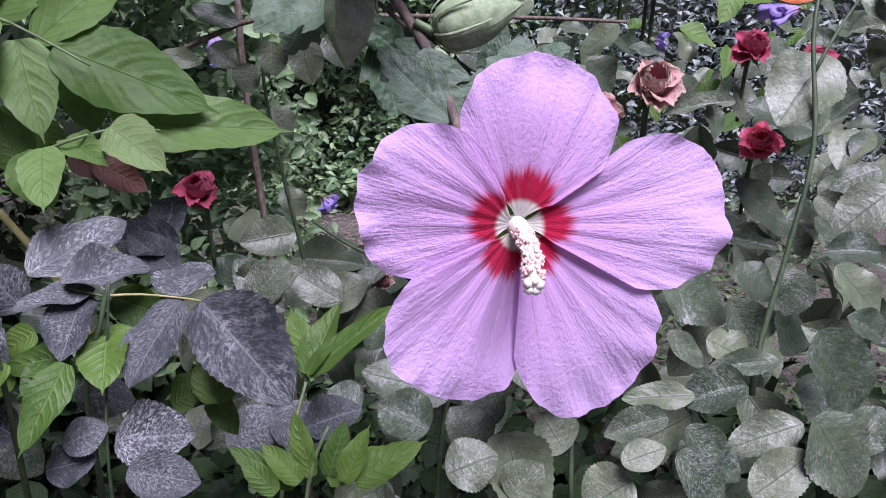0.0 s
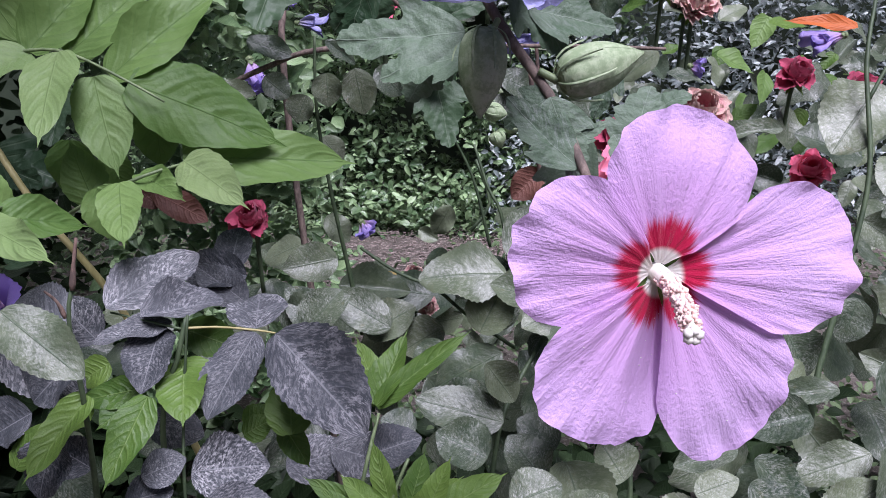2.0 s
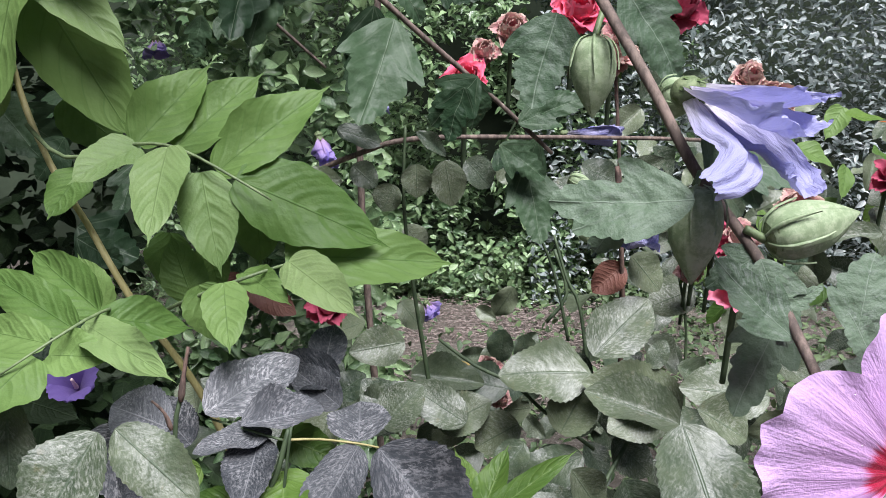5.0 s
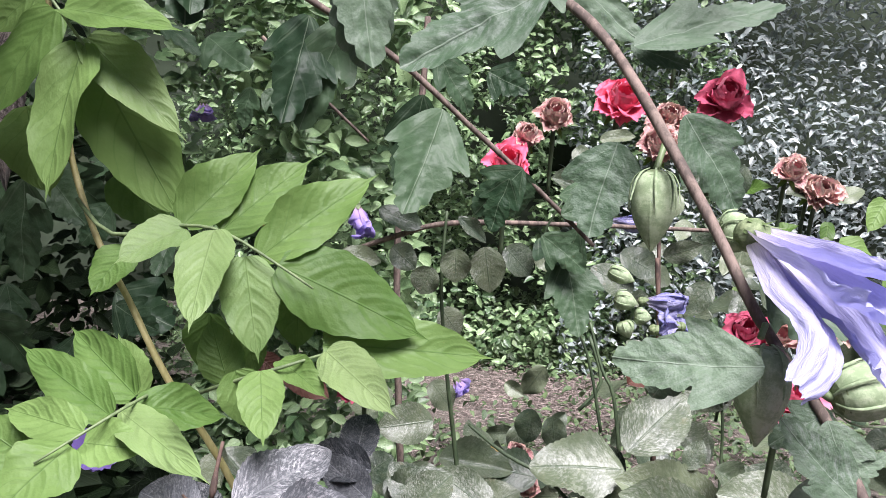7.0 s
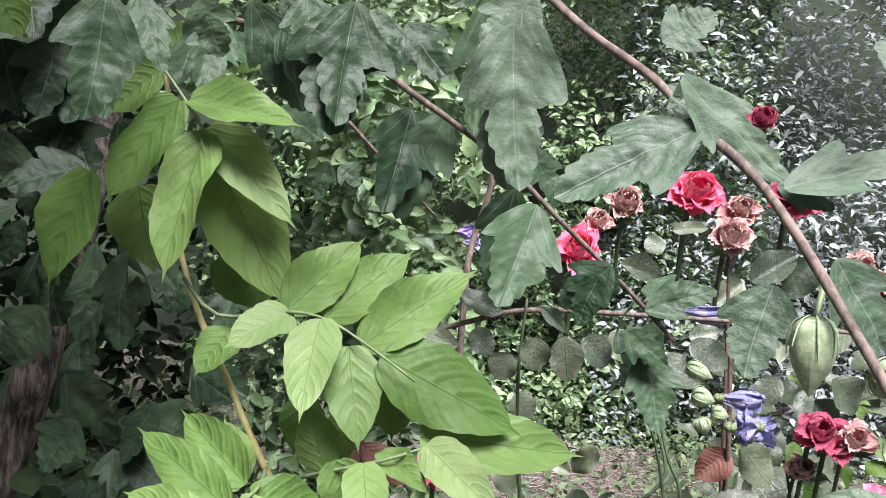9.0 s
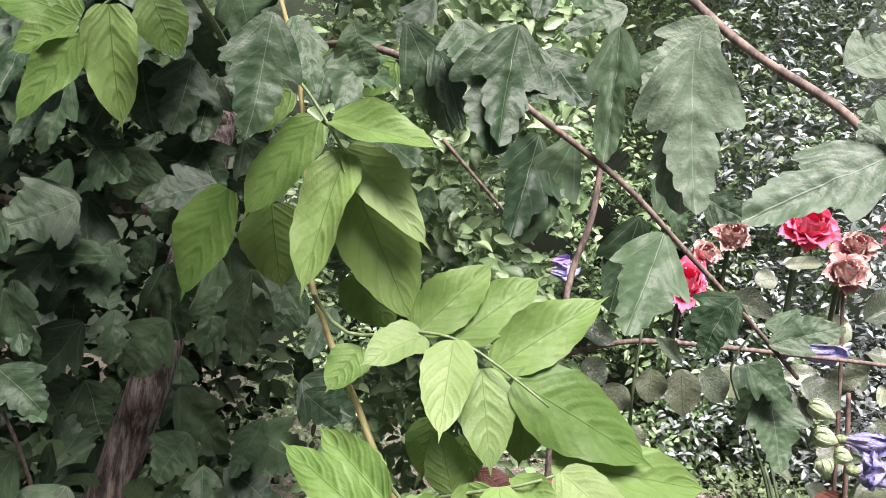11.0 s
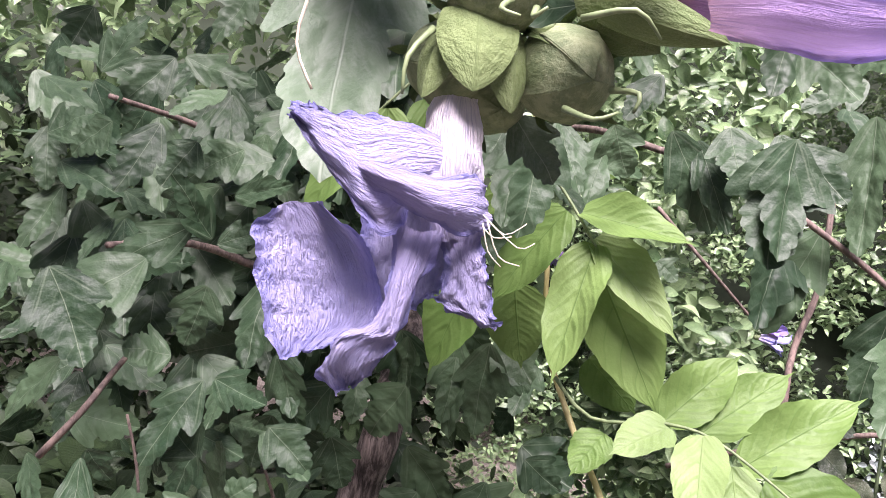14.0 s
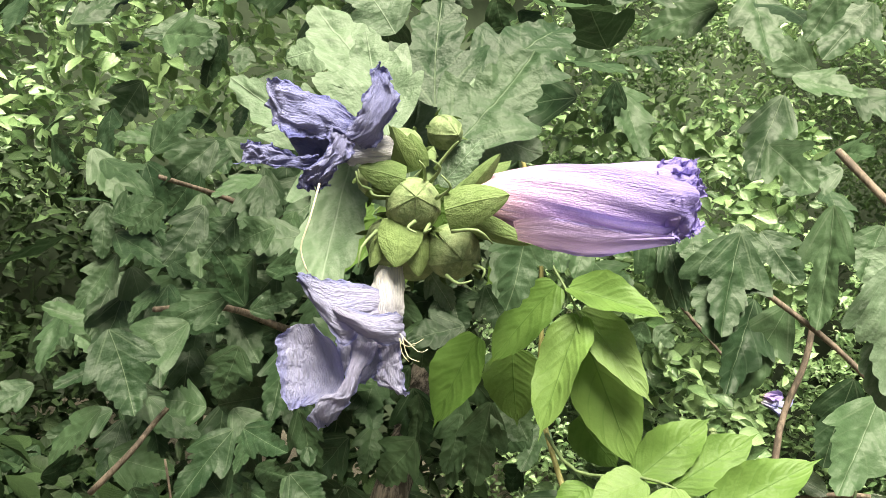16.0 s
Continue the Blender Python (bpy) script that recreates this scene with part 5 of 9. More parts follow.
leaf(shoots, "vine", SHOOT, (-0.2124, 0.4383, 0.8069), (-0.2350, 0.4152, 0.7983), 0.0281, (0.02, -0.68, 0.74))
leaf(shoots, "vine", SHOOT, (-0.2443, 0.4364, 0.8027), (-0.2703, 0.4319, 0.7862), 0.0192, (0.03, -0.83, 0.56))
leaf(shoots, "vine", SHOOT, (-0.1298, 0.4356, 0.7827), (-0.1343, 0.4637, 0.8178), 0.0300, (0.03, -0.87, 0.49))
leaf(shoots, "vine", SHOOT, (-0.0827, 0.4685, 0.7855), (-0.0651, 0.4984, 0.8259), 0.0208, (-0.33, -0.83, 0.45))
leaf(shoots, "vine", SHOOT, (-0.0833, 0.4685, 0.7855), (-0.0247, 0.4808, 0.8330), 0.0163, (0.10, -0.62, 0.78))
leaf(shoots, "vine", SHOOT, (-0.0830, 0.4872, 0.7775), (-0.0976, 0.4962, 0.8206), 0.0219, (0.03, -0.83, 0.56))
leaf(shoots, "vine", SHOOT, (-0.1640, 0.4633, 0.7737), (-0.1438, 0.4665, 0.7853), 0.0204, (0.03, -0.83, 0.56))
leaf(shoots, "vine", SHOOT, (-0.2459, 0.4694, 0.8133), (-0.2678, 0.4658, 0.8000), 0.0204, (0.03, -0.83, 0.56))
leaf(shoots, "vine", SHOOT, (-0.0778, 0.3885, 0.7586), (-0.1166, 0.3939, 0.7799), 0.0143, (-0.25, -0.73, 0.64))
leaf(shoots, "vine", SHOOT, (-0.0738, 0.3801, 0.7656), (-0.0947, 0.3855, 0.7866), 0.0134, (0.19, -0.74, 0.65))
leaf(shoots, "vine", SHOOT, (-0.0679, 0.3809, 0.7684), (-0.0789, 0.3902, 0.8037), 0.0129, (-0.27, -0.82, 0.51))
leaf(shoots, "vine", SHOOT, (-0.0592, 0.3810, 0.7683), (-0.0497, 0.3889, 0.7979), 0.0146, (0.20, -0.83, 0.51))
leaf(shoots, "vine", SHOOT, (-0.0499, 0.3714, 0.7710), (-0.0369, 0.3792, 0.7999), 0.0131, (-0.18, -0.84, 0.52))
leaf(shoots, "vine", SHOOT, (-0.0442, 0.3715, 0.7710), (-0.0081, 0.3776, 0.7928), 0.0177, (0.09, -0.64, 0.76))
leaf(shoots, "vine", SHOOT, (-0.0841, 0.3697, 0.7657), (-0.1040, 0.3747, 0.7851), 0.0126, (0.01, -0.80, 0.60))
leaf(shoots, "vine", SHOOT, (-0.0592, 0.3802, 0.7655), (-0.0299, 0.3857, 0.7851), 0.0129, (0.01, -0.80, 0.60))
leaf(shoots, "vine", SHOOT, (-0.2300, 0.4040, 0.8216), (-0.2566, 0.3736, 0.7861), 0.0210, (0.01, -0.64, 0.77))
leaf(shoots, "vine", SHOOT, (-0.1986, 0.4042, 0.8214), (-0.2153, 0.3730, 0.7825), 0.0228, (0.01, -0.75, 0.66))
leaf(shoots, "vine", SHOOT, (-0.1889, 0.4361, 0.8241), (-0.1814, 0.4008, 0.8080), 0.0294, (0.01, -0.70, 0.72))
leaf(shoots, "vine", SHOOT, (-0.2103, 0.4330, 0.8134), (-0.2534, 0.4307, 0.8060), 0.0192, (0.01, -0.80, 0.60))
leaf(shoots, "vine", SHOOT, (-0.1626, 0.4537, 0.7729), (-0.1429, 0.4569, 0.7843), 0.0170, (0.01, -0.80, 0.60))
leaf(shoots, "vine", SHOOT, (-0.1388, 0.4556, 0.7793), (-0.1220, 0.4488, 0.7530), 0.0170, (0.01, -0.80, 0.60))
leaf(shoots, "vine", SHOOT, (-0.2745, 0.4026, 0.7792), (-0.2591, 0.4098, 0.8057), 0.0153, (0.01, -0.80, 0.60))
rose_bush = thing("rose_bush", (0.0209, 0.7409, 0.6116), "rose bush with grey-green dusty leaves, red and withered blooms", "rose bush", "rose bushes")
leaf(rose_bush, "rose", ROSE, (0.0146, 0.7293, 0.7928), (-0.0670, 0.7177, 0.7982), 0.0597, (0.02, -0.68, 0.74))
leaf(rose_bush, "rose", ROSE, (0.0155, 0.7326, 0.8077), (0.0704, 0.7749, 0.8524), 0.0546, (0.02, -0.73, 0.69))
leaf(rose_bush, "rose", ROSE, (0.0575, 0.5803, 0.8079), (-0.0078, 0.6022, 0.8235), 0.0414, (0.02, -0.68, 0.74))
leaf(rose_bush, "rose", ROSE, (0.0473, 0.5330, 0.8272), (0.0655, 0.4692, 0.7675), 0.0599, (0.03, -0.83, 0.56))
leaf(rose_bush, "rose", ROSE, (0.0096, 0.7462, 0.7307), (-0.0041, 0.7558, 0.7762), 0.0477, (0.02, -0.73, 0.69))
leaf(rose_bush, "rose", ROSE, (0.0065, 0.6349, 0.6911), (-0.0675, 0.6375, 0.7135), 0.0439, (0.02, -0.73, 0.69))
leaf(rose_bush, "rose", ROSE, (0.0091, 0.7136, 0.7222), (-0.0558, 0.7049, 0.6922), 0.0433, (0.02, -0.73, 0.69))
leaf(rose_bush, "rose", ROSE, (0.0370, 0.6638, 0.7249), (0.0526, 0.6537, 0.6766), 0.0533, (0.02, -0.73, 0.69))
leaf(rose_bush, "rose", ROSE, (-0.1629, 0.6654, 0.7607), (-0.1324, 0.6743, 0.7970), 0.0390, (0.02, -0.73, 0.69))
leaf(rose_bush, "rose", ROSE, (-0.0556, 0.8091, 0.7467), (-0.1128, 0.8097, 0.7578), 0.0456, (0.02, -0.73, 0.69))
leaf(rose_bush, "rose", ROSE, (-0.2193, 0.7635, 0.7492), (-0.1924, 0.7690, 0.7704), 0.0326, (0.02, -0.73, 0.69))
leaf(rose_bush, "rose", ROSE, (-0.1527, 0.8084, 0.7577), (-0.0785, 0.8094, 0.7512), 0.0399, (0.02, -0.73, 0.69))
leaf(rose_bush, "rose", ROSE, (-0.1213, 0.7608, 0.7228), (-0.0727, 0.7682, 0.7494), 0.0435, (0.02, -0.73, 0.69))
leaf(rose_bush, "rose", ROSE, (-0.0454, 0.7644, 0.7283), (-0.0886, 0.7583, 0.7069), 0.0435, (0.02, -0.73, 0.69))
leaf(rose_bush, "rose", ROSE, (0.1283, 0.8469, 0.8453), (0.0823, 0.8417, 0.8283), 0.0462, (0.02, -0.73, 0.69))
leaf(rose_bush, "rose", ROSE, (0.2139, 0.8067, 0.8827), (0.2089, 0.7971, 0.8402), 0.0380, (0.02, -0.73, 0.69))
leaf(rose_bush, "rose", ROSE, (0.0744, 0.6023, 0.8121), (0.1124, 0.5990, 0.7917), 0.0379, (0.02, -0.73, 0.69))
leaf(rose_bush, "rose", ROSE, (-0.0612, 0.7534, 0.6805), (-0.0172, 0.7420, 0.6222), 0.0489, (0.02, -0.73, 0.69))
leaf(rose_bush, "rose", ROSE, (-0.1256, 0.5690, 0.7829), (-0.1499, 0.5638, 0.7629), 0.0326, (0.02, -0.73, 0.69))
leaf(rose_bush, "rose", ROSE, (0.0344, 0.7177, 0.7371), (0.0703, 0.7123, 0.7073), 0.0408, (0.02, -0.73, 0.69))
leaf(rose_bush, "rose", ROSE, (0.0915, 0.7121, 0.7686), (0.0042, 0.7080, 0.7923), 0.0533, (0.03, -0.78, 0.62))
leaf(rose_bush, "rose", ROSE, (0.1391, 0.6404, 0.8091), (0.0691, 0.6357, 0.8171), 0.0463, (0.03, -0.78, 0.62))
leaf(rose_bush, "rose", ROSE, (-0.1876, 0.7056, 0.7424), (-0.1318, 0.7153, 0.7800), 0.0465, (0.03, -0.78, 0.62))
leaf(rose_bush, "rose", ROSE, (-0.1487, 0.7092, 0.7449), (-0.1860, 0.7116, 0.7863), 0.0391, (0.03, -0.78, 0.62))
leaf(rose_bush, "rose", ROSE, (-0.0953, 0.7428, 0.7358), (-0.1489, 0.7433, 0.7729), 0.0408, (0.03, -0.78, 0.62))
leaf(rose_bush, "rose", ROSE, (-0.0115, 0.7198, 0.7391), (0.0140, 0.7286, 0.7893), 0.0440, (0.03, -0.78, 0.62))
leaf(rose_bush, "rose", ROSE, (-0.0788, 0.7914, 0.7107), (-0.1194, 0.7927, 0.7459), 0.0380, (0.03, -0.78, 0.62))
leaf(rose_bush, "rose", ROSE, (-0.1685, 0.8493, 0.8216), (-0.1434, 0.8478, 0.7945), 0.0289, (0.03, -0.78, 0.62))
leaf(rose_bush, "rose", ROSE, (0.0627, 0.7144, 0.8045), (0.0751, 0.7187, 0.8290), 0.0190, (0.03, -0.78, 0.62))
leaf(rose_bush, "rose", ROSE, (0.0811, 0.6969, 0.8130), (0.1101, 0.6971, 0.7964), 0.0277, (0.03, -0.78, 0.62))
leaf(rose_bush, "rose", ROSE, (0.3208, 0.7203, 0.8998), (0.2631, 0.7266, 0.9219), 0.0450, (-0.00, -0.68, 0.73))
leaf(rose_bush, "rose", ROSE, (0.2639, 0.7576, 0.9211), (0.1992, 0.7559, 0.9152), 0.0214, (-0.00, -0.68, 0.73))
leaf(rose_bush, "rose", ROSE, (0.3514, 0.6377, 0.8658), (0.3064, 0.6283, 0.8331), 0.0419, (-0.00, -0.68, 0.73))
leaf(rose_bush, "rose", ROSE, (0.3584, 0.6716, 0.8752), (0.3169, 0.6678, 0.8618), 0.0277, (-0.00, -0.68, 0.73))
leaf(rose_bush, "rose", ROSE, (0.2010, 0.5039, 0.7619), (0.1565, 0.5008, 0.7511), 0.0329, (-0.00, -0.68, 0.73))
leaf(rose_bush, "rose", ROSE, (0.2345, 0.4858, 0.8078), (0.2628, 0.4712, 0.7568), 0.0477, (-0.00, -0.68, 0.73))
leaf(rose_bush, "rose", ROSE, (0.2253, 0.4698, 0.7518), (0.1763, 0.4657, 0.7375), 0.0276, (-0.00, -0.68, 0.73))
leaf(rose_bush, "rose", ROSE, (0.1454, 0.4510, 0.7587), (0.1793, 0.4422, 0.7280), 0.0278, (-0.00, -0.68, 0.73))
leaf(rose_bush, "rose", ROSE, (0.1352, 0.4528, 0.7652), (0.0965, 0.4496, 0.7541), 0.0211, (-0.00, -0.68, 0.73))
leaf(rose_bush, "rose", ROSE, (0.1666, 0.5020, 0.7554), (0.1181, 0.5015, 0.7536), 0.0205, (-0.00, -0.68, 0.73))
leaf(rose_bush, "rose", ROSE, (0.1095, 0.4246, 0.7395), (0.0802, 0.4202, 0.7238), 0.0359, (-0.00, -0.68, 0.73))
leaf(rose_bush, "rose", ROSE, (0.1356, 0.4291, 0.7552), (0.1650, 0.4202, 0.7238), 0.0293, (-0.00, -0.68, 0.73))
leaf(rose_bush, "rose", ROSE, (0.2228, 0.4526, 0.7646), (0.2568, 0.4395, 0.7189), 0.0509, (-0.00, -0.68, 0.73))
leaf(rose_bush, "rose", ROSE, (0.2899, 0.4979, 0.7410), (0.2600, 0.4917, 0.7195), 0.0299, (-0.00, -0.68, 0.73))
leaf(rose_bush, "rose", ROSE, (0.2429, 0.5544, 0.7567), (0.1899, 0.5533, 0.7527), 0.0204, (-0.00, -0.68, 0.73))
leaf(rose_bush, "rose", ROSE, (0.1962, 0.5775, 0.7647), (0.2341, 0.5729, 0.7485), 0.0337, (-0.00, -0.68, 0.73))
leaf(rose_bush, "rose", ROSE, (0.1668, 0.5787, 0.7688), (0.1962, 0.5717, 0.7445), 0.0211, (-0.00, -0.68, 0.73))
leaf(rose_bush, "rose", ROSE, (0.3163, 0.5589, 0.7723), (0.2918, 0.5634, 0.7880), 0.0285, (-0.00, -0.68, 0.73))
leaf(rose_bush, "rose", ROSE, (0.2931, 0.5926, 0.8174), (0.3268, 0.5822, 0.7809), 0.0337, (-0.00, -0.68, 0.73))
leaf(rose_bush, "rose", ROSE, (0.3373, 0.6141, 0.8198), (0.2939, 0.6153, 0.8240), 0.0304, (-0.00, -0.68, 0.73))
leaf(rose_bush, "rose", ROSE, (0.2313, 0.6296, 0.8013), (0.2672, 0.6247, 0.7840), 0.0359, (-0.00, -0.68, 0.73))
leaf(rose_bush, "rose", ROSE, (0.1835, 0.6652, 0.7801), (0.2453, 0.6573, 0.7527), 0.0523, (-0.00, -0.68, 0.73))
leaf(rose_bush, "rose", ROSE, (0.2200, 0.6045, 0.7864), (0.2374, 0.5938, 0.7488), 0.0348, (-0.00, -0.68, 0.73))
leaf(rose_bush, "rose", ROSE, (0.2765, 0.6105, 0.8073), (0.2634, 0.6009, 0.7739), 0.0304, (-0.00, -0.68, 0.73))
leaf(rose_bush, "rose", ROSE, (0.3441, 0.8713, 0.9550), (0.2979, 0.8666, 0.9383), 0.0346, (-0.00, -0.68, 0.73))
leaf(rose_bush, "rose", ROSE, (0.2524, 0.7084, 0.8584), (0.3013, 0.6949, 0.8114), 0.0342, (-0.00, -0.68, 0.73))
leaf(rose_bush, "rose", ROSE, (0.2426, 0.6949, 0.8114), (0.2915, 0.6922, 0.8020), 0.0245, (-0.00, -0.68, 0.73))
leaf(rose_bush, "rose", ROSE, (0.1027, 0.6402, 0.6932), (0.0647, 0.6468, 0.7161), 0.0333, (-0.00, -0.68, 0.73))
leaf(rose_bush, "rose", ROSE, (-0.0101, 0.5590, 0.7000), (-0.0480, 0.5648, 0.7202), 0.0421, (-0.00, -0.68, 0.73))
leaf(rose_bush, "rose", ROSE, (0.0475, 0.5975, 0.6892), (0.0161, 0.6037, 0.7108), 0.0359, (-0.00, -0.68, 0.73))
leaf(rose_bush, "rose", ROSE, (0.0022, 0.4876, 0.7051), (0.0359, 0.4917, 0.7195), 0.0374, (-0.00, -0.68, 0.73))
leaf(rose_bush, "rose", ROSE, (0.0433, 0.4835, 0.6907), (0.0658, 0.4897, 0.7123), 0.0299, (-0.00, -0.68, 0.73))
leaf(rose_bush, "rose", ROSE, (0.0880, 0.5364, 0.6940), (0.0717, 0.5443, 0.7214), 0.0367, (-0.00, -0.68, 0.73))
leaf(rose_bush, "rose", ROSE, (0.0320, 0.5543, 0.6838), (0.0067, 0.5636, 0.7162), 0.0379, (-0.00, -0.68, 0.73))
leaf(rose_bush, "rose", ROSE, (-0.0685, 0.6363, 0.6795), (-0.0970, 0.6402, 0.6932), 0.0333, (-0.00, -0.68, 0.73))
leaf(rose_bush, "rose", ROSE, (-0.0411, 0.6599, 0.6892), (-0.0020, 0.6653, 0.7080), 0.0391, (-0.00, -0.68, 0.73))
leaf(rose_bush, "rose", ROSE, (0.1854, 0.4395, 0.7189), (0.2228, 0.4470, 0.7450), 0.0306, (-0.00, -0.68, 0.73))
leaf(rose_bush, "rose", ROSE, (0.2529, 0.4649, 0.7348), (0.2769, 0.4727, 0.7619), 0.0283, (-0.00, -0.68, 0.73))
leaf(rose_bush, "rose", ROSE, (0.1009, 0.4184, 0.7541), (0.1264, 0.4211, 0.7633), 0.0192, (-0.00, -0.68, 0.73))
tube("cane", [(0.2299, 0.5659, 0.7243), (0.2363, 0.5764, 0.7607), (0.2573, 0.5961, 0.8295), (0.2763, 0.6170, 0.9024), (0.2807, 0.6505, 0.9831), (0.2939, 0.6752, 1.0329)], 0.0026, 0.0016, TWIG_GREEN, rose_bush, knots=0.05)
tube("cane", [(0.2807, 0.6423, 0.9543), (0.2978, 0.6505, 0.9831), (0.3200, 0.6680, 1.0079)], 0.0016, 0.0011, TWIG_GREEN, rose_bush, knots=0.05)
tube("cane", [(0.1075, 0.5865, 0.5059), (0.0952, 0.5450, 0.6514), (0.0960, 0.5613, 0.7081)], 0.0029, 0.0018, TWIG_GREEN, rose_bush, knots=0.05)
tube("cane", [(-0.1235, 0.7596, 0.8106), (-0.0889, 0.7555, 0.7874), (-0.0517, 0.7531, 0.7709), (-0.0250, 0.7491, 0.7487), (0.0230, 0.7432, 0.7152)], 0.0016, 0.0020, TWIG_GREEN, rose_bush, knots=0.05)
tube("cane", [(-0.0135, 0.8535, 0.8957), (0.0013, 0.8441, 0.8507), (0.0142, 0.8389, 0.8253), (0.0253, 0.8237, 0.7548)], 0.0014, 0.0021, TWIG_GREEN, rose_bush, knots=0.05)
tube("cane", [(0.0547, 0.7205, 0.7471), (0.0207, 0.6796, 0.7057), (0.0019, 0.6502, 0.6682), (-0.0073, 0.6461, 0.5576)], 0.0022, 0.0024, TWIG_GREEN, rose_bush, knots=0.05)
tube("cane", [(-0.1534, 0.7297, 1.0052), (-0.1535, 0.7255, 0.9394), (-0.1449, 0.7393, 0.8612), (-0.1339, 0.7541, 0.7873), (-0.1241, 0.7607, 0.7228)], 0.0012, 0.0024, TWIG_GREEN, rose_bush, knots=0.05)
tube("cane", [(0.0467, 0.9108, 1.0620), (0.0543, 0.9062, 0.9827), (0.0611, 0.9008, 0.8944), (0.0762, 0.9238, 0.7663)], 0.0018, 0.0024, DEAD, rose_bush, knots=0.05)
tube("cane", [(0.1090, 0.8331, 0.8613), (0.1193, 0.8305, 0.8078), (0.1215, 0.8232, 0.6989)], 0.0013, 0.0017, TWIG_GREEN, rose_bush, knots=0.05)
tube("cane", [(-0.0541, 0.7759, 1.0180), (-0.0695, 0.7817, 0.9792), (-0.0502, 0.8009, 0.9359), (-0.0169, 0.8201, 0.8700), (0.0022, 0.8170, 0.7957)], 0.0009, 0.0017, TWIG_GREEN, rose_bush, knots=0.05)
tube("cane", [(0.0395, 0.8154, 0.9690), (0.0513, 0.8235, 0.8703), (0.0621, 0.8583, 0.7445)], 0.0021, 0.0029, DEAD, rose_bush, knots=0.05)
tube("cane", [(-0.0113, 0.8698, 0.8776), (0.0036, 0.8651, 0.8326), (-0.0172, 0.8594, 0.8026)], 0.0018, 0.0021, TWIG_GREEN, rose_bush, knots=0.05)
leaf(rose_bush, "rose", ROSE, (-0.1186, 0.7158, 0.9786), (-0.1105, 0.7140, 0.9394), 0.0304, (0.05, -0.86, 0.51))
leaf(rose_bush, "rose", ROSE, (-0.1420, 0.7131, 0.9753), (-0.1412, 0.7112, 0.9467), 0.0262, (0.05, -0.86, 0.51))
leaf(rose_bush, "rose", ROSE, (-0.1016, 0.7277, 0.9780), (-0.0775, 0.7288, 0.9563), 0.0289, (0.05, -0.86, 0.51))
leaf(rose_bush, "rose", ROSE, (-0.2116, 0.7276, 1.0020), (-0.1713, 0.7312, 0.9914), 0.0220, (0.05, -0.86, 0.51))
leaf(rose_bush, "rose", ROSE, (-0.1984, 0.7269, 0.9714), (-0.1769, 0.7280, 0.9540), 0.0245, (0.05, -0.86, 0.51))
leaf(rose_bush, "rose", ROSE, (-0.1624, 0.7297, 0.9555), (-0.1721, 0.7270, 0.9324), 0.0269, (0.05, -0.86, 0.51))
leaf(rose_bush, "rose", ROSE, (-0.2432, 0.7315, 0.9629), (-0.2078, 0.7349, 0.9566), 0.0198, (0.05, -0.86, 0.51))
leaf(rose_bush, "rose", ROSE, (-0.1425, 0.7148, 1.0015), (-0.1166, 0.7163, 0.9827), 0.0143, (0.05, -0.86, 0.51))
leaf(rose_bush, "rose", ROSE, (-0.1548, 0.7580, 0.9155), (-0.1369, 0.7582, 0.8918), 0.0255, (0.05, -0.86, 0.51))
leaf(rose_bush, "rose", ROSE, (-0.0717, 0.8214, 0.9734), (-0.0472, 0.8223, 0.9487), 0.0326, (0.05, -0.86, 0.51))
leaf(rose_bush, "rose", ROSE, (0.0807, 0.9426, 1.0306), (0.1257, 0.9499, 1.0659), 0.0367, (0.05, -0.86, 0.51))
leaf(rose_bush, "rose", ROSE, (-0.0166, 0.8849, 1.0765), (0.0200, 0.8894, 1.0849), 0.0162, (0.05, -0.86, 0.51))
leaf(rose_bush, "rose", ROSE, (-0.0432, 0.8806, 1.0564), (-0.0211, 0.8835, 1.0645), 0.0231, (0.05, -0.86, 0.51))
leaf(rose_bush, "rose", ROSE, (0.0516, 0.7785, 0.8909), (0.0806, 0.7794, 0.8581), 0.0357, (0.05, -0.86, 0.51))
leaf(rose_bush, "rose", ROSE, (0.1445, 0.9516, 1.0617), (0.1189, 0.9457, 1.0161), 0.0367, (0.05, -0.86, 0.51))
leaf(rose_bush, "rose", ROSE, (0.0131, 0.8802, 0.9637), (0.0556, 0.8835, 0.9449), 0.0346, (0.05, -0.86, 0.51))
leaf(rose_bush, "rose", ROSE, (0.1425, 0.8430, 0.9520), (0.1729, 0.8442, 0.9224), 0.0380, (0.05, -0.86, 0.51))
leaf(rose_bush, "rose", ROSE, (0.0290, 0.8792, 0.9248), (-0.0141, 0.8763, 0.9493), 0.0346, (0.05, -0.86, 0.51))
leaf(rose_bush, "rose", ROSE, (0.1082, 0.8888, 0.9388), (0.0828, 0.8838, 0.9072), 0.0289, (0.05, -0.86, 0.51))
leaf(rose_bush, "rose", ROSE, (-0.0603, 0.9276, 1.0344), (-0.0099, 0.9321, 1.0212), 0.0306, (0.05, -0.86, 0.51))
leaf(rose_bush, "rose", YELLOW_LEAF, (-0.1138, 0.8313, 0.7628), (-0.0786, 0.8293, 0.7486), 0.0164, (0.03, -0.85, 0.53), label="fallen yellow leaf")
leaf(rose_bush, "rose", RED_LEAF, (-0.2610, 0.6096, 0.8938), (-0.2200, 0.6062, 0.8724), 0.0232, (0.03, -0.85, 0.53), label="withered reddish leaf")
leaf(rose_bush, "rose", RED_LEAF, (-0.2758, 0.6100, 0.8978), (-0.2546, 0.6072, 0.8823), 0.0190, (0.03, -0.85, 0.53), label="withered reddish leaf")
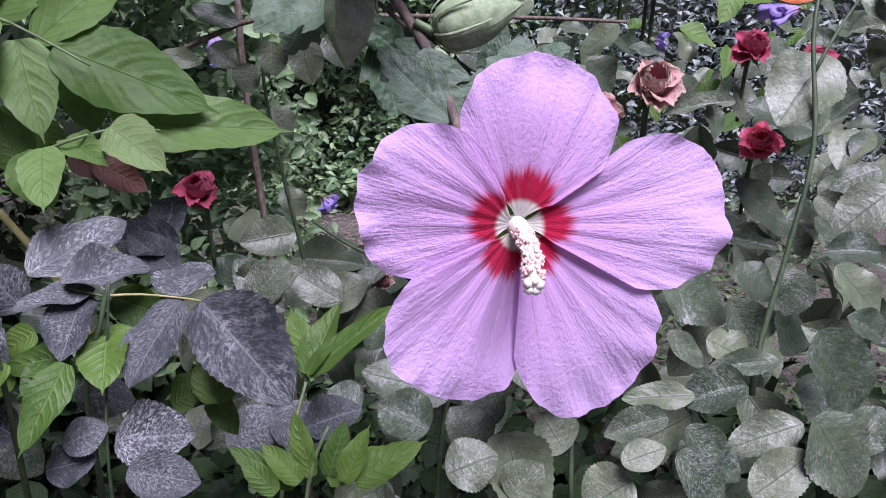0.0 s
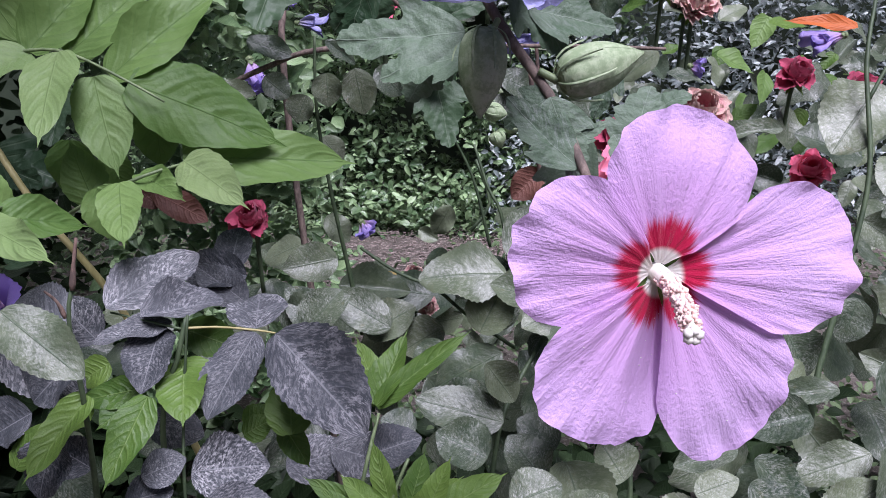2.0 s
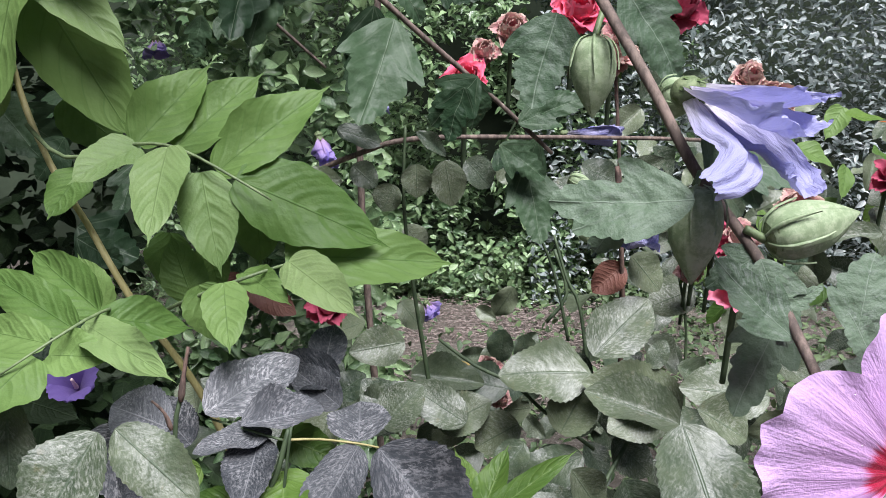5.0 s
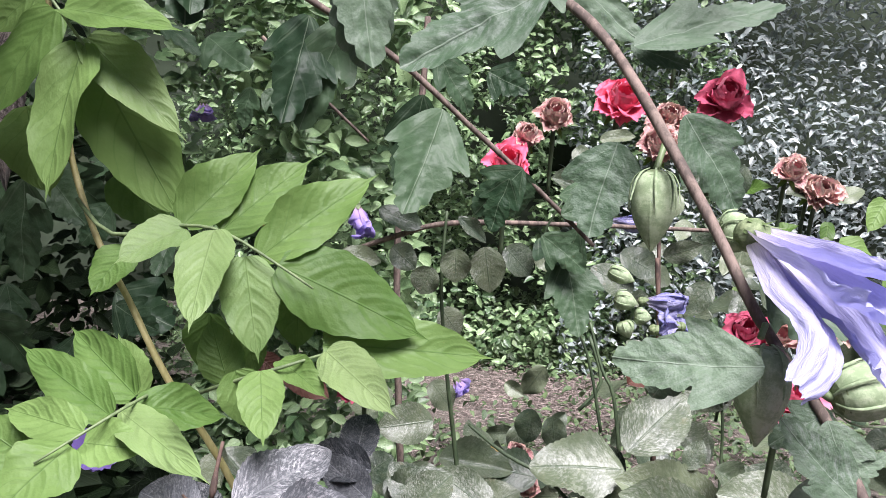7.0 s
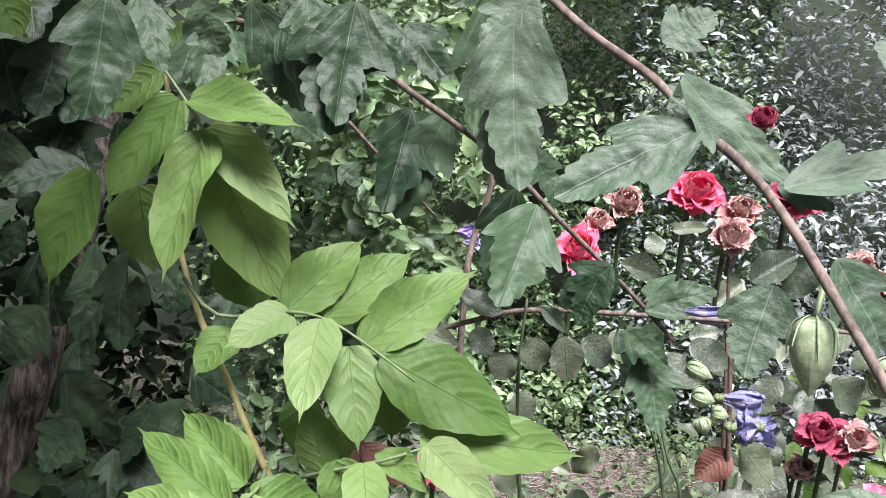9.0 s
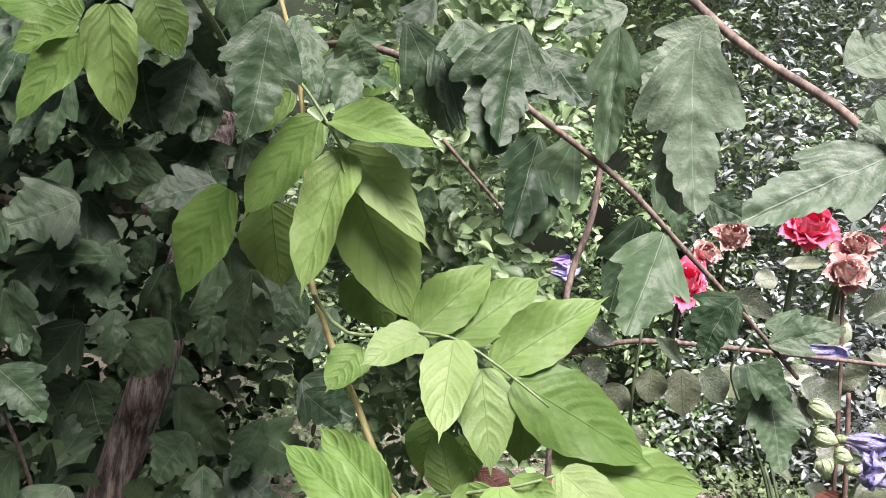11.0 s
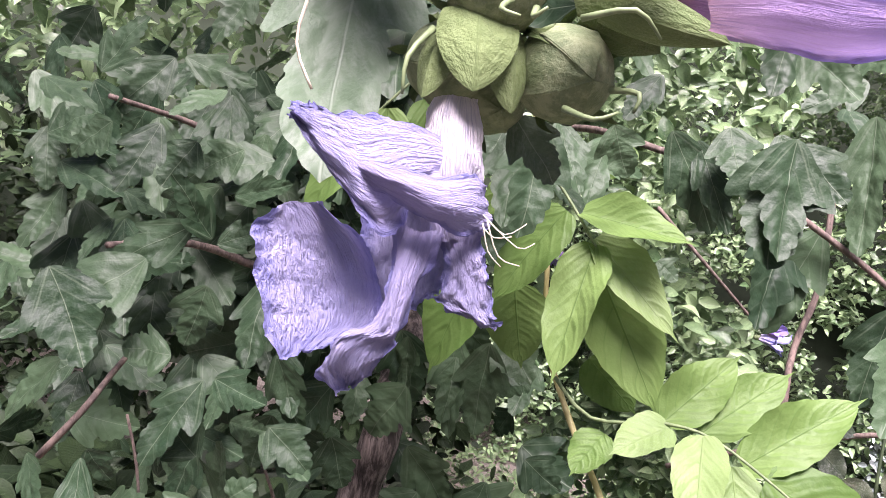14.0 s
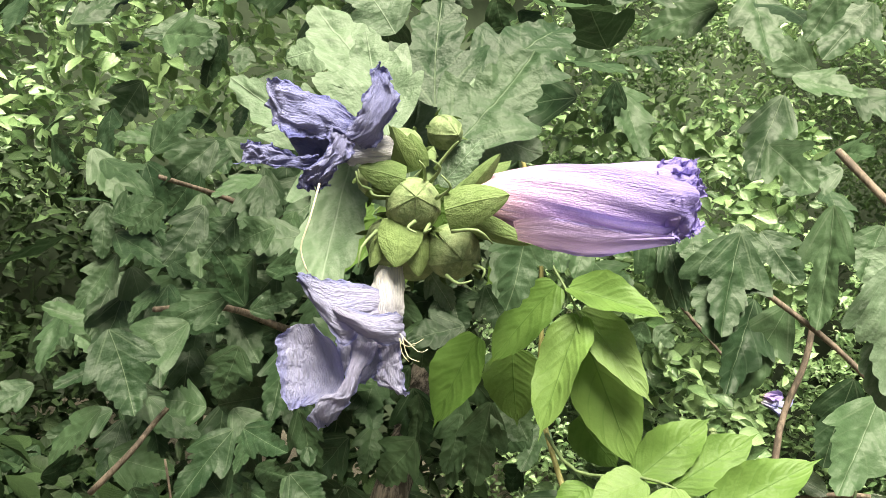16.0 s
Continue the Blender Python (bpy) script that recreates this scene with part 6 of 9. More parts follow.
leaf(rose_bush, "rose", RED_LEAF, (0.0536, 0.8278, 0.8719), (0.0240, 0.8227, 0.8443), 0.0326, (0.06, -0.92, 0.39), label="withered brown leaf")
leaf(rose_bush, "vine", ORANGE_LEAF, (0.3555, 0.8327, 1.0118), (0.2838, 0.8335, 1.0175), 0.0163, (0.01, -0.83, 0.56), label="young orange leaf")

# ---- hibiscus shrub: trunk, branches, dark lobed leaves ----
shrub = thing("hibiscus_shrub", (-0.6489, 0.7461, 0.6080), "hibiscus shrub with dark green lobed leaves and furrowed brown trunk", "shrub")
tube("trunk", [(-0.6865, 0.7357, 0.2435), (-0.6419, 0.7190, 0.6787), (-0.6149, 0.7082, 0.7726), (-0.5993, 0.7145, 0.8464), (-0.5891, 0.7189, 0.9029), (-0.6199, 0.8178, 1.0230), (-0.6749, 0.9643, 1.2224), (-0.7469, 1.1089, 1.5099)], 0.0222, 0.0163, TRUNK, shrub, knots=0.06, sides=14)
tube("branch", [(-0.5796, 0.7564, 1.0377), (-0.6108, 0.6966, 1.0465), (-0.6325, 0.6286, 1.0414), (-0.6553, 0.5606, 1.0438), (-0.6673, 0.5162, 1.0541), (-0.6736, 0.4733, 1.0576), (-0.6635, 0.3930, 1.0526)], 0.0053, 0.0024, TWIG_BROWN, shrub, knots=0.05)
tube("branch", [(-0.5814, 0.7798, 1.1436), (-0.6448, 0.7110, 1.1363), (-0.7154, 0.6098, 1.1501), (-0.7391, 0.5623, 1.1554), (-0.7512, 0.5385, 1.1595), (-0.7645, 0.4729, 1.1628)], 0.0045, 0.0022, TWIG_BROWN, shrub, knots=0.05)
tube("branch", [(-0.5840, 0.8117, 1.1968), (-0.4364, 0.6649, 1.2064), (-0.3414, 0.6067, 1.1861), (-0.2889, 0.5997, 1.1766), (-0.2542, 0.6083, 1.1571), (-0.1881, 0.6351, 1.1187), (-0.1313, 0.6592, 1.0729), (-0.0821, 0.6814, 1.0329), (-0.0308, 0.7040, 0.9873)], 0.0037, 0.0017, TWIG_BROWN, shrub, knots=0.05)
tube("branch", [(-0.4017, 0.9836, 1.1729), (-0.3404, 0.9983, 1.1169), (-0.2802, 1.0333, 1.0611)], 0.0026, 0.0016, TWIG_BROWN, shrub, knots=0.05)
tube("branch", [(-0.3210, 0.7705, 0.9185), (-0.2558, 0.7497, 0.9536), (-0.1955, 0.7379, 0.9803), (-0.1475, 0.7440, 0.9942), (-0.0435, 0.8057, 0.9951), (0.0965, 0.8912, 0.9926), (0.2015, 0.9526, 0.9878)], 0.0025, 0.0019, TWIG_BROWN, shrub, knots=0.05)
tube("branch", [(-0.2133, 1.0038, 1.2077), (-0.2133, 0.9867, 1.1071), (-0.2270, 0.9806, 1.0396), (-0.2285, 0.9658, 0.9743), (-0.2204, 0.9926, 0.7667), (-0.1796, 1.0596, 0.2157)], 0.0036, 0.0047, TWIG_BROWN, shrub, knots=0.05)
tube("branch", [(-0.6456, 0.3468, 0.9213), (-0.6247, 0.3553, 0.9539), (-0.6270, 0.3764, 0.9735), (-0.6322, 0.4073, 0.9962)], 0.0024, 0.0017, TWIG_BROWN, shrub, knots=0.05)
tube("branch", [(-0.6382, 0.4700, 0.7612), (-0.6457, 0.4498, 0.8500), (-0.6565, 0.4478, 0.8936), (-0.6698, 0.4446, 0.9286)], 0.0016, 0.0010, TWIG_BROWN, shrub, knots=0.05)
tube("branch", [(-0.6111, 0.6173, 0.7693), (-0.6206, 0.5853, 0.8461), (-0.6359, 0.5611, 0.9007)], 0.0020, 0.0011, TWIG_BROWN, shrub, knots=0.05)
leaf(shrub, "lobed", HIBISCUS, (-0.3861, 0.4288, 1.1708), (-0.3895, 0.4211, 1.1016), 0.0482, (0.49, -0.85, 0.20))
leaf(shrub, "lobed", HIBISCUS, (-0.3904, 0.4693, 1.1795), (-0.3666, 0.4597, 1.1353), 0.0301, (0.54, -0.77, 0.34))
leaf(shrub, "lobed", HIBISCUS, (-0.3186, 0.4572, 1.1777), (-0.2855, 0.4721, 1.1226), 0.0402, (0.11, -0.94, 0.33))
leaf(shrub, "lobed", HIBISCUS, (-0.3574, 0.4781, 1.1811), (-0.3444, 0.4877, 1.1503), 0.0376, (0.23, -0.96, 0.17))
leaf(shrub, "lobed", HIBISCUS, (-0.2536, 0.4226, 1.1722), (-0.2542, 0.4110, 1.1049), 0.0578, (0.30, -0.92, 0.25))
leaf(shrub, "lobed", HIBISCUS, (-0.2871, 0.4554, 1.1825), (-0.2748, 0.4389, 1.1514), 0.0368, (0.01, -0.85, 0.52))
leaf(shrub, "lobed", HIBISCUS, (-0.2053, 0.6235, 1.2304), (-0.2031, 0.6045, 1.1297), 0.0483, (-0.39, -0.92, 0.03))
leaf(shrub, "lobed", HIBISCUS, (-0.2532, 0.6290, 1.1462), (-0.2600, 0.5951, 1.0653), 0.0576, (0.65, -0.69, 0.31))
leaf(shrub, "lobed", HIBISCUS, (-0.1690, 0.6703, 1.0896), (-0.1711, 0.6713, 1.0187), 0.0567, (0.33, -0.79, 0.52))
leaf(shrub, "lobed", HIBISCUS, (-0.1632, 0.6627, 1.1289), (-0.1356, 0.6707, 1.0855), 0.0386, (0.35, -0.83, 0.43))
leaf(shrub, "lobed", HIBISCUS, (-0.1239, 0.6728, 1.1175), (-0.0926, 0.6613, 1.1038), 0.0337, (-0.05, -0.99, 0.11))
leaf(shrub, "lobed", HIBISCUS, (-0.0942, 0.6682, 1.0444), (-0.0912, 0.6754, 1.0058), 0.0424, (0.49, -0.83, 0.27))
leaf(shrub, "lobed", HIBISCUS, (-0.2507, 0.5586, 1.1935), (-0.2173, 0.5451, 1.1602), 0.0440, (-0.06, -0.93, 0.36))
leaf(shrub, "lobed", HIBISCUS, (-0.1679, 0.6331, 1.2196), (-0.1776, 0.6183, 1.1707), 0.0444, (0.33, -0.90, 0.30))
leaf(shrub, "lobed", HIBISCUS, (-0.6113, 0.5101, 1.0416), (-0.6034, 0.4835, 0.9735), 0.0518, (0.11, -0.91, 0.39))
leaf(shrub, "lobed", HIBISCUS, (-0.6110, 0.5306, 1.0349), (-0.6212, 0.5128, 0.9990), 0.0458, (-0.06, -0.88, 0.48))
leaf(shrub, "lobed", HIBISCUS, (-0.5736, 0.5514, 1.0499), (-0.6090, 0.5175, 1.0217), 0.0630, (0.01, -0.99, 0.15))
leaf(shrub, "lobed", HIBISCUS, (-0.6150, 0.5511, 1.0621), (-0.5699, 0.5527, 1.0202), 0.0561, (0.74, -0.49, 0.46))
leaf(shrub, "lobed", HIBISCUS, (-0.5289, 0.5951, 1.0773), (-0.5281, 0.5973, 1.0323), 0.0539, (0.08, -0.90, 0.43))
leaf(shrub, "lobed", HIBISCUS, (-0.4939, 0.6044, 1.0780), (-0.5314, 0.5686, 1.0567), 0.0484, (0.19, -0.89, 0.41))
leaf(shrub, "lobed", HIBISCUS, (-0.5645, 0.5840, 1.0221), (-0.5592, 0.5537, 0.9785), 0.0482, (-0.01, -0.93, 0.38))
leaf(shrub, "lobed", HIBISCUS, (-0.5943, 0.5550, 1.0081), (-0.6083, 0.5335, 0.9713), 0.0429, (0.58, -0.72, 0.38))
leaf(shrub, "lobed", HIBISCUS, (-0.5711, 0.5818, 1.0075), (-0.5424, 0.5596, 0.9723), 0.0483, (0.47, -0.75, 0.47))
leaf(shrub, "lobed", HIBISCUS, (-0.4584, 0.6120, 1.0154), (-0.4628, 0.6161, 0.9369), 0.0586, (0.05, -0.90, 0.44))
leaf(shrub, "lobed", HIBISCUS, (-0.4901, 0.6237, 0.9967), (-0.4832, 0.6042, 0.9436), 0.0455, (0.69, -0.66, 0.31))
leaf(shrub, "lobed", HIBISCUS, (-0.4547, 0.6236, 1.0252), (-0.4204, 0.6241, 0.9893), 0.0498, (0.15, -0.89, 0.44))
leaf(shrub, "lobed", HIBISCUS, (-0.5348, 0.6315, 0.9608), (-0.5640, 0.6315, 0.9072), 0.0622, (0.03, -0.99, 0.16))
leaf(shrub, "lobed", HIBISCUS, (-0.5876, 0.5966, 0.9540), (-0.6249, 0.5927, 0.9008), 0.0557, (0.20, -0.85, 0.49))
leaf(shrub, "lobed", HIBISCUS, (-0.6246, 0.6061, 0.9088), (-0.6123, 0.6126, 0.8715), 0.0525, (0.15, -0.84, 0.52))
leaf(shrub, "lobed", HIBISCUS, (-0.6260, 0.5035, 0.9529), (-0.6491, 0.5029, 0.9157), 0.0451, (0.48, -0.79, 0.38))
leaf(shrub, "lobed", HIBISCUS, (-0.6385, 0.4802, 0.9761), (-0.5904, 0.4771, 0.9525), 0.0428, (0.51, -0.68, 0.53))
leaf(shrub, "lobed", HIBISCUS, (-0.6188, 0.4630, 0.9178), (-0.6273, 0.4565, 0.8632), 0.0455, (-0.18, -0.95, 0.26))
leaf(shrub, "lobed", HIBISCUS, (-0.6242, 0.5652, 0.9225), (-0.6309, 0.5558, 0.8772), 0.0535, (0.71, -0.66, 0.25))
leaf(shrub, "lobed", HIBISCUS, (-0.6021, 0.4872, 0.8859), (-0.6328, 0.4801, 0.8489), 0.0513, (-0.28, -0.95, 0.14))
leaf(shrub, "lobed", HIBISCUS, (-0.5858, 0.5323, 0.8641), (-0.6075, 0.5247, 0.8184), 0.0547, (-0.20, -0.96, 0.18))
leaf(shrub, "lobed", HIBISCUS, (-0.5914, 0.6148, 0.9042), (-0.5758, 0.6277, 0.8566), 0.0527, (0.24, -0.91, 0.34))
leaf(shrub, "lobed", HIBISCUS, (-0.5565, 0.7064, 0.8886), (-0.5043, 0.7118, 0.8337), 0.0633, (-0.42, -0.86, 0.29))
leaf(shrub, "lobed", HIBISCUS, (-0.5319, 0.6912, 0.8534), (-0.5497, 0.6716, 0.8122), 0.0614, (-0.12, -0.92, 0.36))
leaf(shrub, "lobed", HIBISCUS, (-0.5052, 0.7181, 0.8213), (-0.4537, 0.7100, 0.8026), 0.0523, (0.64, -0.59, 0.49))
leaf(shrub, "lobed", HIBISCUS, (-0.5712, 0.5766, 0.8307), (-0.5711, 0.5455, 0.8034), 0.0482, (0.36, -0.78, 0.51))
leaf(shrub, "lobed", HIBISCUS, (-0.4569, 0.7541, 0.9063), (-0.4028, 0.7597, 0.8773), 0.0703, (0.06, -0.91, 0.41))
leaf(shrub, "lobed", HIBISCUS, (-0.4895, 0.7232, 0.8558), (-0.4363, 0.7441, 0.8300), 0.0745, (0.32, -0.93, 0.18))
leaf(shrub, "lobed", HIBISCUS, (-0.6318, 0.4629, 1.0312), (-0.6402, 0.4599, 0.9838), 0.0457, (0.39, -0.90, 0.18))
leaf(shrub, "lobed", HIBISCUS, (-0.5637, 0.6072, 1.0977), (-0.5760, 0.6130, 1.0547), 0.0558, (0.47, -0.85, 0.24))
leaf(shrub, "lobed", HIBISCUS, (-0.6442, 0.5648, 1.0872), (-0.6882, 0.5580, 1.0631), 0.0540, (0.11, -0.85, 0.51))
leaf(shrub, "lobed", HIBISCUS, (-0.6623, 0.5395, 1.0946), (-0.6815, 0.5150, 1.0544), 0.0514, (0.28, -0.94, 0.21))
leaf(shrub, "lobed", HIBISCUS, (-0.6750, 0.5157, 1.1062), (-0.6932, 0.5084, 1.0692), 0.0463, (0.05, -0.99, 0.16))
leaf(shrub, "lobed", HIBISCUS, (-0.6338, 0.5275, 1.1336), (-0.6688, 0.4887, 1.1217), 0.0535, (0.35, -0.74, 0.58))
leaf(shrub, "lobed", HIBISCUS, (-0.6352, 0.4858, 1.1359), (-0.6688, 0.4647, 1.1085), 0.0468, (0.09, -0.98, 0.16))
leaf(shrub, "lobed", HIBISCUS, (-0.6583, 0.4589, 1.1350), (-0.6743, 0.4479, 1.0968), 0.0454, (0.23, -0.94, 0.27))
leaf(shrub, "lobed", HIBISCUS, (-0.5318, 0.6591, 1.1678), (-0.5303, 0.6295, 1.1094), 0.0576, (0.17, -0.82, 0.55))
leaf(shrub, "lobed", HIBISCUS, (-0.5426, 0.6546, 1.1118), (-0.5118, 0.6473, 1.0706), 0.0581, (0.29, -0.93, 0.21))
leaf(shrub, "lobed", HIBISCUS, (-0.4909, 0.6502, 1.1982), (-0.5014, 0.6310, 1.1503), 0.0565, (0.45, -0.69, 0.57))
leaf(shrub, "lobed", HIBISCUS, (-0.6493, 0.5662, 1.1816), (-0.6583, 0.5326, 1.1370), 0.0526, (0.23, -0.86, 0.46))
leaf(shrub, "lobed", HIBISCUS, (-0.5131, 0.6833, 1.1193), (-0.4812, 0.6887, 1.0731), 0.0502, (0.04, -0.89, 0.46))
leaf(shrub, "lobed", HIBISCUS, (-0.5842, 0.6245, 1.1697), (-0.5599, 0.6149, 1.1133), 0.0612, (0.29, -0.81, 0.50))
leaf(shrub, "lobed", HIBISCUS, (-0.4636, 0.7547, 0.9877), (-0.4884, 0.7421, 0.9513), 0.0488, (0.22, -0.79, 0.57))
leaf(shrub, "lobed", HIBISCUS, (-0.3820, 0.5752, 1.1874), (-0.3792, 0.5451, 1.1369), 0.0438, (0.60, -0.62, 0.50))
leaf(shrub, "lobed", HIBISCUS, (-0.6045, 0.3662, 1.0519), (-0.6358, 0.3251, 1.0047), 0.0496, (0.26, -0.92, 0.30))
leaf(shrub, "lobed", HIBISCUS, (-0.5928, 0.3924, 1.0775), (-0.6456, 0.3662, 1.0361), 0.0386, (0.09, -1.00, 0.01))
leaf(shrub, "lobed", HIBISCUS, (-0.5999, 0.3909, 1.1014), (-0.6143, 0.3938, 1.0681), 0.0356, (0.21, -0.90, 0.38))
leaf(shrub, "lobed", HIBISCUS, (-0.5725, 0.4003, 1.0987), (-0.5189, 0.3843, 1.1113), 0.0239, (0.50, -0.81, 0.30))
leaf(shrub, "lobed", HIBISCUS, (-0.5878, 0.4044, 1.0689), (-0.5951, 0.3692, 1.1046), 0.0314, (0.82, -0.49, 0.27))
leaf(shrub, "lobed", HIBISCUS, (-0.5839, 0.4056, 1.0659), (-0.5521, 0.4173, 1.0821), 0.0252, (0.24, -0.96, 0.15))
leaf(shrub, "lobed", HIBISCUS, (-0.6399, 0.3571, 1.1321), (-0.6630, 0.3494, 1.1080), 0.0374, (0.34, -0.81, 0.49))
leaf(shrub, "lobed", HIBISCUS, (-0.6332, 0.3915, 1.1381), (-0.6321, 0.3606, 1.0925), 0.0351, (0.64, -0.70, 0.33))
leaf(shrub, "lobed", HIBISCUS, (-0.5707, 0.3962, 0.9809), (-0.5885, 0.3674, 0.9271), 0.0416, (0.29, -0.88, 0.38))
leaf(shrub, "lobed", HIBISCUS, (-0.5704, 0.4069, 0.9806), (-0.5174, 0.3923, 0.9767), 0.0315, (0.12, -0.91, 0.40))
leaf(shrub, "lobed", HIBISCUS, (-0.5995, 0.3972, 0.9904), (-0.6133, 0.3675, 0.9954), 0.0422, (0.05, -0.92, 0.39))
leaf(shrub, "lobed", HIBISCUS, (-0.5726, 0.4041, 0.9292), (-0.5911, 0.3932, 0.9485), 0.0358, (0.26, -0.86, 0.44))
leaf(shrub, "lobed", HIBISCUS, (-0.5368, 0.3840, 0.9115), (-0.5202, 0.3560, 0.9624), 0.0328, (-0.01, -0.90, 0.44))
leaf(shrub, "lobed", HIBISCUS, (-0.5429, 0.3817, 0.9088), (-0.5733, 0.3470, 0.9000), 0.0299, (0.50, -0.85, 0.16))
leaf(shrub, "lobed", HIBISCUS, (-0.5259, 0.3662, 0.9039), (-0.5223, 0.3704, 0.8636), 0.0426, (0.57, -0.68, 0.46))
leaf(shrub, "lobed", HIBISCUS, (-0.5517, 0.3997, 0.9035), (-0.5298, 0.4116, 0.9226), 0.0319, (0.66, -0.59, 0.46))
leaf(shrub, "lobed", HIBISCUS, (-0.5903, 0.3242, 0.9389), (-0.5673, 0.2937, 0.8796), 0.0331, (0.11, -0.95, 0.29))
leaf(shrub, "lobed", HIBISCUS, (-0.6030, 0.3410, 0.9376), (-0.5907, 0.3488, 0.9191), 0.0295, (0.07, -1.00, 0.00))
leaf(shrub, "lobed", HIBISCUS, (-0.5678, 0.4277, 0.9500), (-0.5242, 0.4074, 0.9567), 0.0217, (0.01, -0.90, 0.44))
leaf(shrub, "lobed", HIBISCUS, (-0.5811, 0.3675, 0.8836), (-0.5870, 0.3547, 0.8646), 0.0336, (-0.06, -0.92, 0.39))
leaf(shrub, "lobed", HIBISCUS, (-0.5542, 0.3766, 0.8777), (-0.5426, 0.3513, 0.8637), 0.0297, (0.36, -0.91, 0.20))
leaf(shrub, "lobed", HIBISCUS, (-0.6108, 0.3001, 1.0441), (-0.5795, 0.3081, 0.9947), 0.0478, (0.48, -0.80, 0.37))
leaf(shrub, "lobed", HIBISCUS, (-0.6336, 0.3057, 1.1158), (-0.6118, 0.3122, 1.1343), 0.0366, (0.09, -0.89, 0.45))
leaf(shrub, "lobed", HIBISCUS, (-0.5808, 0.4967, 0.9327), (-0.5451, 0.5016, 0.9054), 0.0461, (0.36, -0.89, 0.29))
leaf(shrub, "lobed", HIBISCUS, (-0.5804, 0.5353, 0.8377), (-0.5476, 0.5288, 0.8204), 0.0443, (0.46, -0.74, 0.50))
leaf(shrub, "lobed", HIBISCUS, (-0.6168, 0.3765, 0.8875), (-0.5830, 0.3755, 0.9026), 0.0314, (0.08, -0.96, 0.28))
leaf(shrub, "lobed", HIBISCUS, (-0.2268, 0.6351, 1.1464), (-0.2517, 0.6131, 1.0644), 0.0550, (0.42, -0.86, 0.28))
leaf(shrub, "lobed", HIBISCUS, (-0.1708, 0.6579, 1.0966), (-0.1828, 0.6612, 1.0200), 0.0491, (0.08, -0.84, 0.54))
leaf(shrub, "lobed", HIBISCUS, (-0.1013, 0.6412, 1.0385), (-0.1137, 0.6394, 0.9988), 0.0422, (-0.40, -0.85, 0.34))
leaf(shrub, "lobed", HIBISCUS, (-0.0595, 0.6841, 1.0112), (-0.0062, 0.6869, 1.0360), 0.0366, (0.15, -0.89, 0.43))
leaf(shrub, "lobed", HIBISCUS, (-0.0525, 0.7028, 0.9782), (-0.0362, 0.6850, 0.9151), 0.0480, (0.09, -0.89, 0.44))
leaf(shrub, "lobed", HIBISCUS, (-0.0734, 0.6815, 0.9949), (-0.0349, 0.6827, 0.9699), 0.0358, (-0.08, -0.95, 0.29))
leaf(shrub, "lobed", HIBISCUS, (-0.4993, 0.6371, 1.0170), (-0.4822, 0.6080, 0.9313), 0.0493, (-0.32, -0.84, 0.44))
leaf(shrub, "lobed", HIBISCUS, (-0.4350, 0.5450, 1.1880), (-0.4309, 0.5086, 1.1090), 0.0454, (0.05, -0.92, 0.39))
leaf(shrub, "lobed", HIBISCUS, (-0.3046, 0.4674, 1.1753), (-0.2801, 0.4488, 1.1246), 0.0261, (-0.30, -0.85, 0.42))
leaf(shrub, "lobed", HIBISCUS, (-0.2628, 0.5134, 1.1913), (-0.2426, 0.5023, 1.1507), 0.0336, (0.05, -0.90, 0.43))
leaf(shrub, "lobed", HIBISCUS, (-0.2505, 0.4228, 1.1740), (-0.2506, 0.4067, 1.1093), 0.0426, (0.43, -0.71, 0.55))
leaf(shrub, "lobed", HIBISCUS, (-0.4085, 0.5982, 1.1872), (-0.4083, 0.5623, 1.1411), 0.0476, (-0.11, -0.95, 0.28))
leaf(shrub, "lobed", HIBISCUS, (-0.5442, 0.6332, 1.1758), (-0.5407, 0.6138, 1.1123), 0.0611, (0.59, -0.76, 0.26))
leaf(shrub, "lobed", HIBISCUS, (-0.5470, 0.6590, 1.1170), (-0.5631, 0.6585, 1.0692), 0.0602, (-0.15, -0.92, 0.36))
leaf(shrub, "lobed", HIBISCUS, (-0.5656, 0.6693, 1.0030), (-0.5435, 0.6739, 0.9375), 0.0621, (0.06, -0.87, 0.48))
leaf(shrub, "lobed", HIBISCUS, (-0.4900, 0.6974, 1.0001), (-0.4463, 0.6751, 0.9777), 0.0432, (0.15, -0.81, 0.57))
leaf(shrub, "lobed", HIBISCUS, (-0.4435, 0.7258, 0.9010), (-0.4066, 0.7313, 0.8785), 0.0459, (-0.02, -0.97, 0.23))
leaf(shrub, "lobed", HIBISCUS, (-0.4759, 0.7203, 0.8720), (-0.4907, 0.6857, 0.8282), 0.0549, (-0.36, -0.79, 0.50))
leaf(shrub, "lobed", HIBISCUS, (-0.5932, 0.7583, 0.8758), (-0.5509, 0.7603, 0.8365), 0.0598, (0.36, -0.83, 0.42))
leaf(shrub, "lobed", HIBISCUS, (-0.3960, 0.5993, 1.1844), (-0.3516, 0.5675, 1.1582), 0.0317, (-0.05, -0.85, 0.53))
leaf(shrub, "lobed", HIBISCUS, (-0.4007, 0.9468, 1.1128), (-0.4093, 0.9454, 1.0667), 0.0452, (-0.27, -0.92, 0.28))
leaf(shrub, "lobed", HIBISCUS, (-0.3872, 0.9479, 1.1078), (-0.3599, 0.9509, 1.0912), 0.0387, (0.24, -0.91, 0.34))
leaf(shrub, "lobed", HIBISCUS, (-0.1528, 0.6347, 1.0853), (-0.1707, 0.5941, 1.0084), 0.0640, (0.41, -0.78, 0.48))
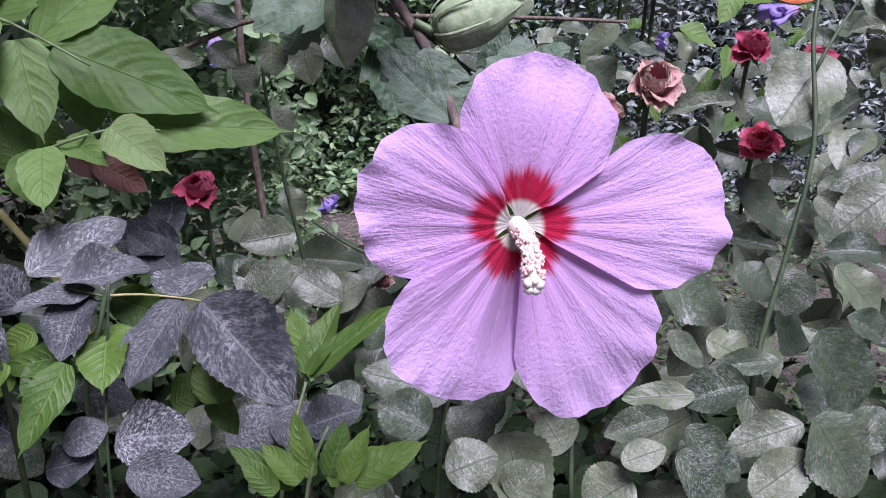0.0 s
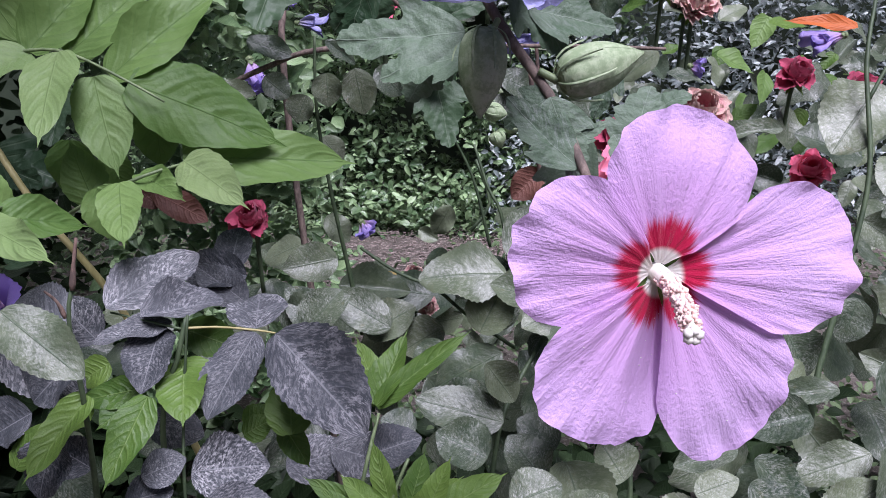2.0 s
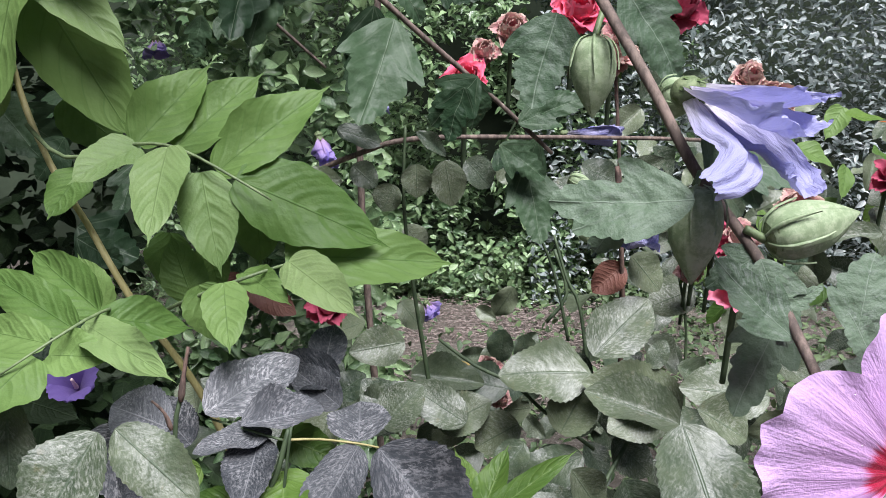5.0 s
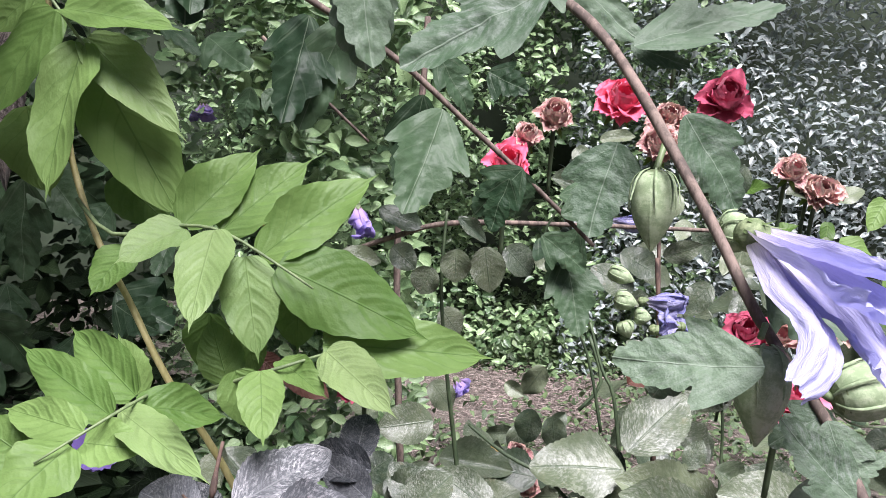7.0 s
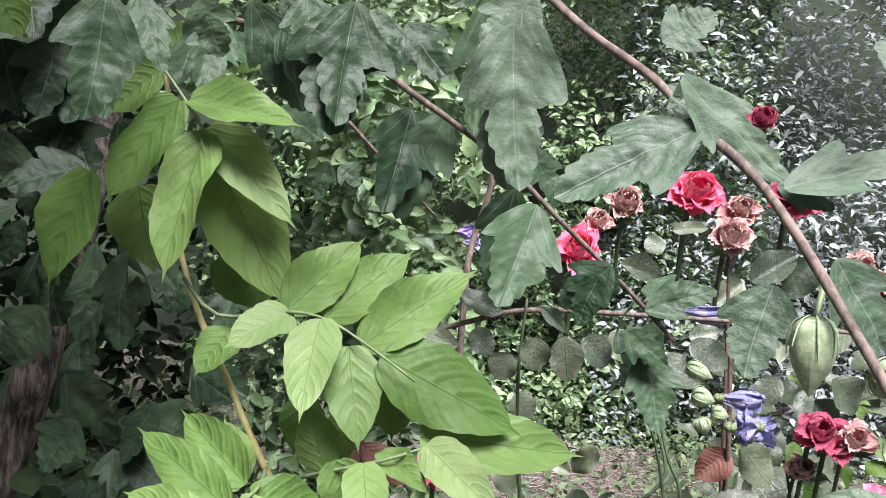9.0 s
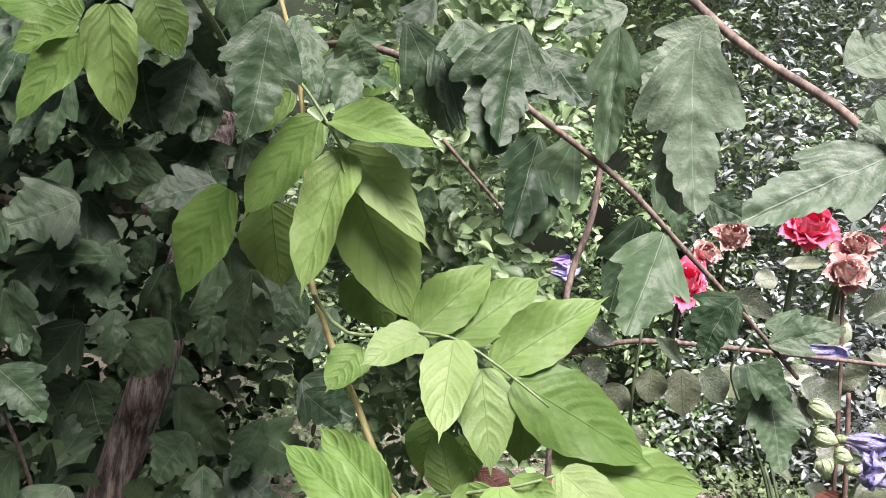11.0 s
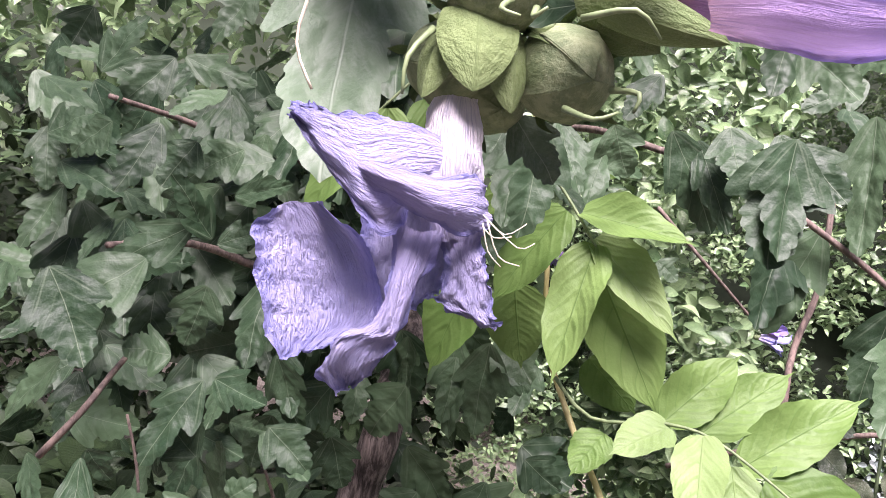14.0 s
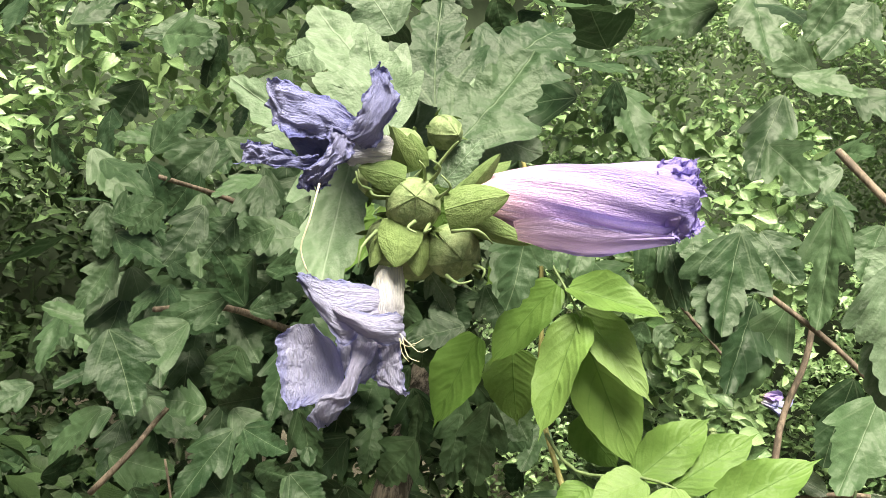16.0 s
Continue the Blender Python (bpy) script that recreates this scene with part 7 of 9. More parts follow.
leaf(shrub, "lobed", HIBISCUS, (-0.0919, 0.6485, 1.0463), (-0.1260, 0.6486, 1.0089), 0.0467, (0.08, -0.88, 0.47))
leaf(shrub, "lobed", HIBISCUS, (-0.0611, 0.7064, 1.0257), (-0.0121, 0.6910, 1.0324), 0.0365, (-0.09, -0.70, 0.70))
leaf(shrub, "lobed", HIBISCUS, (-0.0747, 0.7183, 0.9884), (-0.0470, 0.6895, 0.9720), 0.0373, (0.01, -0.71, 0.70))
leaf(shrub, "lobed", HIBISCUS, (-0.0406, 0.7417, 0.9970), (-0.0644, 0.7336, 0.9390), 0.0442, (0.01, -0.76, 0.65))
hibiscus_bud(shrub, (-0.0136, 0.7295, 0.9651), (0.0084, 0.7302, 0.9570), 0.0071)
hibiscus_bud(shrub, (-0.0071, 0.7269, 0.9419), (0.0122, 0.7280, 0.9384), 0.0081)
hibiscus_bud(shrub, (0.0014, 0.7252, 0.9235), (0.0072, 0.7238, 0.9097), 0.0071)
hibiscus_bud(shrub, (0.0105, 0.7266, 0.9288), (0.0249, 0.7276, 0.9274), 0.0067)
hibiscus_bud(shrub, (-0.5450, 0.3811, 0.9119), (-0.5387, 0.3830, 0.9026), 0.0058)

# ---- flowering hibiscus branch in front ----
branch = thing("hibiscus_branch", (0.0013, 0.2795, 0.9853), "flowering hibiscus branch with buds and dusty lobed leaves", "branch")
tube("stem", [(-0.2057, 0.4623, 1.2375), (-0.1463, 0.4241, 1.1767), (-0.1050, 0.3910, 1.1436), (-0.0895, 0.3712, 1.1241), (-0.0649, 0.3367, 1.0971), (-0.0359, 0.2909, 1.0426), (-0.0211, 0.2746, 1.0127), (-0.0051, 0.2597, 0.9892), (0.0032, 0.2463, 0.9702), (0.0073, 0.2321, 0.9569)], 0.0025, 0.0015, TWIG_BROWN, branch, knots=0.06)
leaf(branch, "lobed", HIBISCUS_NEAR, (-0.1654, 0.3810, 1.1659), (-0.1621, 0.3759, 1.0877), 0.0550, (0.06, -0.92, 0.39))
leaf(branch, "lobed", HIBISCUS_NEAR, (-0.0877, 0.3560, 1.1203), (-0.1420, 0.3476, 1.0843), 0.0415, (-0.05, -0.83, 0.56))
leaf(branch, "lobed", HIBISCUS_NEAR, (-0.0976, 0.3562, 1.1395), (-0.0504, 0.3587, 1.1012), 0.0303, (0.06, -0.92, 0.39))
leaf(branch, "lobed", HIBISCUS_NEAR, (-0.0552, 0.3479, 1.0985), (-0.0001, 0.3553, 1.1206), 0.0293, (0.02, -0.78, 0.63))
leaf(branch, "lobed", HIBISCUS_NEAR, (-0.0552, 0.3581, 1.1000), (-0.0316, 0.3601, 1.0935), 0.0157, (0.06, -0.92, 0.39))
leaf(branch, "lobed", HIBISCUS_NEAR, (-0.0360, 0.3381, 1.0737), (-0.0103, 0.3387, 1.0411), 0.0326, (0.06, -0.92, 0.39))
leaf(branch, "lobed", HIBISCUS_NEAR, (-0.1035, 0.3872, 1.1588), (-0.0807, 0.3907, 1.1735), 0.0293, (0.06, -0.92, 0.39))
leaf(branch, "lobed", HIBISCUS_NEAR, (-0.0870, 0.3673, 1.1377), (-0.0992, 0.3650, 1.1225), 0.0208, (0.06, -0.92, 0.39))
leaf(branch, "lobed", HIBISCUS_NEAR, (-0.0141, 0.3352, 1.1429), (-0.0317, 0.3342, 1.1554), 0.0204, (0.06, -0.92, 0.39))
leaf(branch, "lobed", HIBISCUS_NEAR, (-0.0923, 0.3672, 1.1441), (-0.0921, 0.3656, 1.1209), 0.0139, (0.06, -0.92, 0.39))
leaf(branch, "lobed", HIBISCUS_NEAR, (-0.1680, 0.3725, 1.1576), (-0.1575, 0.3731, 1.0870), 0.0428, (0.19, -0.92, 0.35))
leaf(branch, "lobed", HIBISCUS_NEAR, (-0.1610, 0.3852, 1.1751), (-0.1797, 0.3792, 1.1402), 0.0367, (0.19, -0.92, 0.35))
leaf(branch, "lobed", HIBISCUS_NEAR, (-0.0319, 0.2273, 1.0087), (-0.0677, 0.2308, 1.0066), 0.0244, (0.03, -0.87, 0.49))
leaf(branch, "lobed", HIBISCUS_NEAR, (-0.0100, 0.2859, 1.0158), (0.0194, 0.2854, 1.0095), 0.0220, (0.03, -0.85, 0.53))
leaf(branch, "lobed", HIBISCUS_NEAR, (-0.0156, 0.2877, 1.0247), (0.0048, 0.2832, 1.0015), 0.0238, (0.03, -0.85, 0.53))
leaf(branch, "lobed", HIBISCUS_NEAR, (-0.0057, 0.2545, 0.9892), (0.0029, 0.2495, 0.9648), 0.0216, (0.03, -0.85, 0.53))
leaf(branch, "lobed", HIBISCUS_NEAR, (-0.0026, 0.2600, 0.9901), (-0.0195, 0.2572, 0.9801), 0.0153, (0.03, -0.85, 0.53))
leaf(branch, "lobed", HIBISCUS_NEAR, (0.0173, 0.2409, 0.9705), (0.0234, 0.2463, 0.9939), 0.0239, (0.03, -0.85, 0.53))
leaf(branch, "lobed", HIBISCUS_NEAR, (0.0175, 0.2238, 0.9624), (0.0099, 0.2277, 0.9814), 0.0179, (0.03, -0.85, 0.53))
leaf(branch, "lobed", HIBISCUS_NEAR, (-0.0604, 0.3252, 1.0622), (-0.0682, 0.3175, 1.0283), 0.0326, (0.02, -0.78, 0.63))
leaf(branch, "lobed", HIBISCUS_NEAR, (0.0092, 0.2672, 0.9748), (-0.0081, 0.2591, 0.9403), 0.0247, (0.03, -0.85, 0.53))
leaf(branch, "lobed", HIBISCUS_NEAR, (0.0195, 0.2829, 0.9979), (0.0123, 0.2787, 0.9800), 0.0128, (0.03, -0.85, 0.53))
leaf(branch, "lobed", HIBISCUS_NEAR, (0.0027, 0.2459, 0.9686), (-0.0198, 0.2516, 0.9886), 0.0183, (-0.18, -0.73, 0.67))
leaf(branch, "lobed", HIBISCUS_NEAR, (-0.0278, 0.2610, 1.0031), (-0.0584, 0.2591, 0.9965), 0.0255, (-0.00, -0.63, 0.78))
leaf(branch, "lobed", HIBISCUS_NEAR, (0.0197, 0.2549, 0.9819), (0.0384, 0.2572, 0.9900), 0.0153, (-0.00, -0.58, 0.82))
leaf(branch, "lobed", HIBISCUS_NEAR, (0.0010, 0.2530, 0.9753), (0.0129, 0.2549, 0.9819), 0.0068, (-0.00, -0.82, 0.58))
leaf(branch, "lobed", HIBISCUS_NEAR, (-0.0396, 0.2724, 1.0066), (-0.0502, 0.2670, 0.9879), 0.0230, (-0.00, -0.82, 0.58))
hibiscus_bud(branch, (-0.0260, 0.2482, 1.0097), (-0.0275, 0.2425, 0.9841), 0.0070)
hibiscus_bud(branch, (-0.0026, 0.2608, 0.9937), (0.0240, 0.2634, 1.0020), 0.0080)
hibiscus_bud(branch, (-0.0483, 0.3132, 1.0534), (-0.0480, 0.3100, 1.0262), 0.0074)
hibiscus_bud(branch, (-0.0236, 0.3227, 1.0335), (-0.0088, 0.3239, 1.0335), 0.0069)
tube("bud_stalk", [(-0.0211, 0.2663, 1.0123), (-0.0230, 0.2634, 1.0086)], 0.0010, 0.0010, STALK, branch, knots=0.05)
tube("bud_stalk", [(-0.0086, 0.2612, 0.9967), (-0.0026, 0.2608, 0.9937)], 0.0012, 0.0014, STALK, branch, knots=0.05)
tube("bud_stalk", [(-0.0448, 0.3198, 1.0633), (-0.0483, 0.3132, 1.0534)], 0.0012, 0.0011, STALK, branch, knots=0.05)
FLOWER = ((0.0203, 0.2096, 0.9462), (0.0207, 0.1784, 0.9394))

# ---- roses and stray blooms ----
rose((-0.1078, 0.9031, 1.0456), 0.0263, ROSE_PETAL, (0.05, -0.86, 0.51), "crimson rose in full bloom on its cane", 1.0)
rose((0.0049, 0.9104, 1.1199), 0.0272, ROSE_PETAL, (0.05, -0.86, 0.51), "crimson rose in full bloom on its cane", 1.0)
rose((-0.0894, 0.9275, 1.0774), 0.0183, DRY_PETAL, (0.05, -0.86, 0.51), "withered brown-red rose head", 1.0)
rose((-0.0599, 0.9525, 1.1010), 0.0225, DRY_PETAL, (0.05, -0.86, 0.51), "withered brown-red rose head", 1.0)
rose((0.0450, 0.9015, 1.0757), 0.0234, DRY_PETAL, (0.05, -0.86, 0.51), "withered brown-red rose head", 1.0)
rose((0.0570, 0.9251, 1.1064), 0.0191, DRY_PETAL, (0.05, -0.86, 0.51), "withered brown-red rose head", 1.0)
rose((0.1185, 0.9536, 1.1314), 0.0281, MAROON_PETAL, (0.05, -0.86, 0.51), "faded maroon rose drying on its stem", 1.0)
rose((0.0451, 0.8288, 1.1904), 0.0159, MAROON_PETAL, (0.05, -0.86, 0.51), "faded maroon rose drying on its stem", 1.0)
rose((0.2129, 1.0092, 1.0585), 0.0219, DRY_PETAL, (0.05, -0.86, 0.51), "withered brown-red rose head", 1.0)
rose((0.1178, 0.7872, 0.9131), 0.0204, MAROON_PETAL, (0.05, -0.86, 0.51), "faded maroon rose drying on its stem", 1.0)
rose((0.1489, 0.7903, 0.9086), 0.0173, DRY_PETAL, (0.05, -0.86, 0.51), "withered brown-red rose head", 1.0)
rose((0.1158, 0.8143, 0.8707), 0.0159, DRY_PETAL, (0.05, -0.86, 0.51), "withered brown-red rose head", 1.0)
rose((0.0787, 0.5292, 0.9235), 0.0197, PINK_PETAL, (0.04, -0.83, 0.56), "bright pink rose half open", 1.0)
rose((0.2982, 0.8199, 0.9660), 0.0185, MAROON_PETAL, (0.01, -0.75, 0.66), "faded maroon rose drying on its stem", 1.0)
rose((0.2653, 0.6968, 0.8937), 0.0171, ROSE_PETAL, (0.01, -0.75, 0.66), "small crimson rose among dusty leaves", 1.0)
rose((0.3648, 0.8366, 0.9485), 0.0201, MAROON_PETAL, (0.01, -0.75, 0.66), "faded maroon rose drying on its stem", 1.0)
rose((0.1890, 0.7618, 0.9358), 0.0255, DRY_PETAL, (-0.00, -0.74, 0.68), "withered brown-red rose head", 1.0)
rose((0.1340, 0.7970, 0.9055), 0.0196, MAROON_PETAL, (0.02, -0.76, 0.65), "faded maroon rose drying on its stem", 1.0)
rose((-0.2186, 0.7336, 0.8461), 0.0204, MAROON_PETAL, (0.02, -0.78, 0.63), "faded maroon rose drying on its stem", 1.0)
rose((0.2502, 1.0474, 1.0403), 0.0217, DRY_PETAL, (0.02, -0.78, 0.63), "withered brown-red rose head", 1.0)
rose((-0.0758, 0.8323, 0.7617), 0.0140, DRY_PETAL, (0.02, -0.78, 0.63), "withered brown-red rose head", 1.0)
rose((0.2576, 1.0389, 1.0371), 0.0231, DRY_PETAL, (0.02, -0.76, 0.65), "withered brown-red rose head", 1.0)
rose((-0.0609, 0.8255, 0.7287), 0.0105, DRY_PETAL, (0.02, -0.78, 0.63), "withered brown-red rose head", 1.0)
spent_bloom((0.0175, 0.7487, 0.9378), (0.0637, 0.7528, 0.9398), 0.0098, WILTED, "spent blue-violet hibiscus bloom, crumpled and drooping")
spent_bloom((0.0290, 0.7465, 0.9143), (0.0772, 0.7499, 0.9100), 0.0122, WILTED, "spent blue-violet hibiscus bloom, crumpled and drooping")
spent_bloom((-0.3280, 1.2189, 0.9724), (-0.3071, 1.2073, 0.9168), 0.0163, FURLED, "closed lilac hibiscus bloom hanging among leaves")
spent_bloom((0.0471, 0.7084, 0.9260), (0.0233, 0.7077, 0.9259), 0.0107, WILTED, "spent blue-violet hibiscus bloom, crumpled and drooping")
spent_bloom((-0.2791, 1.3339, 1.0224), (-0.2261, 1.3356, 1.0225), 0.0115, WILTED, "spent blue-violet hibiscus bloom, crumpled and drooping")
spent_bloom((-0.2633, 1.1080, 1.0432), (-0.2325, 1.1117, 1.0486), 0.0082, FURLED, "closed lilac hibiscus bloom hanging among leaves")
spent_bloom((0.3678, 0.8820, 1.0023), (0.3187, 0.8786, 0.9914), 0.0098, FURLED, "spent blue-violet hibiscus bloom, crumpled and drooping")
spent_bloom((-0.6108, 1.3426, 1.1097), (-0.6017, 1.3353, 1.0752), 0.0177, FURLED, "closed lilac hibiscus bloom hanging among leaves")
spent_bloom((-0.1572, 1.0665, 0.7670), (-0.1423, 1.0612, 0.7452), 0.0112, FURLED, "closed lilac hibiscus bloom hanging among leaves")
spent_bloom((-0.6958, 1.4166, 1.2307), (-0.6849, 1.4151, 1.2125), 0.0143, FURLED, "closed lilac hibiscus bloom hanging among leaves")
spent_bloom((-0.0078, 0.8802, 0.9963), (0.0670, 0.8885, 0.9982), 0.0087, WILTED, "spent blue-violet hibiscus bloom, crumpled and drooping")
spent_bloom((0.2509, 1.0310, 0.9660), (0.2746, 1.0311, 0.9627), 0.0102, FURLED, "closed lilac hibiscus bloom hanging among leaves")
open_bloom((-0.4297, 0.6817, 0.7803), (0.20, -0.76, 0.62), 0.0293, "shaded violet hibiscus flower under the vine")
limp = thing("wilted_flower", (-0.0188, 0.2950, 1.0353), "wilted blue-violet hibiscus flower hanging from its branch", "wilted flower")
calyx(limp, (-0.0215, 0.2948, 1.0358), (-0.0031, 0.2953, 1.0278), 0.006, 0.010)
limp_petal(limp, [(-0.0188, 0.2950, 1.0353), (-0.0159, 0.2571, 1.0298), (-0.0172, 0.2211, 1.0263), (-0.0192, 0.1957, 1.0274)], [0.0036, 0.0069, 0.0077, 0.0050], 0.7, (0.06, -0.91, 0.41), 21, WILTED_SOFT, 0.16)
limp_petal(limp, [(-0.0178, 0.2949, 1.0339), (-0.0218, 0.2459, 1.0254), (-0.0281, 0.1993, 1.0215), (-0.0426, 0.1723, 1.0180)], [0.0032, 0.0058, 0.0052, 0.0025], -0.6, (0.07, -0.94, 0.32), 22, WILTED_SOFT, 0.16)
limp_petal(limp, [(-0.0139, 0.3052, 1.0325), (-0.0121, 0.2615, 1.0226), (-0.0138, 0.2200, 1.0162), (-0.0183, 0.1942, 1.0152)], [0.0033, 0.0062, 0.0071, 0.0045], 0.7, (0.07, -0.94, 0.32), 23, WILTED_SOFT, 0.16)
limp_petal(limp, [(-0.0183, 0.2951, 1.0356), (-0.0113, 0.2629, 1.0327), (-0.0096, 0.2326, 1.0321), (-0.0094, 0.2125, 1.0330)], [0.0027, 0.0047, 0.0054, 0.0037], 0.9, (0.03, -0.78, 0.62), 24, WILTED_SOFT, 0.16)

# ---- the bud cluster with spent blooms ----
fluff = []
cluster = thing("bud_cluster", (-0.2798, 0.0620, 1.1215), "cluster of round green hibiscus buds at a branch tip", "flower buds")
round_bud(cluster, (-0.2787, 0.0545, 1.1253), (-0.2727, 0.0440, 1.1271), 0.0058)
round_bud(cluster, (-0.2712, 0.0629, 1.1169), (-0.2627, 0.0538, 1.1141), 0.0059)
round_bud(cluster, (-0.2864, 0.0613, 1.1167), (-0.2796, 0.0515, 1.1128), 0.0053)
round_bud(cluster, (-0.2821, 0.0668, 1.1140), (-0.2747, 0.0573, 1.1092), 0.0049)
round_bud(cluster, (-0.2910, 0.0584, 1.1305), (-0.2856, 0.0479, 1.1266), 0.0046)
round_bud(cluster, (-0.2844, 0.0752, 1.1457), (-0.2708, 0.0684, 1.1432), 0.0041)
round_bud(cluster, (-0.2881, 0.0627, 1.1389), (-0.2823, 0.0521, 1.1407), 0.0044)
tube("stem", [(-0.5840, 0.8117, 1.1968), (-0.5000, 0.5400, 1.2100), (-0.3800, 0.2600, 1.1750), (-0.3100, 0.1200, 1.1420), (-0.2868, 0.0747, 1.1271), (-0.2812, 0.0646, 1.1217)], 0.0030, 0.0018, STALK, cluster, knots=0.05)
closed = furled_bloom(CLUSTER @ Vector((12.4, 0.3, 0.5)), CLUSTER @ Vector((57.5, 0.1, 3.0)), 0.0088, CLUSTER.to_3x3() @ Vector((0, 0, 1)))
wilt = thing("wilted_flower", CLUSTER @ Vector((-5.3, -13.1, -3.0)), "wilted violet-blue hibiscus flower drooping from its calyx", "wilted flower")
shrivel = thing("wilted_flower", CLUSTER @ Vector((-3.9, 11.5, -1.0)), "shrivelled dark blue hibiscus flower beside green buds", "wilted flower")
sheet(wilt, [((-8.0, -13.1, -3.0), (-2.3, -13.4, -3.0), 4.0), ((-9.4, -17.9, -1.0), (-2.0, -19.1, -1.0), 5.0), ((-10.4, -22.6, 1.0), (-2.4, -24.5, 0.0), 5.0), ((-9.1, -29.1, 2.0), (-3.8, -30.1, 1.0), 4.0)], WILTED, 31, crinkle=0.10, reach=(0.00, 0.30), roll=0.00)
sheet(wilt, [((-4.8, -20.0, 1.0), (-5.8, -23.9, 3.0), 1.0), ((-10.6, -17.2, 5.0), (-9.5, -25.4, 7.0), 2.0), ((-16.2, -15.9, 7.0), (-13.4, -29.5, 9.0), 2.5), ((-20.5, -14.9, 8.0), (-18.0, -24.1, 9.0), 1.5), ((-23.1, -14.5, 7.0), (-22.4, -16.4, 7.0), 0.5)], WILTED, 32, crinkle=0.22, reach=(0.30, 1.00), roll=0.12)
sheet(wilt, [((-16.8, -20.1, 9.0), (-17.0, -21.5, 9.0), 0.5), ((-12.4, -21.7, 10.0), (-13.4, -24.4, 11.0), 2.2), ((-7.4, -22.7, 9.0), (-8.3, -28.0, 11.0), 3.2), ((-3.5, -22.0, 6.0), (-4.6, -29.5, 8.0), 3.0), ((-1.7, -24.0, 2.0), (-1.7, -28.6, 4.0), 1.0)], WILTED, 33, crinkle=0.14, reach=(0.25, 0.80), roll=0.20)
sheet(wilt, [((-25.9, -25.5, 6.0), (-20.7, -25.2, 2.0), -1.0), ((-27.3, -28.4, 8.0), (-15.3, -31.0, 3.0), -4.0), ((-27.1, -33.6, 8.5), (-13.8, -35.6, 4.0), -5.0), ((-26.3, -39.4, 8.0), (-14.5, -39.5, 5.0), -4.0), ((-25.3, -42.7, 7.0), (-20.0, -41.4, 5.0), -1.0)], WILTED, 34, crinkle=0.16, reach=(0.55, 1.00), roll=0.25)
sheet(wilt, [((-12.7, -27.7, 5.0), (-7.1, -28.9, 5.0), 2.5), ((-13.6, -33.7, 8.0), (-9.6, -33.9, 8.0), 2.5), ((-14.7, -37.9, 10.0), (-11.8, -39.5, 9.0), 2.0), ((-18.9, -39.7, 10.0), (-12.9, -40.7, 10.0), 1.5), ((-21.1, -43.6, 9.0), (-14.7, -43.5, 9.0), 1.2), ((-19.2, -46.2, 8.0), (-17.1, -46.1, 8.0), 0.3)], WILTED, 35, crinkle=0.20, reach=(0.30, 1.00), roll=0.10)
sheet(wilt, [((-7.0, -28.0, 3.0), (-2.1, -28.9, 2.0), 2.0), ((-7.1, -31.7, 5.0), (-2.9, -31.5, 4.0), 1.5), ((-7.8, -35.1, 6.0), (-2.1, -34.3, 5.0), 1.5), ((-7.3, -37.4, 6.0), (-1.0, -38.1, 5.0), 1.0), ((-3.3, -39.0, 5.0), (-1.1, -39.8, 5.0), 0.3)], WILTED, 36, crinkle=0.24, reach=(0.30, 0.90), roll=0.15)
sheet(wilt, [((-15.9, -26.3, -0.0), (-4.5, -27.0, -1.0), -1.0), ((-16.1, -33.5, 1.0), (-5.1, -33.6, 0.0), -2.0), ((-13.3, -39.3, 2.0), (-8.3, -36.7, 2.0), -1.0)], WILTED, 37, crinkle=0.20, reach=(0.50, 1.00), roll=0.00)
sheet(shrivel, [((-3.7, 15.4, -1.0), (-4.3, 7.9, 0.0), 2.5), ((-7.9, 14.1, 2.0), (-9.6, 8.0, 3.0), 3.0), ((-11.9, 12.8, 4.0), (-13.9, 7.8, 5.0), 2.5), ((-15.8, 11.5, 5.0), (-16.6, 7.7, 6.0), 1.0)], SHRIVELLED, 41, crinkle=0.20, reach=(0.00, 0.34), roll=0.00)
sheet(shrivel, [((-30.3, 25.5, 3.0), (-30.3, 20.1, 4.0), 1.0), ((-27.1, 25.3, 5.0), (-27.0, 14.0, 7.0), 2.5), ((-21.2, 23.7, 5.0), (-21.3, 13.0, 8.0), 3.0), ((-16.4, 20.9, 4.0), (-16.2, 12.6, 7.0), 2.5), ((-10.7, 17.6, 2.0), (-10.7, 11.6, 4.0), 1.5)], SHRIVELLED, 42, crinkle=0.36, reach=(0.30, 1.00), roll=0.20)
sheet(shrivel, [((-34.7, 12.2, 7.0), (-34.5, 6.7, 8.0), 0.6), ((-32.0, 12.6, 8.0), (-31.5, 6.5, 9.0), 1.5), ((-29.4, 11.8, 8.0), (-28.8, 6.9, 9.0), 1.5), ((-24.8, 10.0, 8.0), (-24.8, 6.7, 8.0), 1.2), ((-18.9, 9.5, 8.0), (-18.4, 6.3, 8.0), 1.0)], SHRIVELLED, 43, crinkle=0.32, reach=(0.40, 1.00), roll=0.30)
sheet(shrivel, [((-17.0, 14.1, 8.0), (-11.9, 12.6, 7.0), 2.0), ((-18.0, 10.1, 9.0), (-13.0, 8.8, 8.0), 2.0), ((-21.0, 6.9, 9.0), (-15.2, 5.9, 9.0), 1.6), ((-23.3, 4.4, 8.0), (-17.0, 3.7, 8.0), 1.2), ((-21.3, 2.7, 8.0), (-19.3, 2.7, 8.0), 0.4)], SHRIVELLED, 44, crinkle=0.34, reach=(0.30, 1.00), roll=0.25)
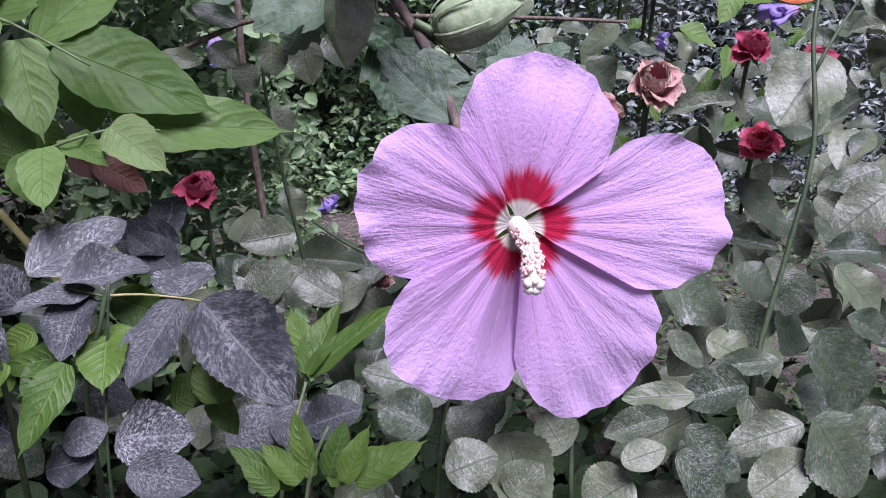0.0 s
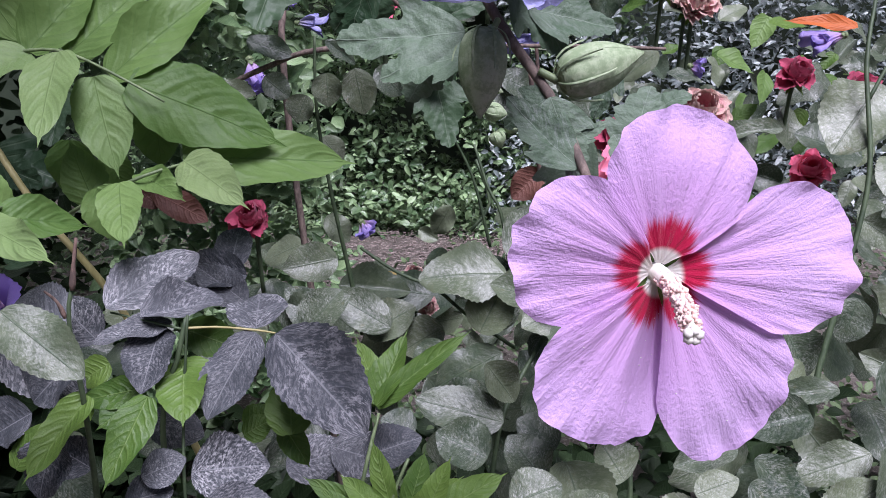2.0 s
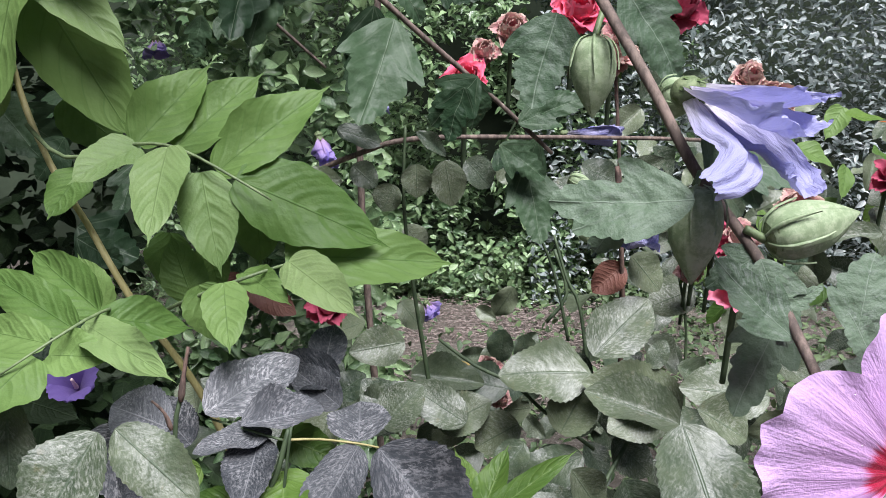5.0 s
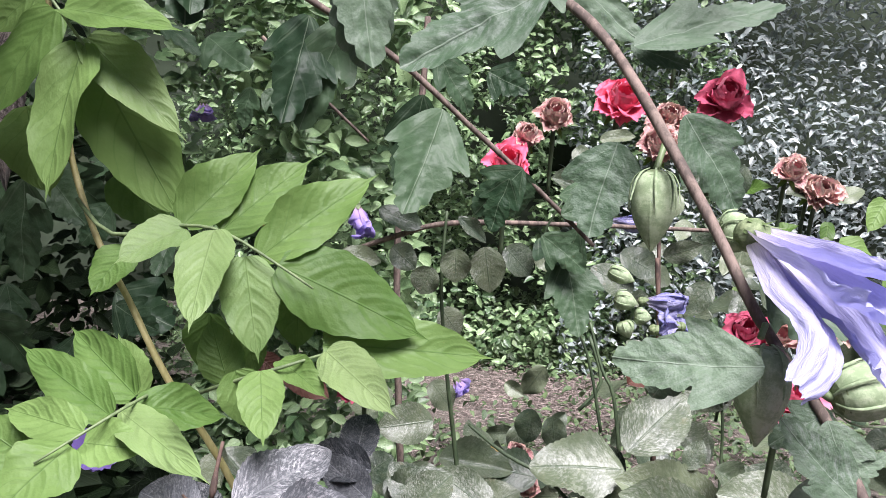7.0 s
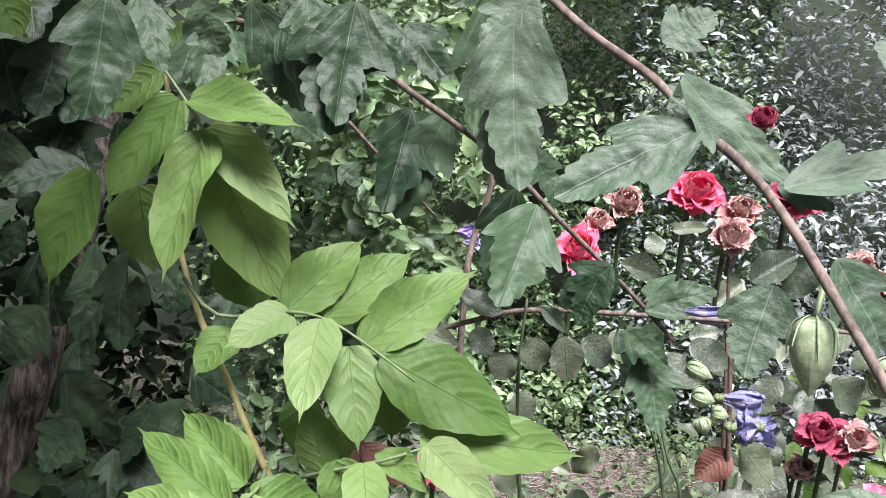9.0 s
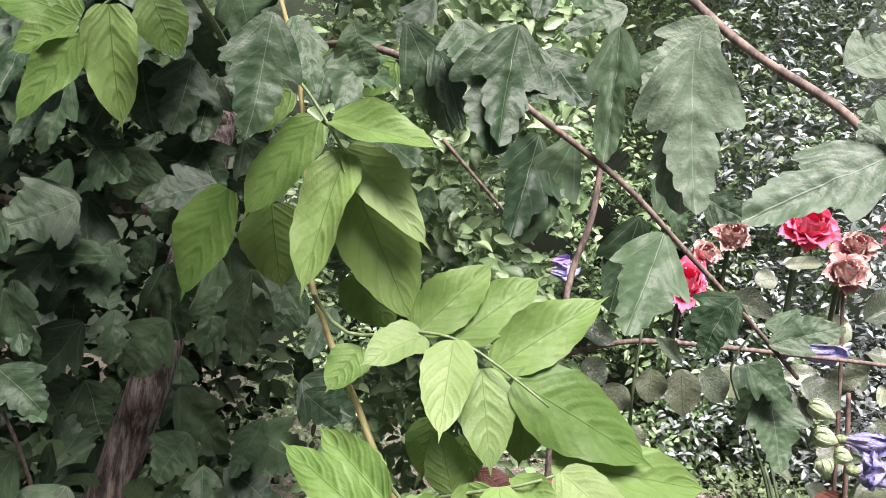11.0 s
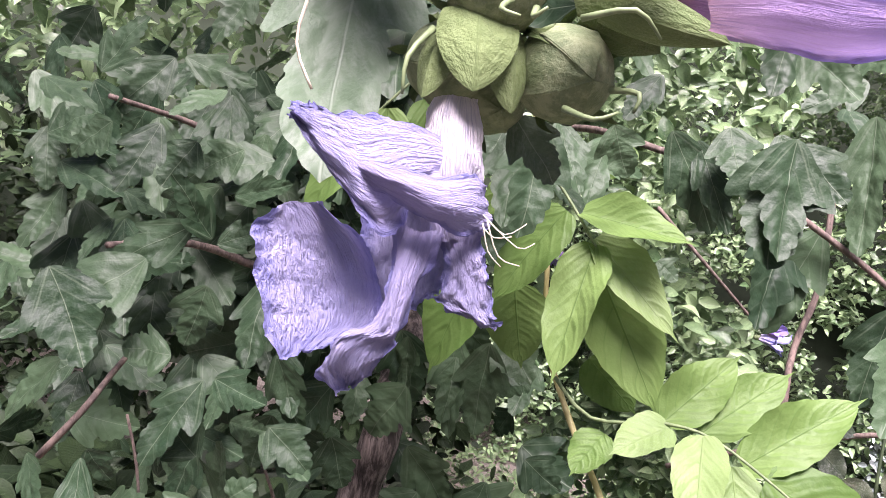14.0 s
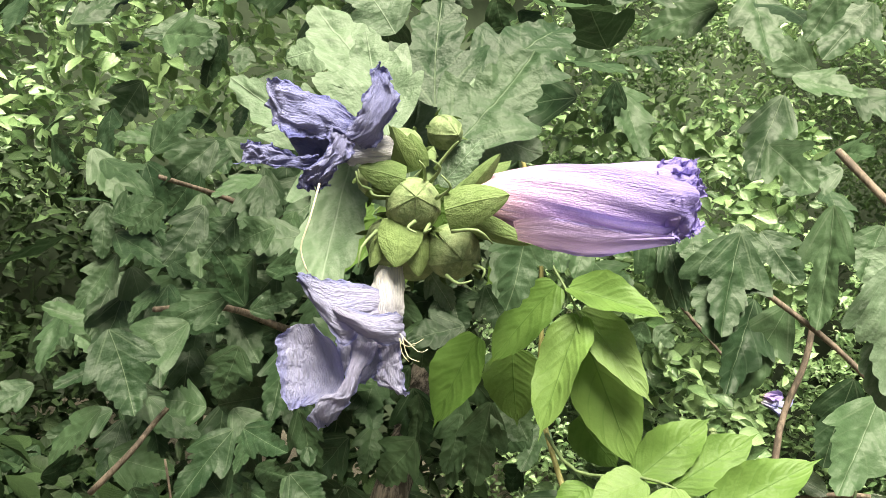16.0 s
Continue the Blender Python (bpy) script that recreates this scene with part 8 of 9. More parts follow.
sheet(shrivel, [((-15.4, 15.3, 6.0), (-9.7, 10.8, 5.0), 2.0), ((-12.2, 16.8, 7.0), (-6.8, 12.8, 6.0), 3.0), ((-9.9, 20.1, 8.0), (-4.5, 16.6, 7.0), 3.0), ((-8.7, 23.5, 8.0), (-2.5, 20.5, 7.0), 2.6), ((-7.9, 26.8, 7.0), (-3.3, 23.7, 6.0), 2.0), ((-7.3, 28.9, 6.0), (-4.9, 27.2, 6.0), 0.8)], SHRIVELLED, 45, crinkle=0.30, reach=(0.40, 1.00), roll=0.25)
sheet(shrivel, [((-26.3, 15.7, 6.0), (-24.5, 8.7, 6.0), -3.0), ((-20.0, 15.2, 5.0), (-18.7, 8.1, 6.0), -3.0), ((-13.7, 14.8, 4.0), (-13.1, 8.3, 4.0), -1.0)], SHRIVELLED, 46, crinkle=0.40, reach=(0.50, 1.00), roll=0.00)
sheet(closed, [((20.2, -3.7, 11.5), (21.6, -8.0, 9.5), 0.4), ((26.4, -3.1, 13.0), (28.6, -10.0, 9.5), 1.0), ((35.6, -4.6, 13.0), (36.3, -11.2, 8.5), 1.4), ((43.7, -6.2, 12.5), (43.8, -10.1, 9.5), 1.0), ((52.6, -6.9, 11.5), (52.2, -8.7, 10.5), 0.4)], FURLED, 51, crinkle=0.06, reach=(0.15, 0.85), roll=0.10)
sheet(closed, [((51.0, 8.7, 5.0), (48.4, 3.2, 8.5), 1.2), ((54.0, 9.1, 5.0), (51.3, 0.9, 9.5), 1.6), ((56.5, 8.9, 5.0), (53.7, 0.6, 10.0), 1.2), ((58.8, 9.7, 4.0), (56.5, 2.0, 9.0), 0.8)], FURLED, 52, crinkle=0.30, reach=(0.70, 1.10), roll=0.30)
sheet(closed, [((50.8, 1.5, 9.0), (50.8, -8.5, 6.0), 1.5), ((53.3, 1.4, 10.0), (53.7, -9.2, 6.0), 1.8), ((55.4, 2.2, 10.0), (55.8, -8.3, 6.0), 1.5), ((58.9, 3.3, 8.0), (58.9, -5.3, 5.0), 0.8)], FURLED, 53, crinkle=0.30, reach=(0.70, 1.10), roll=0.30)
sheet(closed, [((53.7, 6.7, 8.0), (53.1, -7.1, 8.0), -1.0), ((57.8, 7.5, 6.0), (57.2, -7.7, 6.0), -2.0), ((60.5, 4.7, 4.0), (59.9, -4.7, 4.0), -1.0)], FURLED, 54, crinkle=0.35, reach=(0.75, 1.10), roll=0.20)
# green sepals of the closed bloom and of the two wilted ones
sepal_blade(closed, (6.7, -1.6, 8.0), (19.7, 1.3, 11.0), 7.5, (0.1, 0.25, 1))
sepal_blade(closed, (10.6, 1.3, 3.0), (18.3, 10.3, 5.0), 3.6, (0.3, 0.4, 1))
sepal_blade(closed, (11.1, -3.8, 5.0), (24.7, -8.7, 7.0), 4.8, (0, -0.6, 1))
sepal_blade(closed, (8.3, 2.3, -4.0), (21.1, 9.5, -2.0), 7.3, (0, 0.8, 0.6))
sepal_blade(closed, (10.1, -3.9, -3.0), (20.8, -7.5, -6.0), 6.6, (0, -0.8, 0.6))
sepal_blade(wilt, (-2.3, -3.2, 2.0), (-3.5, -13.3, 5.0), 8.0, (0, 0.1, 1))
sepal_blade(wilt, (-5.7, -4.3, -1.0), (-9.2, -13.5, 1.0), 5.8, (-0.7, 0.1, 0.8))
sepal_blade(wilt, (0.7, -4.6, 0.0), (1.2, -15.4, 1.0), 6.8, (0.6, 0, 0.8))
sepal_blade(wilt, (-2.4, -4.4, -7.0), (-6.9, -13.2, -9.0), 7.3, (-0.2, 0.3, -1))
sepal_blade(shrivel, (-1.6, 5.1, 2.0), (-11.3, 7.4, 5.0), 6.0, (-0.1, 0.2, 1))
sepal_blade(shrivel, (-2.4, 3.3, 0.0), (-10.3, 1.9, 2.0), 5.1, (-0.2, -0.7, 0.7))
sepal_blade(shrivel, (-0.5, 7.1, -1.0), (-4.5, 16.4, 2.0), 5.3, (-0.5, 0.3, 1), "yellow-green sepal with a reddish tip")
sepal_blade(shrivel, (1.5, 7.6, -1.0), (-0.6, 15.1, 1.0), 4.8, (0.3, 0.3, 1))
# slender curled bracts round the buds
curled_bract((4.9, 1.0, 4.0), (7.9, 3.0, 8.0), (5.9, 5.5, 9.0))
curled_bract((3.7, 4.5, 4.0), (5.8, 7.1, 7.0), (4.0, 8.6, 8.0))
curled_bract((-7.7, -5.6, 1.0), (-10.7, -9.2, 4.0), (-11.4, -13.4, 4.0))
curled_bract((-5.1, 2.4, 0.0), (-10.6, 3.5, 5.0), (-11.7, 6.6, 6.0))
curled_bract((2.4, 3.9, -1.0), (2.5, 7.2, 5.0), (1.3, 8.7, 6.0))
curled_bract((8.1, -6.0, 8.0), (13.2, -5.8, 11.0), (16.4, -8.5, 9.0))
curled_bract((12.7, -13.0, 2.0), (14.9, -13.9, 6.0), (14.2, -16.0, 6.0))
curled_bract((7.0, -15.1, 3.0), (9.5, -16.7, 7.0), (12.3, -16.0, 7.0))
curled_bract((0.6, -3.9, 8.0), (-0.8, -5.3, 10.0), (1.1, -6.3, 11.0))
curled_bract((3.5, -4.5, 6.0), (2.6, -6.2, 10.0), (4.0, -5.4, 11.0))
curled_bract((14.2, -6.1, 2.0), (17.6, -8.0, 4.0), (20.5, -8.3, 5.0))
curled_bract((-9.3, 4.5, 0.0), (-8.3, 1.7, 5.0), (-4.7, 1.3, 6.0))
curled_bract((4.6, 7.5, 0.0), (8.2, 11.8, 2.0), (9.6, 13.1, 3.0))
leaf(cluster, "lobed", HIBISCUS_NEAR, (-0.3241, 0.1005, 1.1495), (-0.3070, 0.0666, 1.1040), 0.0330, (0.32, -0.86, 0.40))
leaf(cluster, "lobed", HIBISCUS_NEAR, (-0.3106, 0.0962, 1.1415), (-0.3336, 0.1055, 1.1804), 0.0245, (0.29, -0.84, 0.47))
leaf(cluster, "lobed", HIBISCUS_NEAR, (-0.3067, 0.0980, 1.1439), (-0.3146, 0.1146, 1.1782), 0.0212, (0.34, -0.88, 0.32))
leaf(cluster, "lobed", HIBISCUS_NEAR, (-0.3088, 0.1078, 1.1476), (-0.3059, 0.1510, 1.1969), 0.0336, (0.34, -0.88, 0.32))
leaf(cluster, "lobed", HIBISCUS_NEAR, (-0.3236, 0.0900, 1.1420), (-0.3602, 0.0831, 1.1562), 0.0208, (0.34, -0.88, 0.32))
leaf(cluster, "lobed", HIBISCUS_NEAR, (-0.2837, 0.0761, 1.1327), (-0.2770, 0.0786, 1.1465), 0.0122, (0.34, -0.88, 0.32))
leaf(cluster, "lobed", HIBISCUS_NEAR, (-0.2789, 0.0684, 1.1121), (-0.2730, 0.0716, 1.1041), 0.0090, (0.34, -0.88, 0.32))
leaf(cluster, "lobed", HIBISCUS_NEAR, (-0.3212, 0.1343, 1.1639), (-0.2833, 0.1416, 1.1561), 0.0342, (0.34, -0.88, 0.32))
leaf(cluster, "lobed", HIBISCUS_NEAR, (-0.3445, 0.1222, 1.1852), (-0.3667, 0.1123, 1.1752), 0.0275, (0.34, -0.88, 0.32))
leaf(cluster, "lobed", HIBISCUS_NEAR, (-0.3399, 0.1353, 1.1901), (-0.3567, 0.1263, 1.2098), 0.0323, (0.34, -0.88, 0.32))
leaf(cluster, "lobed", HIBISCUS, (-0.2839, 0.0788, 1.1428), (-0.2748, 0.0981, 1.1735), 0.0312, (0.34, -0.80, 0.50))
leaf(cluster, "lobed", HIBISCUS_NEAR, (-0.2990, 0.0769, 1.1478), (-0.3306, 0.0771, 1.1779), 0.0328, (0.34, -0.80, 0.50))
leaf(cluster, "lobed", HIBISCUS, (-0.2982, 0.0935, 1.1561), (-0.3092, 0.1030, 1.1928), 0.0312, (0.34, -0.80, 0.50))
leaf(cluster, "lobed", HIBISCUS_NEAR, (-0.2954, 0.0679, 1.1423), (-0.3114, 0.0722, 1.1682), 0.0234, (0.34, -0.80, 0.50))
leaf(cluster, "lobed", HIBISCUS, (-0.2945, 0.1112, 1.1679), (-0.2826, 0.1374, 1.2000), 0.0359, (0.34, -0.80, 0.50))
fluff.append([(-0.2746, 0.0512, 1.0980), (-0.2722, 0.0525, 1.0962), (-0.2701, 0.0534, 1.0978)])
fluff.append([(-0.2741, 0.0515, 1.0974), (-0.2725, 0.0525, 1.0937), (-0.2702, 0.0536, 1.0930)])
fluff.append([(-0.2746, 0.0513, 1.0968), (-0.2732, 0.0520, 1.0957), (-0.2714, 0.0528, 1.0961)])
fluff.append([(-0.2744, 0.0514, 1.0978), (-0.2707, 0.0532, 1.0950), (-0.2690, 0.0540, 1.0958)])
fluff.append([(-0.2745, 0.0513, 1.0971), (-0.2736, 0.0519, 1.0941), (-0.2721, 0.0527, 1.0926)])
fibre([(-0.2899, 0.0349, 1.1248), (-0.2895, 0.0333, 1.1172), (-0.2902, 0.0332, 1.1114), (-0.2883, 0.0343, 1.1071)])
for strand in fluff:
    tube("hair", strand, 0.00010, 0.00006, THREAD, wilt, sides=4)
leaf(rose_bush, "vine", VINE, (0.4702, 1.0976, 0.9506), (0.4904, 1.0697, 0.9533), 0.0214, (0.27, -0.52, 0.81))
leaf(rose_bush, "rose", ROSE, (0.4277, 1.1370, 1.0334), (0.4675, 1.1279, 1.0363), 0.0277, (0.01, -0.43, 0.90))
leaf(rose_bush, "rose", ROSE, (0.2205, 1.0149, 0.9576), (0.2664, 1.0157, 0.9525), 0.0285, (0.52, -0.40, 0.75))
leaf(rose_bush, "rose", ROSE, (0.5864, 1.2323, 0.8629), (0.5422, 1.2024, 0.8273), 0.0325, (0.27, -0.40, 0.87))
leaf(rose_bush, "rose", ROSE, (0.1893, 1.0023, 0.9251), (0.2348, 1.0013, 0.9205), 0.0285, (-0.41, -0.35, 0.84))
leaf(rose_bush, "rose", ROSE, (0.4028, 1.3782, 0.8669), (0.4454, 1.3790, 0.8612), 0.0264, (-0.50, -0.50, 0.70))
leaf(rose_bush, "vine", VINE, (0.4814, 1.1417, 0.8260), (0.5037, 1.1302, 0.8417), 0.0203, (-0.00, -0.60, 0.80))
leaf(rose_bush, "rose", ROSE, (0.3176, 1.2453, 0.8894), (0.3439, 1.2400, 0.8478), 0.0304, (-0.51, -0.48, 0.71))
leaf(rose_bush, "rose", ROSE, (0.1927, 1.1385, 0.9058), (0.2374, 1.1471, 0.9052), 0.0266, (-0.47, -0.41, 0.78))
leaf(rose_bush, "vine", SHOOT, (0.1669, 1.0322, 1.0318), (0.1922, 1.0056, 1.0428), 0.0214, (0.11, -0.76, 0.64))
leaf(rose_bush, "rose", ROSE, (0.4832, 1.0876, 0.9732), (0.5241, 1.0983, 0.9755), 0.0225, (0.27, -0.54, 0.80))
leaf(rose_bush, "rose", ROSE, (0.3959, 1.2859, 0.7331), (0.4256, 1.2664, 0.7090), 0.0276, (-0.05, -0.41, 0.91))
leaf(rose_bush, "rose", ROSE, (0.4054, 1.2423, 0.9159), (0.3944, 1.2157, 0.8648), 0.0337, (0.10, -0.74, 0.67))
leaf(rose_bush, "rose", ROSE, (0.2404, 1.1914, 0.7853), (0.2895, 1.1929, 0.7628), 0.0325, (0.04, -0.49, 0.87))
leaf(rose_bush, "vine", SHOOT, (0.3248, 1.2041, 0.7830), (0.3589, 1.1816, 0.7881), 0.0261, (-0.18, -0.76, 0.62))
leaf(rose_bush, "vine", VINE, (0.3588, 1.0723, 0.9553), (0.3420, 1.0326, 0.9182), 0.0254, (0.57, -0.36, 0.73))
leaf(rose_bush, "rose", ROSE, (0.4817, 1.2421, 0.9219), (0.5029, 1.2196, 0.9416), 0.0237, (-0.01, -0.74, 0.67))
leaf(rose_bush, "rose", ROSE, (0.5109, 1.0615, 0.8584), (0.5526, 1.0518, 0.8616), 0.0297, (0.15, -0.41, 0.90))
leaf(rose_bush, "rose", ROSE, (0.6536, 1.3456, 0.9994), (0.6270, 1.3426, 0.9576), 0.0327, (-0.37, -0.37, 0.85))
leaf(rose_bush, "rose", ROSE, (0.1864, 0.9883, 0.8684), (0.2083, 0.9864, 0.8241), 0.0300, (-0.03, -0.46, 0.89))
leaf(rose_bush, "rose", ROSE, (0.3274, 1.4637, 0.9017), (0.3628, 1.4711, 0.9051), 0.0211, (-0.10, -0.40, 0.91))
leaf(rose_bush, "rose", ROSE, (0.4879, 1.2844, 0.9587), (0.4712, 1.2595, 0.9070), 0.0343, (0.14, -0.49, 0.86))
leaf(rose_bush, "rose", ROSE, (0.2890, 1.4554, 0.8514), (0.2949, 1.4246, 0.8062), 0.0312, (0.13, -0.46, 0.88))
leaf(rose_bush, "rose", ROSE, (0.3343, 1.2259, 0.9711), (0.3490, 1.2098, 0.9291), 0.0289, (0.50, -0.66, 0.56))
leaf(rose_bush, "vine", SHOOT, (0.5642, 1.2816, 0.8378), (0.6002, 1.2798, 0.8170), 0.0252, (-0.58, -0.58, 0.57))
leaf(rose_bush, "vine", VINE, (0.2915, 1.0580, 0.9785), (0.3390, 1.0517, 0.9555), 0.0332, (0.01, -0.57, 0.82))
leaf(rose_bush, "rose", ROSE, (0.5109, 1.2910, 1.0084), (0.4708, 1.2568, 0.9829), 0.0242, (-0.31, -0.53, 0.79))
leaf(rose_bush, "rose", ROSE, (0.4351, 1.3855, 0.9091), (0.4040, 1.3681, 0.8779), 0.0268, (-0.14, -0.40, 0.91))
leaf(rose_bush, "rose", ROSE, (0.6692, 1.4148, 0.9108), (0.6713, 1.3747, 0.8668), 0.0316, (-0.09, -0.56, 0.82))
leaf(rose_bush, "rose", ROSE, (0.3994, 1.2493, 0.8697), (0.4050, 1.2205, 0.8195), 0.0342, (0.28, -0.50, 0.82))
leaf(rose_bush, "rose", ROSE, (0.4686, 1.0482, 0.9476), (0.4944, 1.0448, 0.8967), 0.0346, (-0.22, -0.38, 0.90))
leaf(rose_bush, "rose", ROSE, (0.6395, 1.3450, 0.8265), (0.6124, 1.3277, 0.7953), 0.0251, (-0.17, -0.75, 0.63))
leaf(rose_bush, "vine", VINE, (0.5124, 1.3486, 0.9651), (0.5573, 1.3465, 0.9282), 0.0350, (0.71, -0.54, 0.45))
leaf(rose_bush, "rose", ROSE, (0.2221, 1.2055, 0.9357), (0.2286, 1.1874, 0.9048), 0.0210, (0.00, -0.56, 0.83))
leaf(rose_bush, "rose", ROSE, (0.3471, 0.9586, 0.8319), (0.3901, 0.9572, 0.8101), 0.0292, (-0.23, -0.62, 0.75))
leaf(rose_bush, "vine", VINE, (0.3338, 1.2151, 0.8219), (0.3525, 1.1897, 0.7929), 0.0255, (-0.08, -0.57, 0.82))
leaf(rose_bush, "vine", VINE, (0.2959, 1.1846, 0.8840), (0.3062, 1.1811, 0.8424), 0.0265, (0.30, -0.66, 0.69))
leaf(rose_bush, "rose", ROSE, (0.4907, 1.1231, 0.9006), (0.4708, 1.0902, 0.8498), 0.0347, (0.48, -0.61, 0.63))
leaf(rose_bush, "rose", ROSE, (0.6487, 1.4933, 1.0236), (0.6807, 1.4779, 0.9867), 0.0322, (0.20, -0.45, 0.87))
leaf(rose_bush, "rose", ROSE, (0.6069, 1.2320, 0.9702), (0.6307, 1.2040, 0.9673), 0.0245, (0.12, -0.37, 0.92))
leaf(rose_bush, "vine", SHOOT, (0.4875, 1.2570, 0.8924), (0.4707, 1.2516, 0.8548), 0.0263, (0.13, -0.72, 0.68))
leaf(rose_bush, "rose", ROSE, (0.6037, 1.1835, 0.7615), (0.6310, 1.1696, 0.7312), 0.0280, (0.03, -0.40, 0.91))
leaf(rose_bush, "vine", VINE, (0.5099, 1.4127, 0.8353), (0.4550, 1.3752, 0.8065), 0.0344, (0.21, -0.38, 0.90))
leaf(rose_bush, "rose", ROSE, (0.6945, 1.4136, 0.7846), (0.6685, 1.4130, 0.7445), 0.0311, (0.55, -0.55, 0.63))
leaf(rose_bush, "vine", VINE, (0.4265, 1.3354, 0.9090), (0.4032, 1.3038, 0.8838), 0.0198, (0.33, -0.75, 0.57))
leaf(rose_bush, "vine", SHOOT, (0.5421, 1.2991, 0.7922), (0.5765, 1.3000, 0.7723), 0.0233, (0.46, -0.35, 0.82))
leaf(rose_bush, "rose", ROSE, (0.6430, 1.4041, 0.7588), (0.6219, 1.3816, 0.7178), 0.0293, (-0.05, -0.49, 0.87))
leaf(rose_bush, "rose", ROSE, (0.1598, 0.9728, 0.9158), (0.1550, 0.9497, 0.8841), 0.0214, (-0.16, -0.68, 0.71))
leaf(rose_bush, "rose", ROSE, (0.5444, 1.2404, 0.9923), (0.5066, 1.2115, 0.9645), 0.0251, (-0.31, -0.59, 0.75))
leaf(rose_bush, "rose", ROSE, (0.2256, 1.2945, 0.9752), (0.2326, 1.2726, 0.9351), 0.0266, (0.16, -0.55, 0.82))
leaf(rose_bush, "rose", ROSE, (0.4673, 1.2382, 0.7585), (0.4939, 1.2331, 0.7207), 0.0282, (-0.14, -0.41, 0.90))
leaf(rose_bush, "vine", SHOOT, (0.4063, 1.2019, 1.0155), (0.4614, 1.2008, 1.0135), 0.0347, (0.42, -0.36, 0.83))
leaf(rose_bush, "vine", SHOOT, (0.3459, 1.3457, 0.7474), (0.3580, 1.3358, 0.7064), 0.0272, (0.52, -0.67, 0.52))
leaf(rose_bush, "rose", ROSE, (0.4368, 1.0092, 0.9785), (0.4527, 0.9816, 0.9601), 0.0212, (-0.57, -0.63, 0.52))
leaf(rose_bush, "vine", SHOOT, (0.5023, 1.2022, 0.9746), (0.4778, 1.1935, 0.9525), 0.0203, (-0.13, -0.65, 0.74))
leaf(rose_bush, "rose", ROSE, (0.5792, 1.4710, 0.9165), (0.6191, 1.4661, 0.9349), 0.0298, (-0.26, -0.56, 0.79))
leaf(rose_bush, "vine", SHOOT, (0.4629, 1.1697, 0.9416), (0.5003, 1.1456, 0.9381), 0.0303, (0.06, -0.54, 0.84))
leaf(rose_bush, "vine", SHOOT, (0.2538, 1.1766, 0.9760), (0.2822, 1.1753, 0.9893), 0.0203, (0.43, -0.40, 0.80))
leaf(rose_bush, "rose", ROSE, (0.2398, 1.1932, 0.7481), (0.2738, 1.1701, 0.7613), 0.0257, (0.02, -0.49, 0.87))
leaf(rose_bush, "rose", ROSE, (0.6106, 1.3566, 0.9293), (0.6578, 1.3486, 0.9212), 0.0319, (0.32, -0.46, 0.83))
leaf(rose_bush, "rose", ROSE, (0.4827, 1.0666, 0.9279), (0.5280, 1.0658, 0.8939), 0.0335, (-0.24, -0.62, 0.74))
leaf(rose_bush, "rose", ROSE, (0.2462, 1.0479, 0.8988), (0.2904, 1.0507, 0.9237), 0.0323, (0.05, -0.41, 0.91))
leaf(rose_bush, "rose", ROSE, (0.2186, 1.1788, 0.9207), (0.2493, 1.1559, 0.9221), 0.0226, (0.15, -0.46, 0.87))
leaf(rose_bush, "vine", SHOOT, (0.2203, 1.0520, 0.8452), (0.2468, 1.0514, 0.8185), 0.0226, (-0.42, -0.67, 0.61))
leaf(rose_bush, "rose", ROSE, (0.2239, 1.2926, 0.9329), (0.2093, 1.2575, 0.9050), 0.0200, (-0.31, -0.55, 0.78))
leaf(rose_bush, "vine", VINE, (0.3926, 1.1730, 0.7785), (0.3607, 1.1656, 0.7548), 0.0249, (-0.52, -0.67, 0.52))
leaf(rose_bush, "rose", ROSE, (0.5035, 1.1842, 0.8026), (0.5308, 1.1709, 0.8244), 0.0255, (0.43, -0.63, 0.65))
leaf(rose_bush, "vine", VINE, (0.2416, 1.2602, 0.8956), (0.2320, 1.2474, 0.8552), 0.0266, (-0.18, -0.47, 0.86))
leaf(rose_bush, "rose", ROSE, (0.4647, 1.1824, 0.8470), (0.4721, 1.1487, 0.8071), 0.0300, (0.00, -0.65, 0.76))
leaf(rose_bush, "vine", VINE, (0.3256, 1.0797, 0.8962), (0.3554, 1.0747, 0.9174), 0.0245, (0.07, -0.65, 0.76))
leaf(rose_bush, "vine", VINE, (0.4296, 1.2729, 1.0265), (0.3993, 1.2491, 0.9782), 0.0350, (0.06, -0.73, 0.68))
leaf(rose_bush, "vine", SHOOT, (0.4117, 1.4362, 0.9812), (0.4070, 1.4212, 0.9398), 0.0266, (0.13, -0.38, 0.92))
leaf(rose_bush, "rose", ROSE, (0.2554, 1.2263, 0.7619), (0.2834, 1.1912, 0.7312), 0.0320, (-0.35, -0.41, 0.84))
leaf(rose_bush, "rose", ROSE, (0.4061, 1.4322, 0.9154), (0.3724, 1.4323, 0.8839), 0.0299, (0.43, -0.49, 0.76))
leaf(rose_bush, "rose", ROSE, (0.3469, 1.2390, 1.0207), (0.3910, 1.2518, 1.0446), 0.0302, (-0.01, -0.68, 0.73))
leaf(rose_bush, "rose", ROSE, (0.5149, 1.0382, 0.8962), (0.4663, 1.0045, 0.8738), 0.0270, (-0.12, -0.57, 0.81))
leaf(rose_bush, "rose", ROSE, (0.6811, 1.4168, 0.8853), (0.7268, 1.4263, 0.9004), 0.0286, (-0.35, -0.52, 0.78))
leaf(rose_bush, "vine", SHOOT, (0.4913, 1.2091, 0.7822), (0.5087, 1.1888, 0.7586), 0.0226, (0.15, -0.40, 0.91))
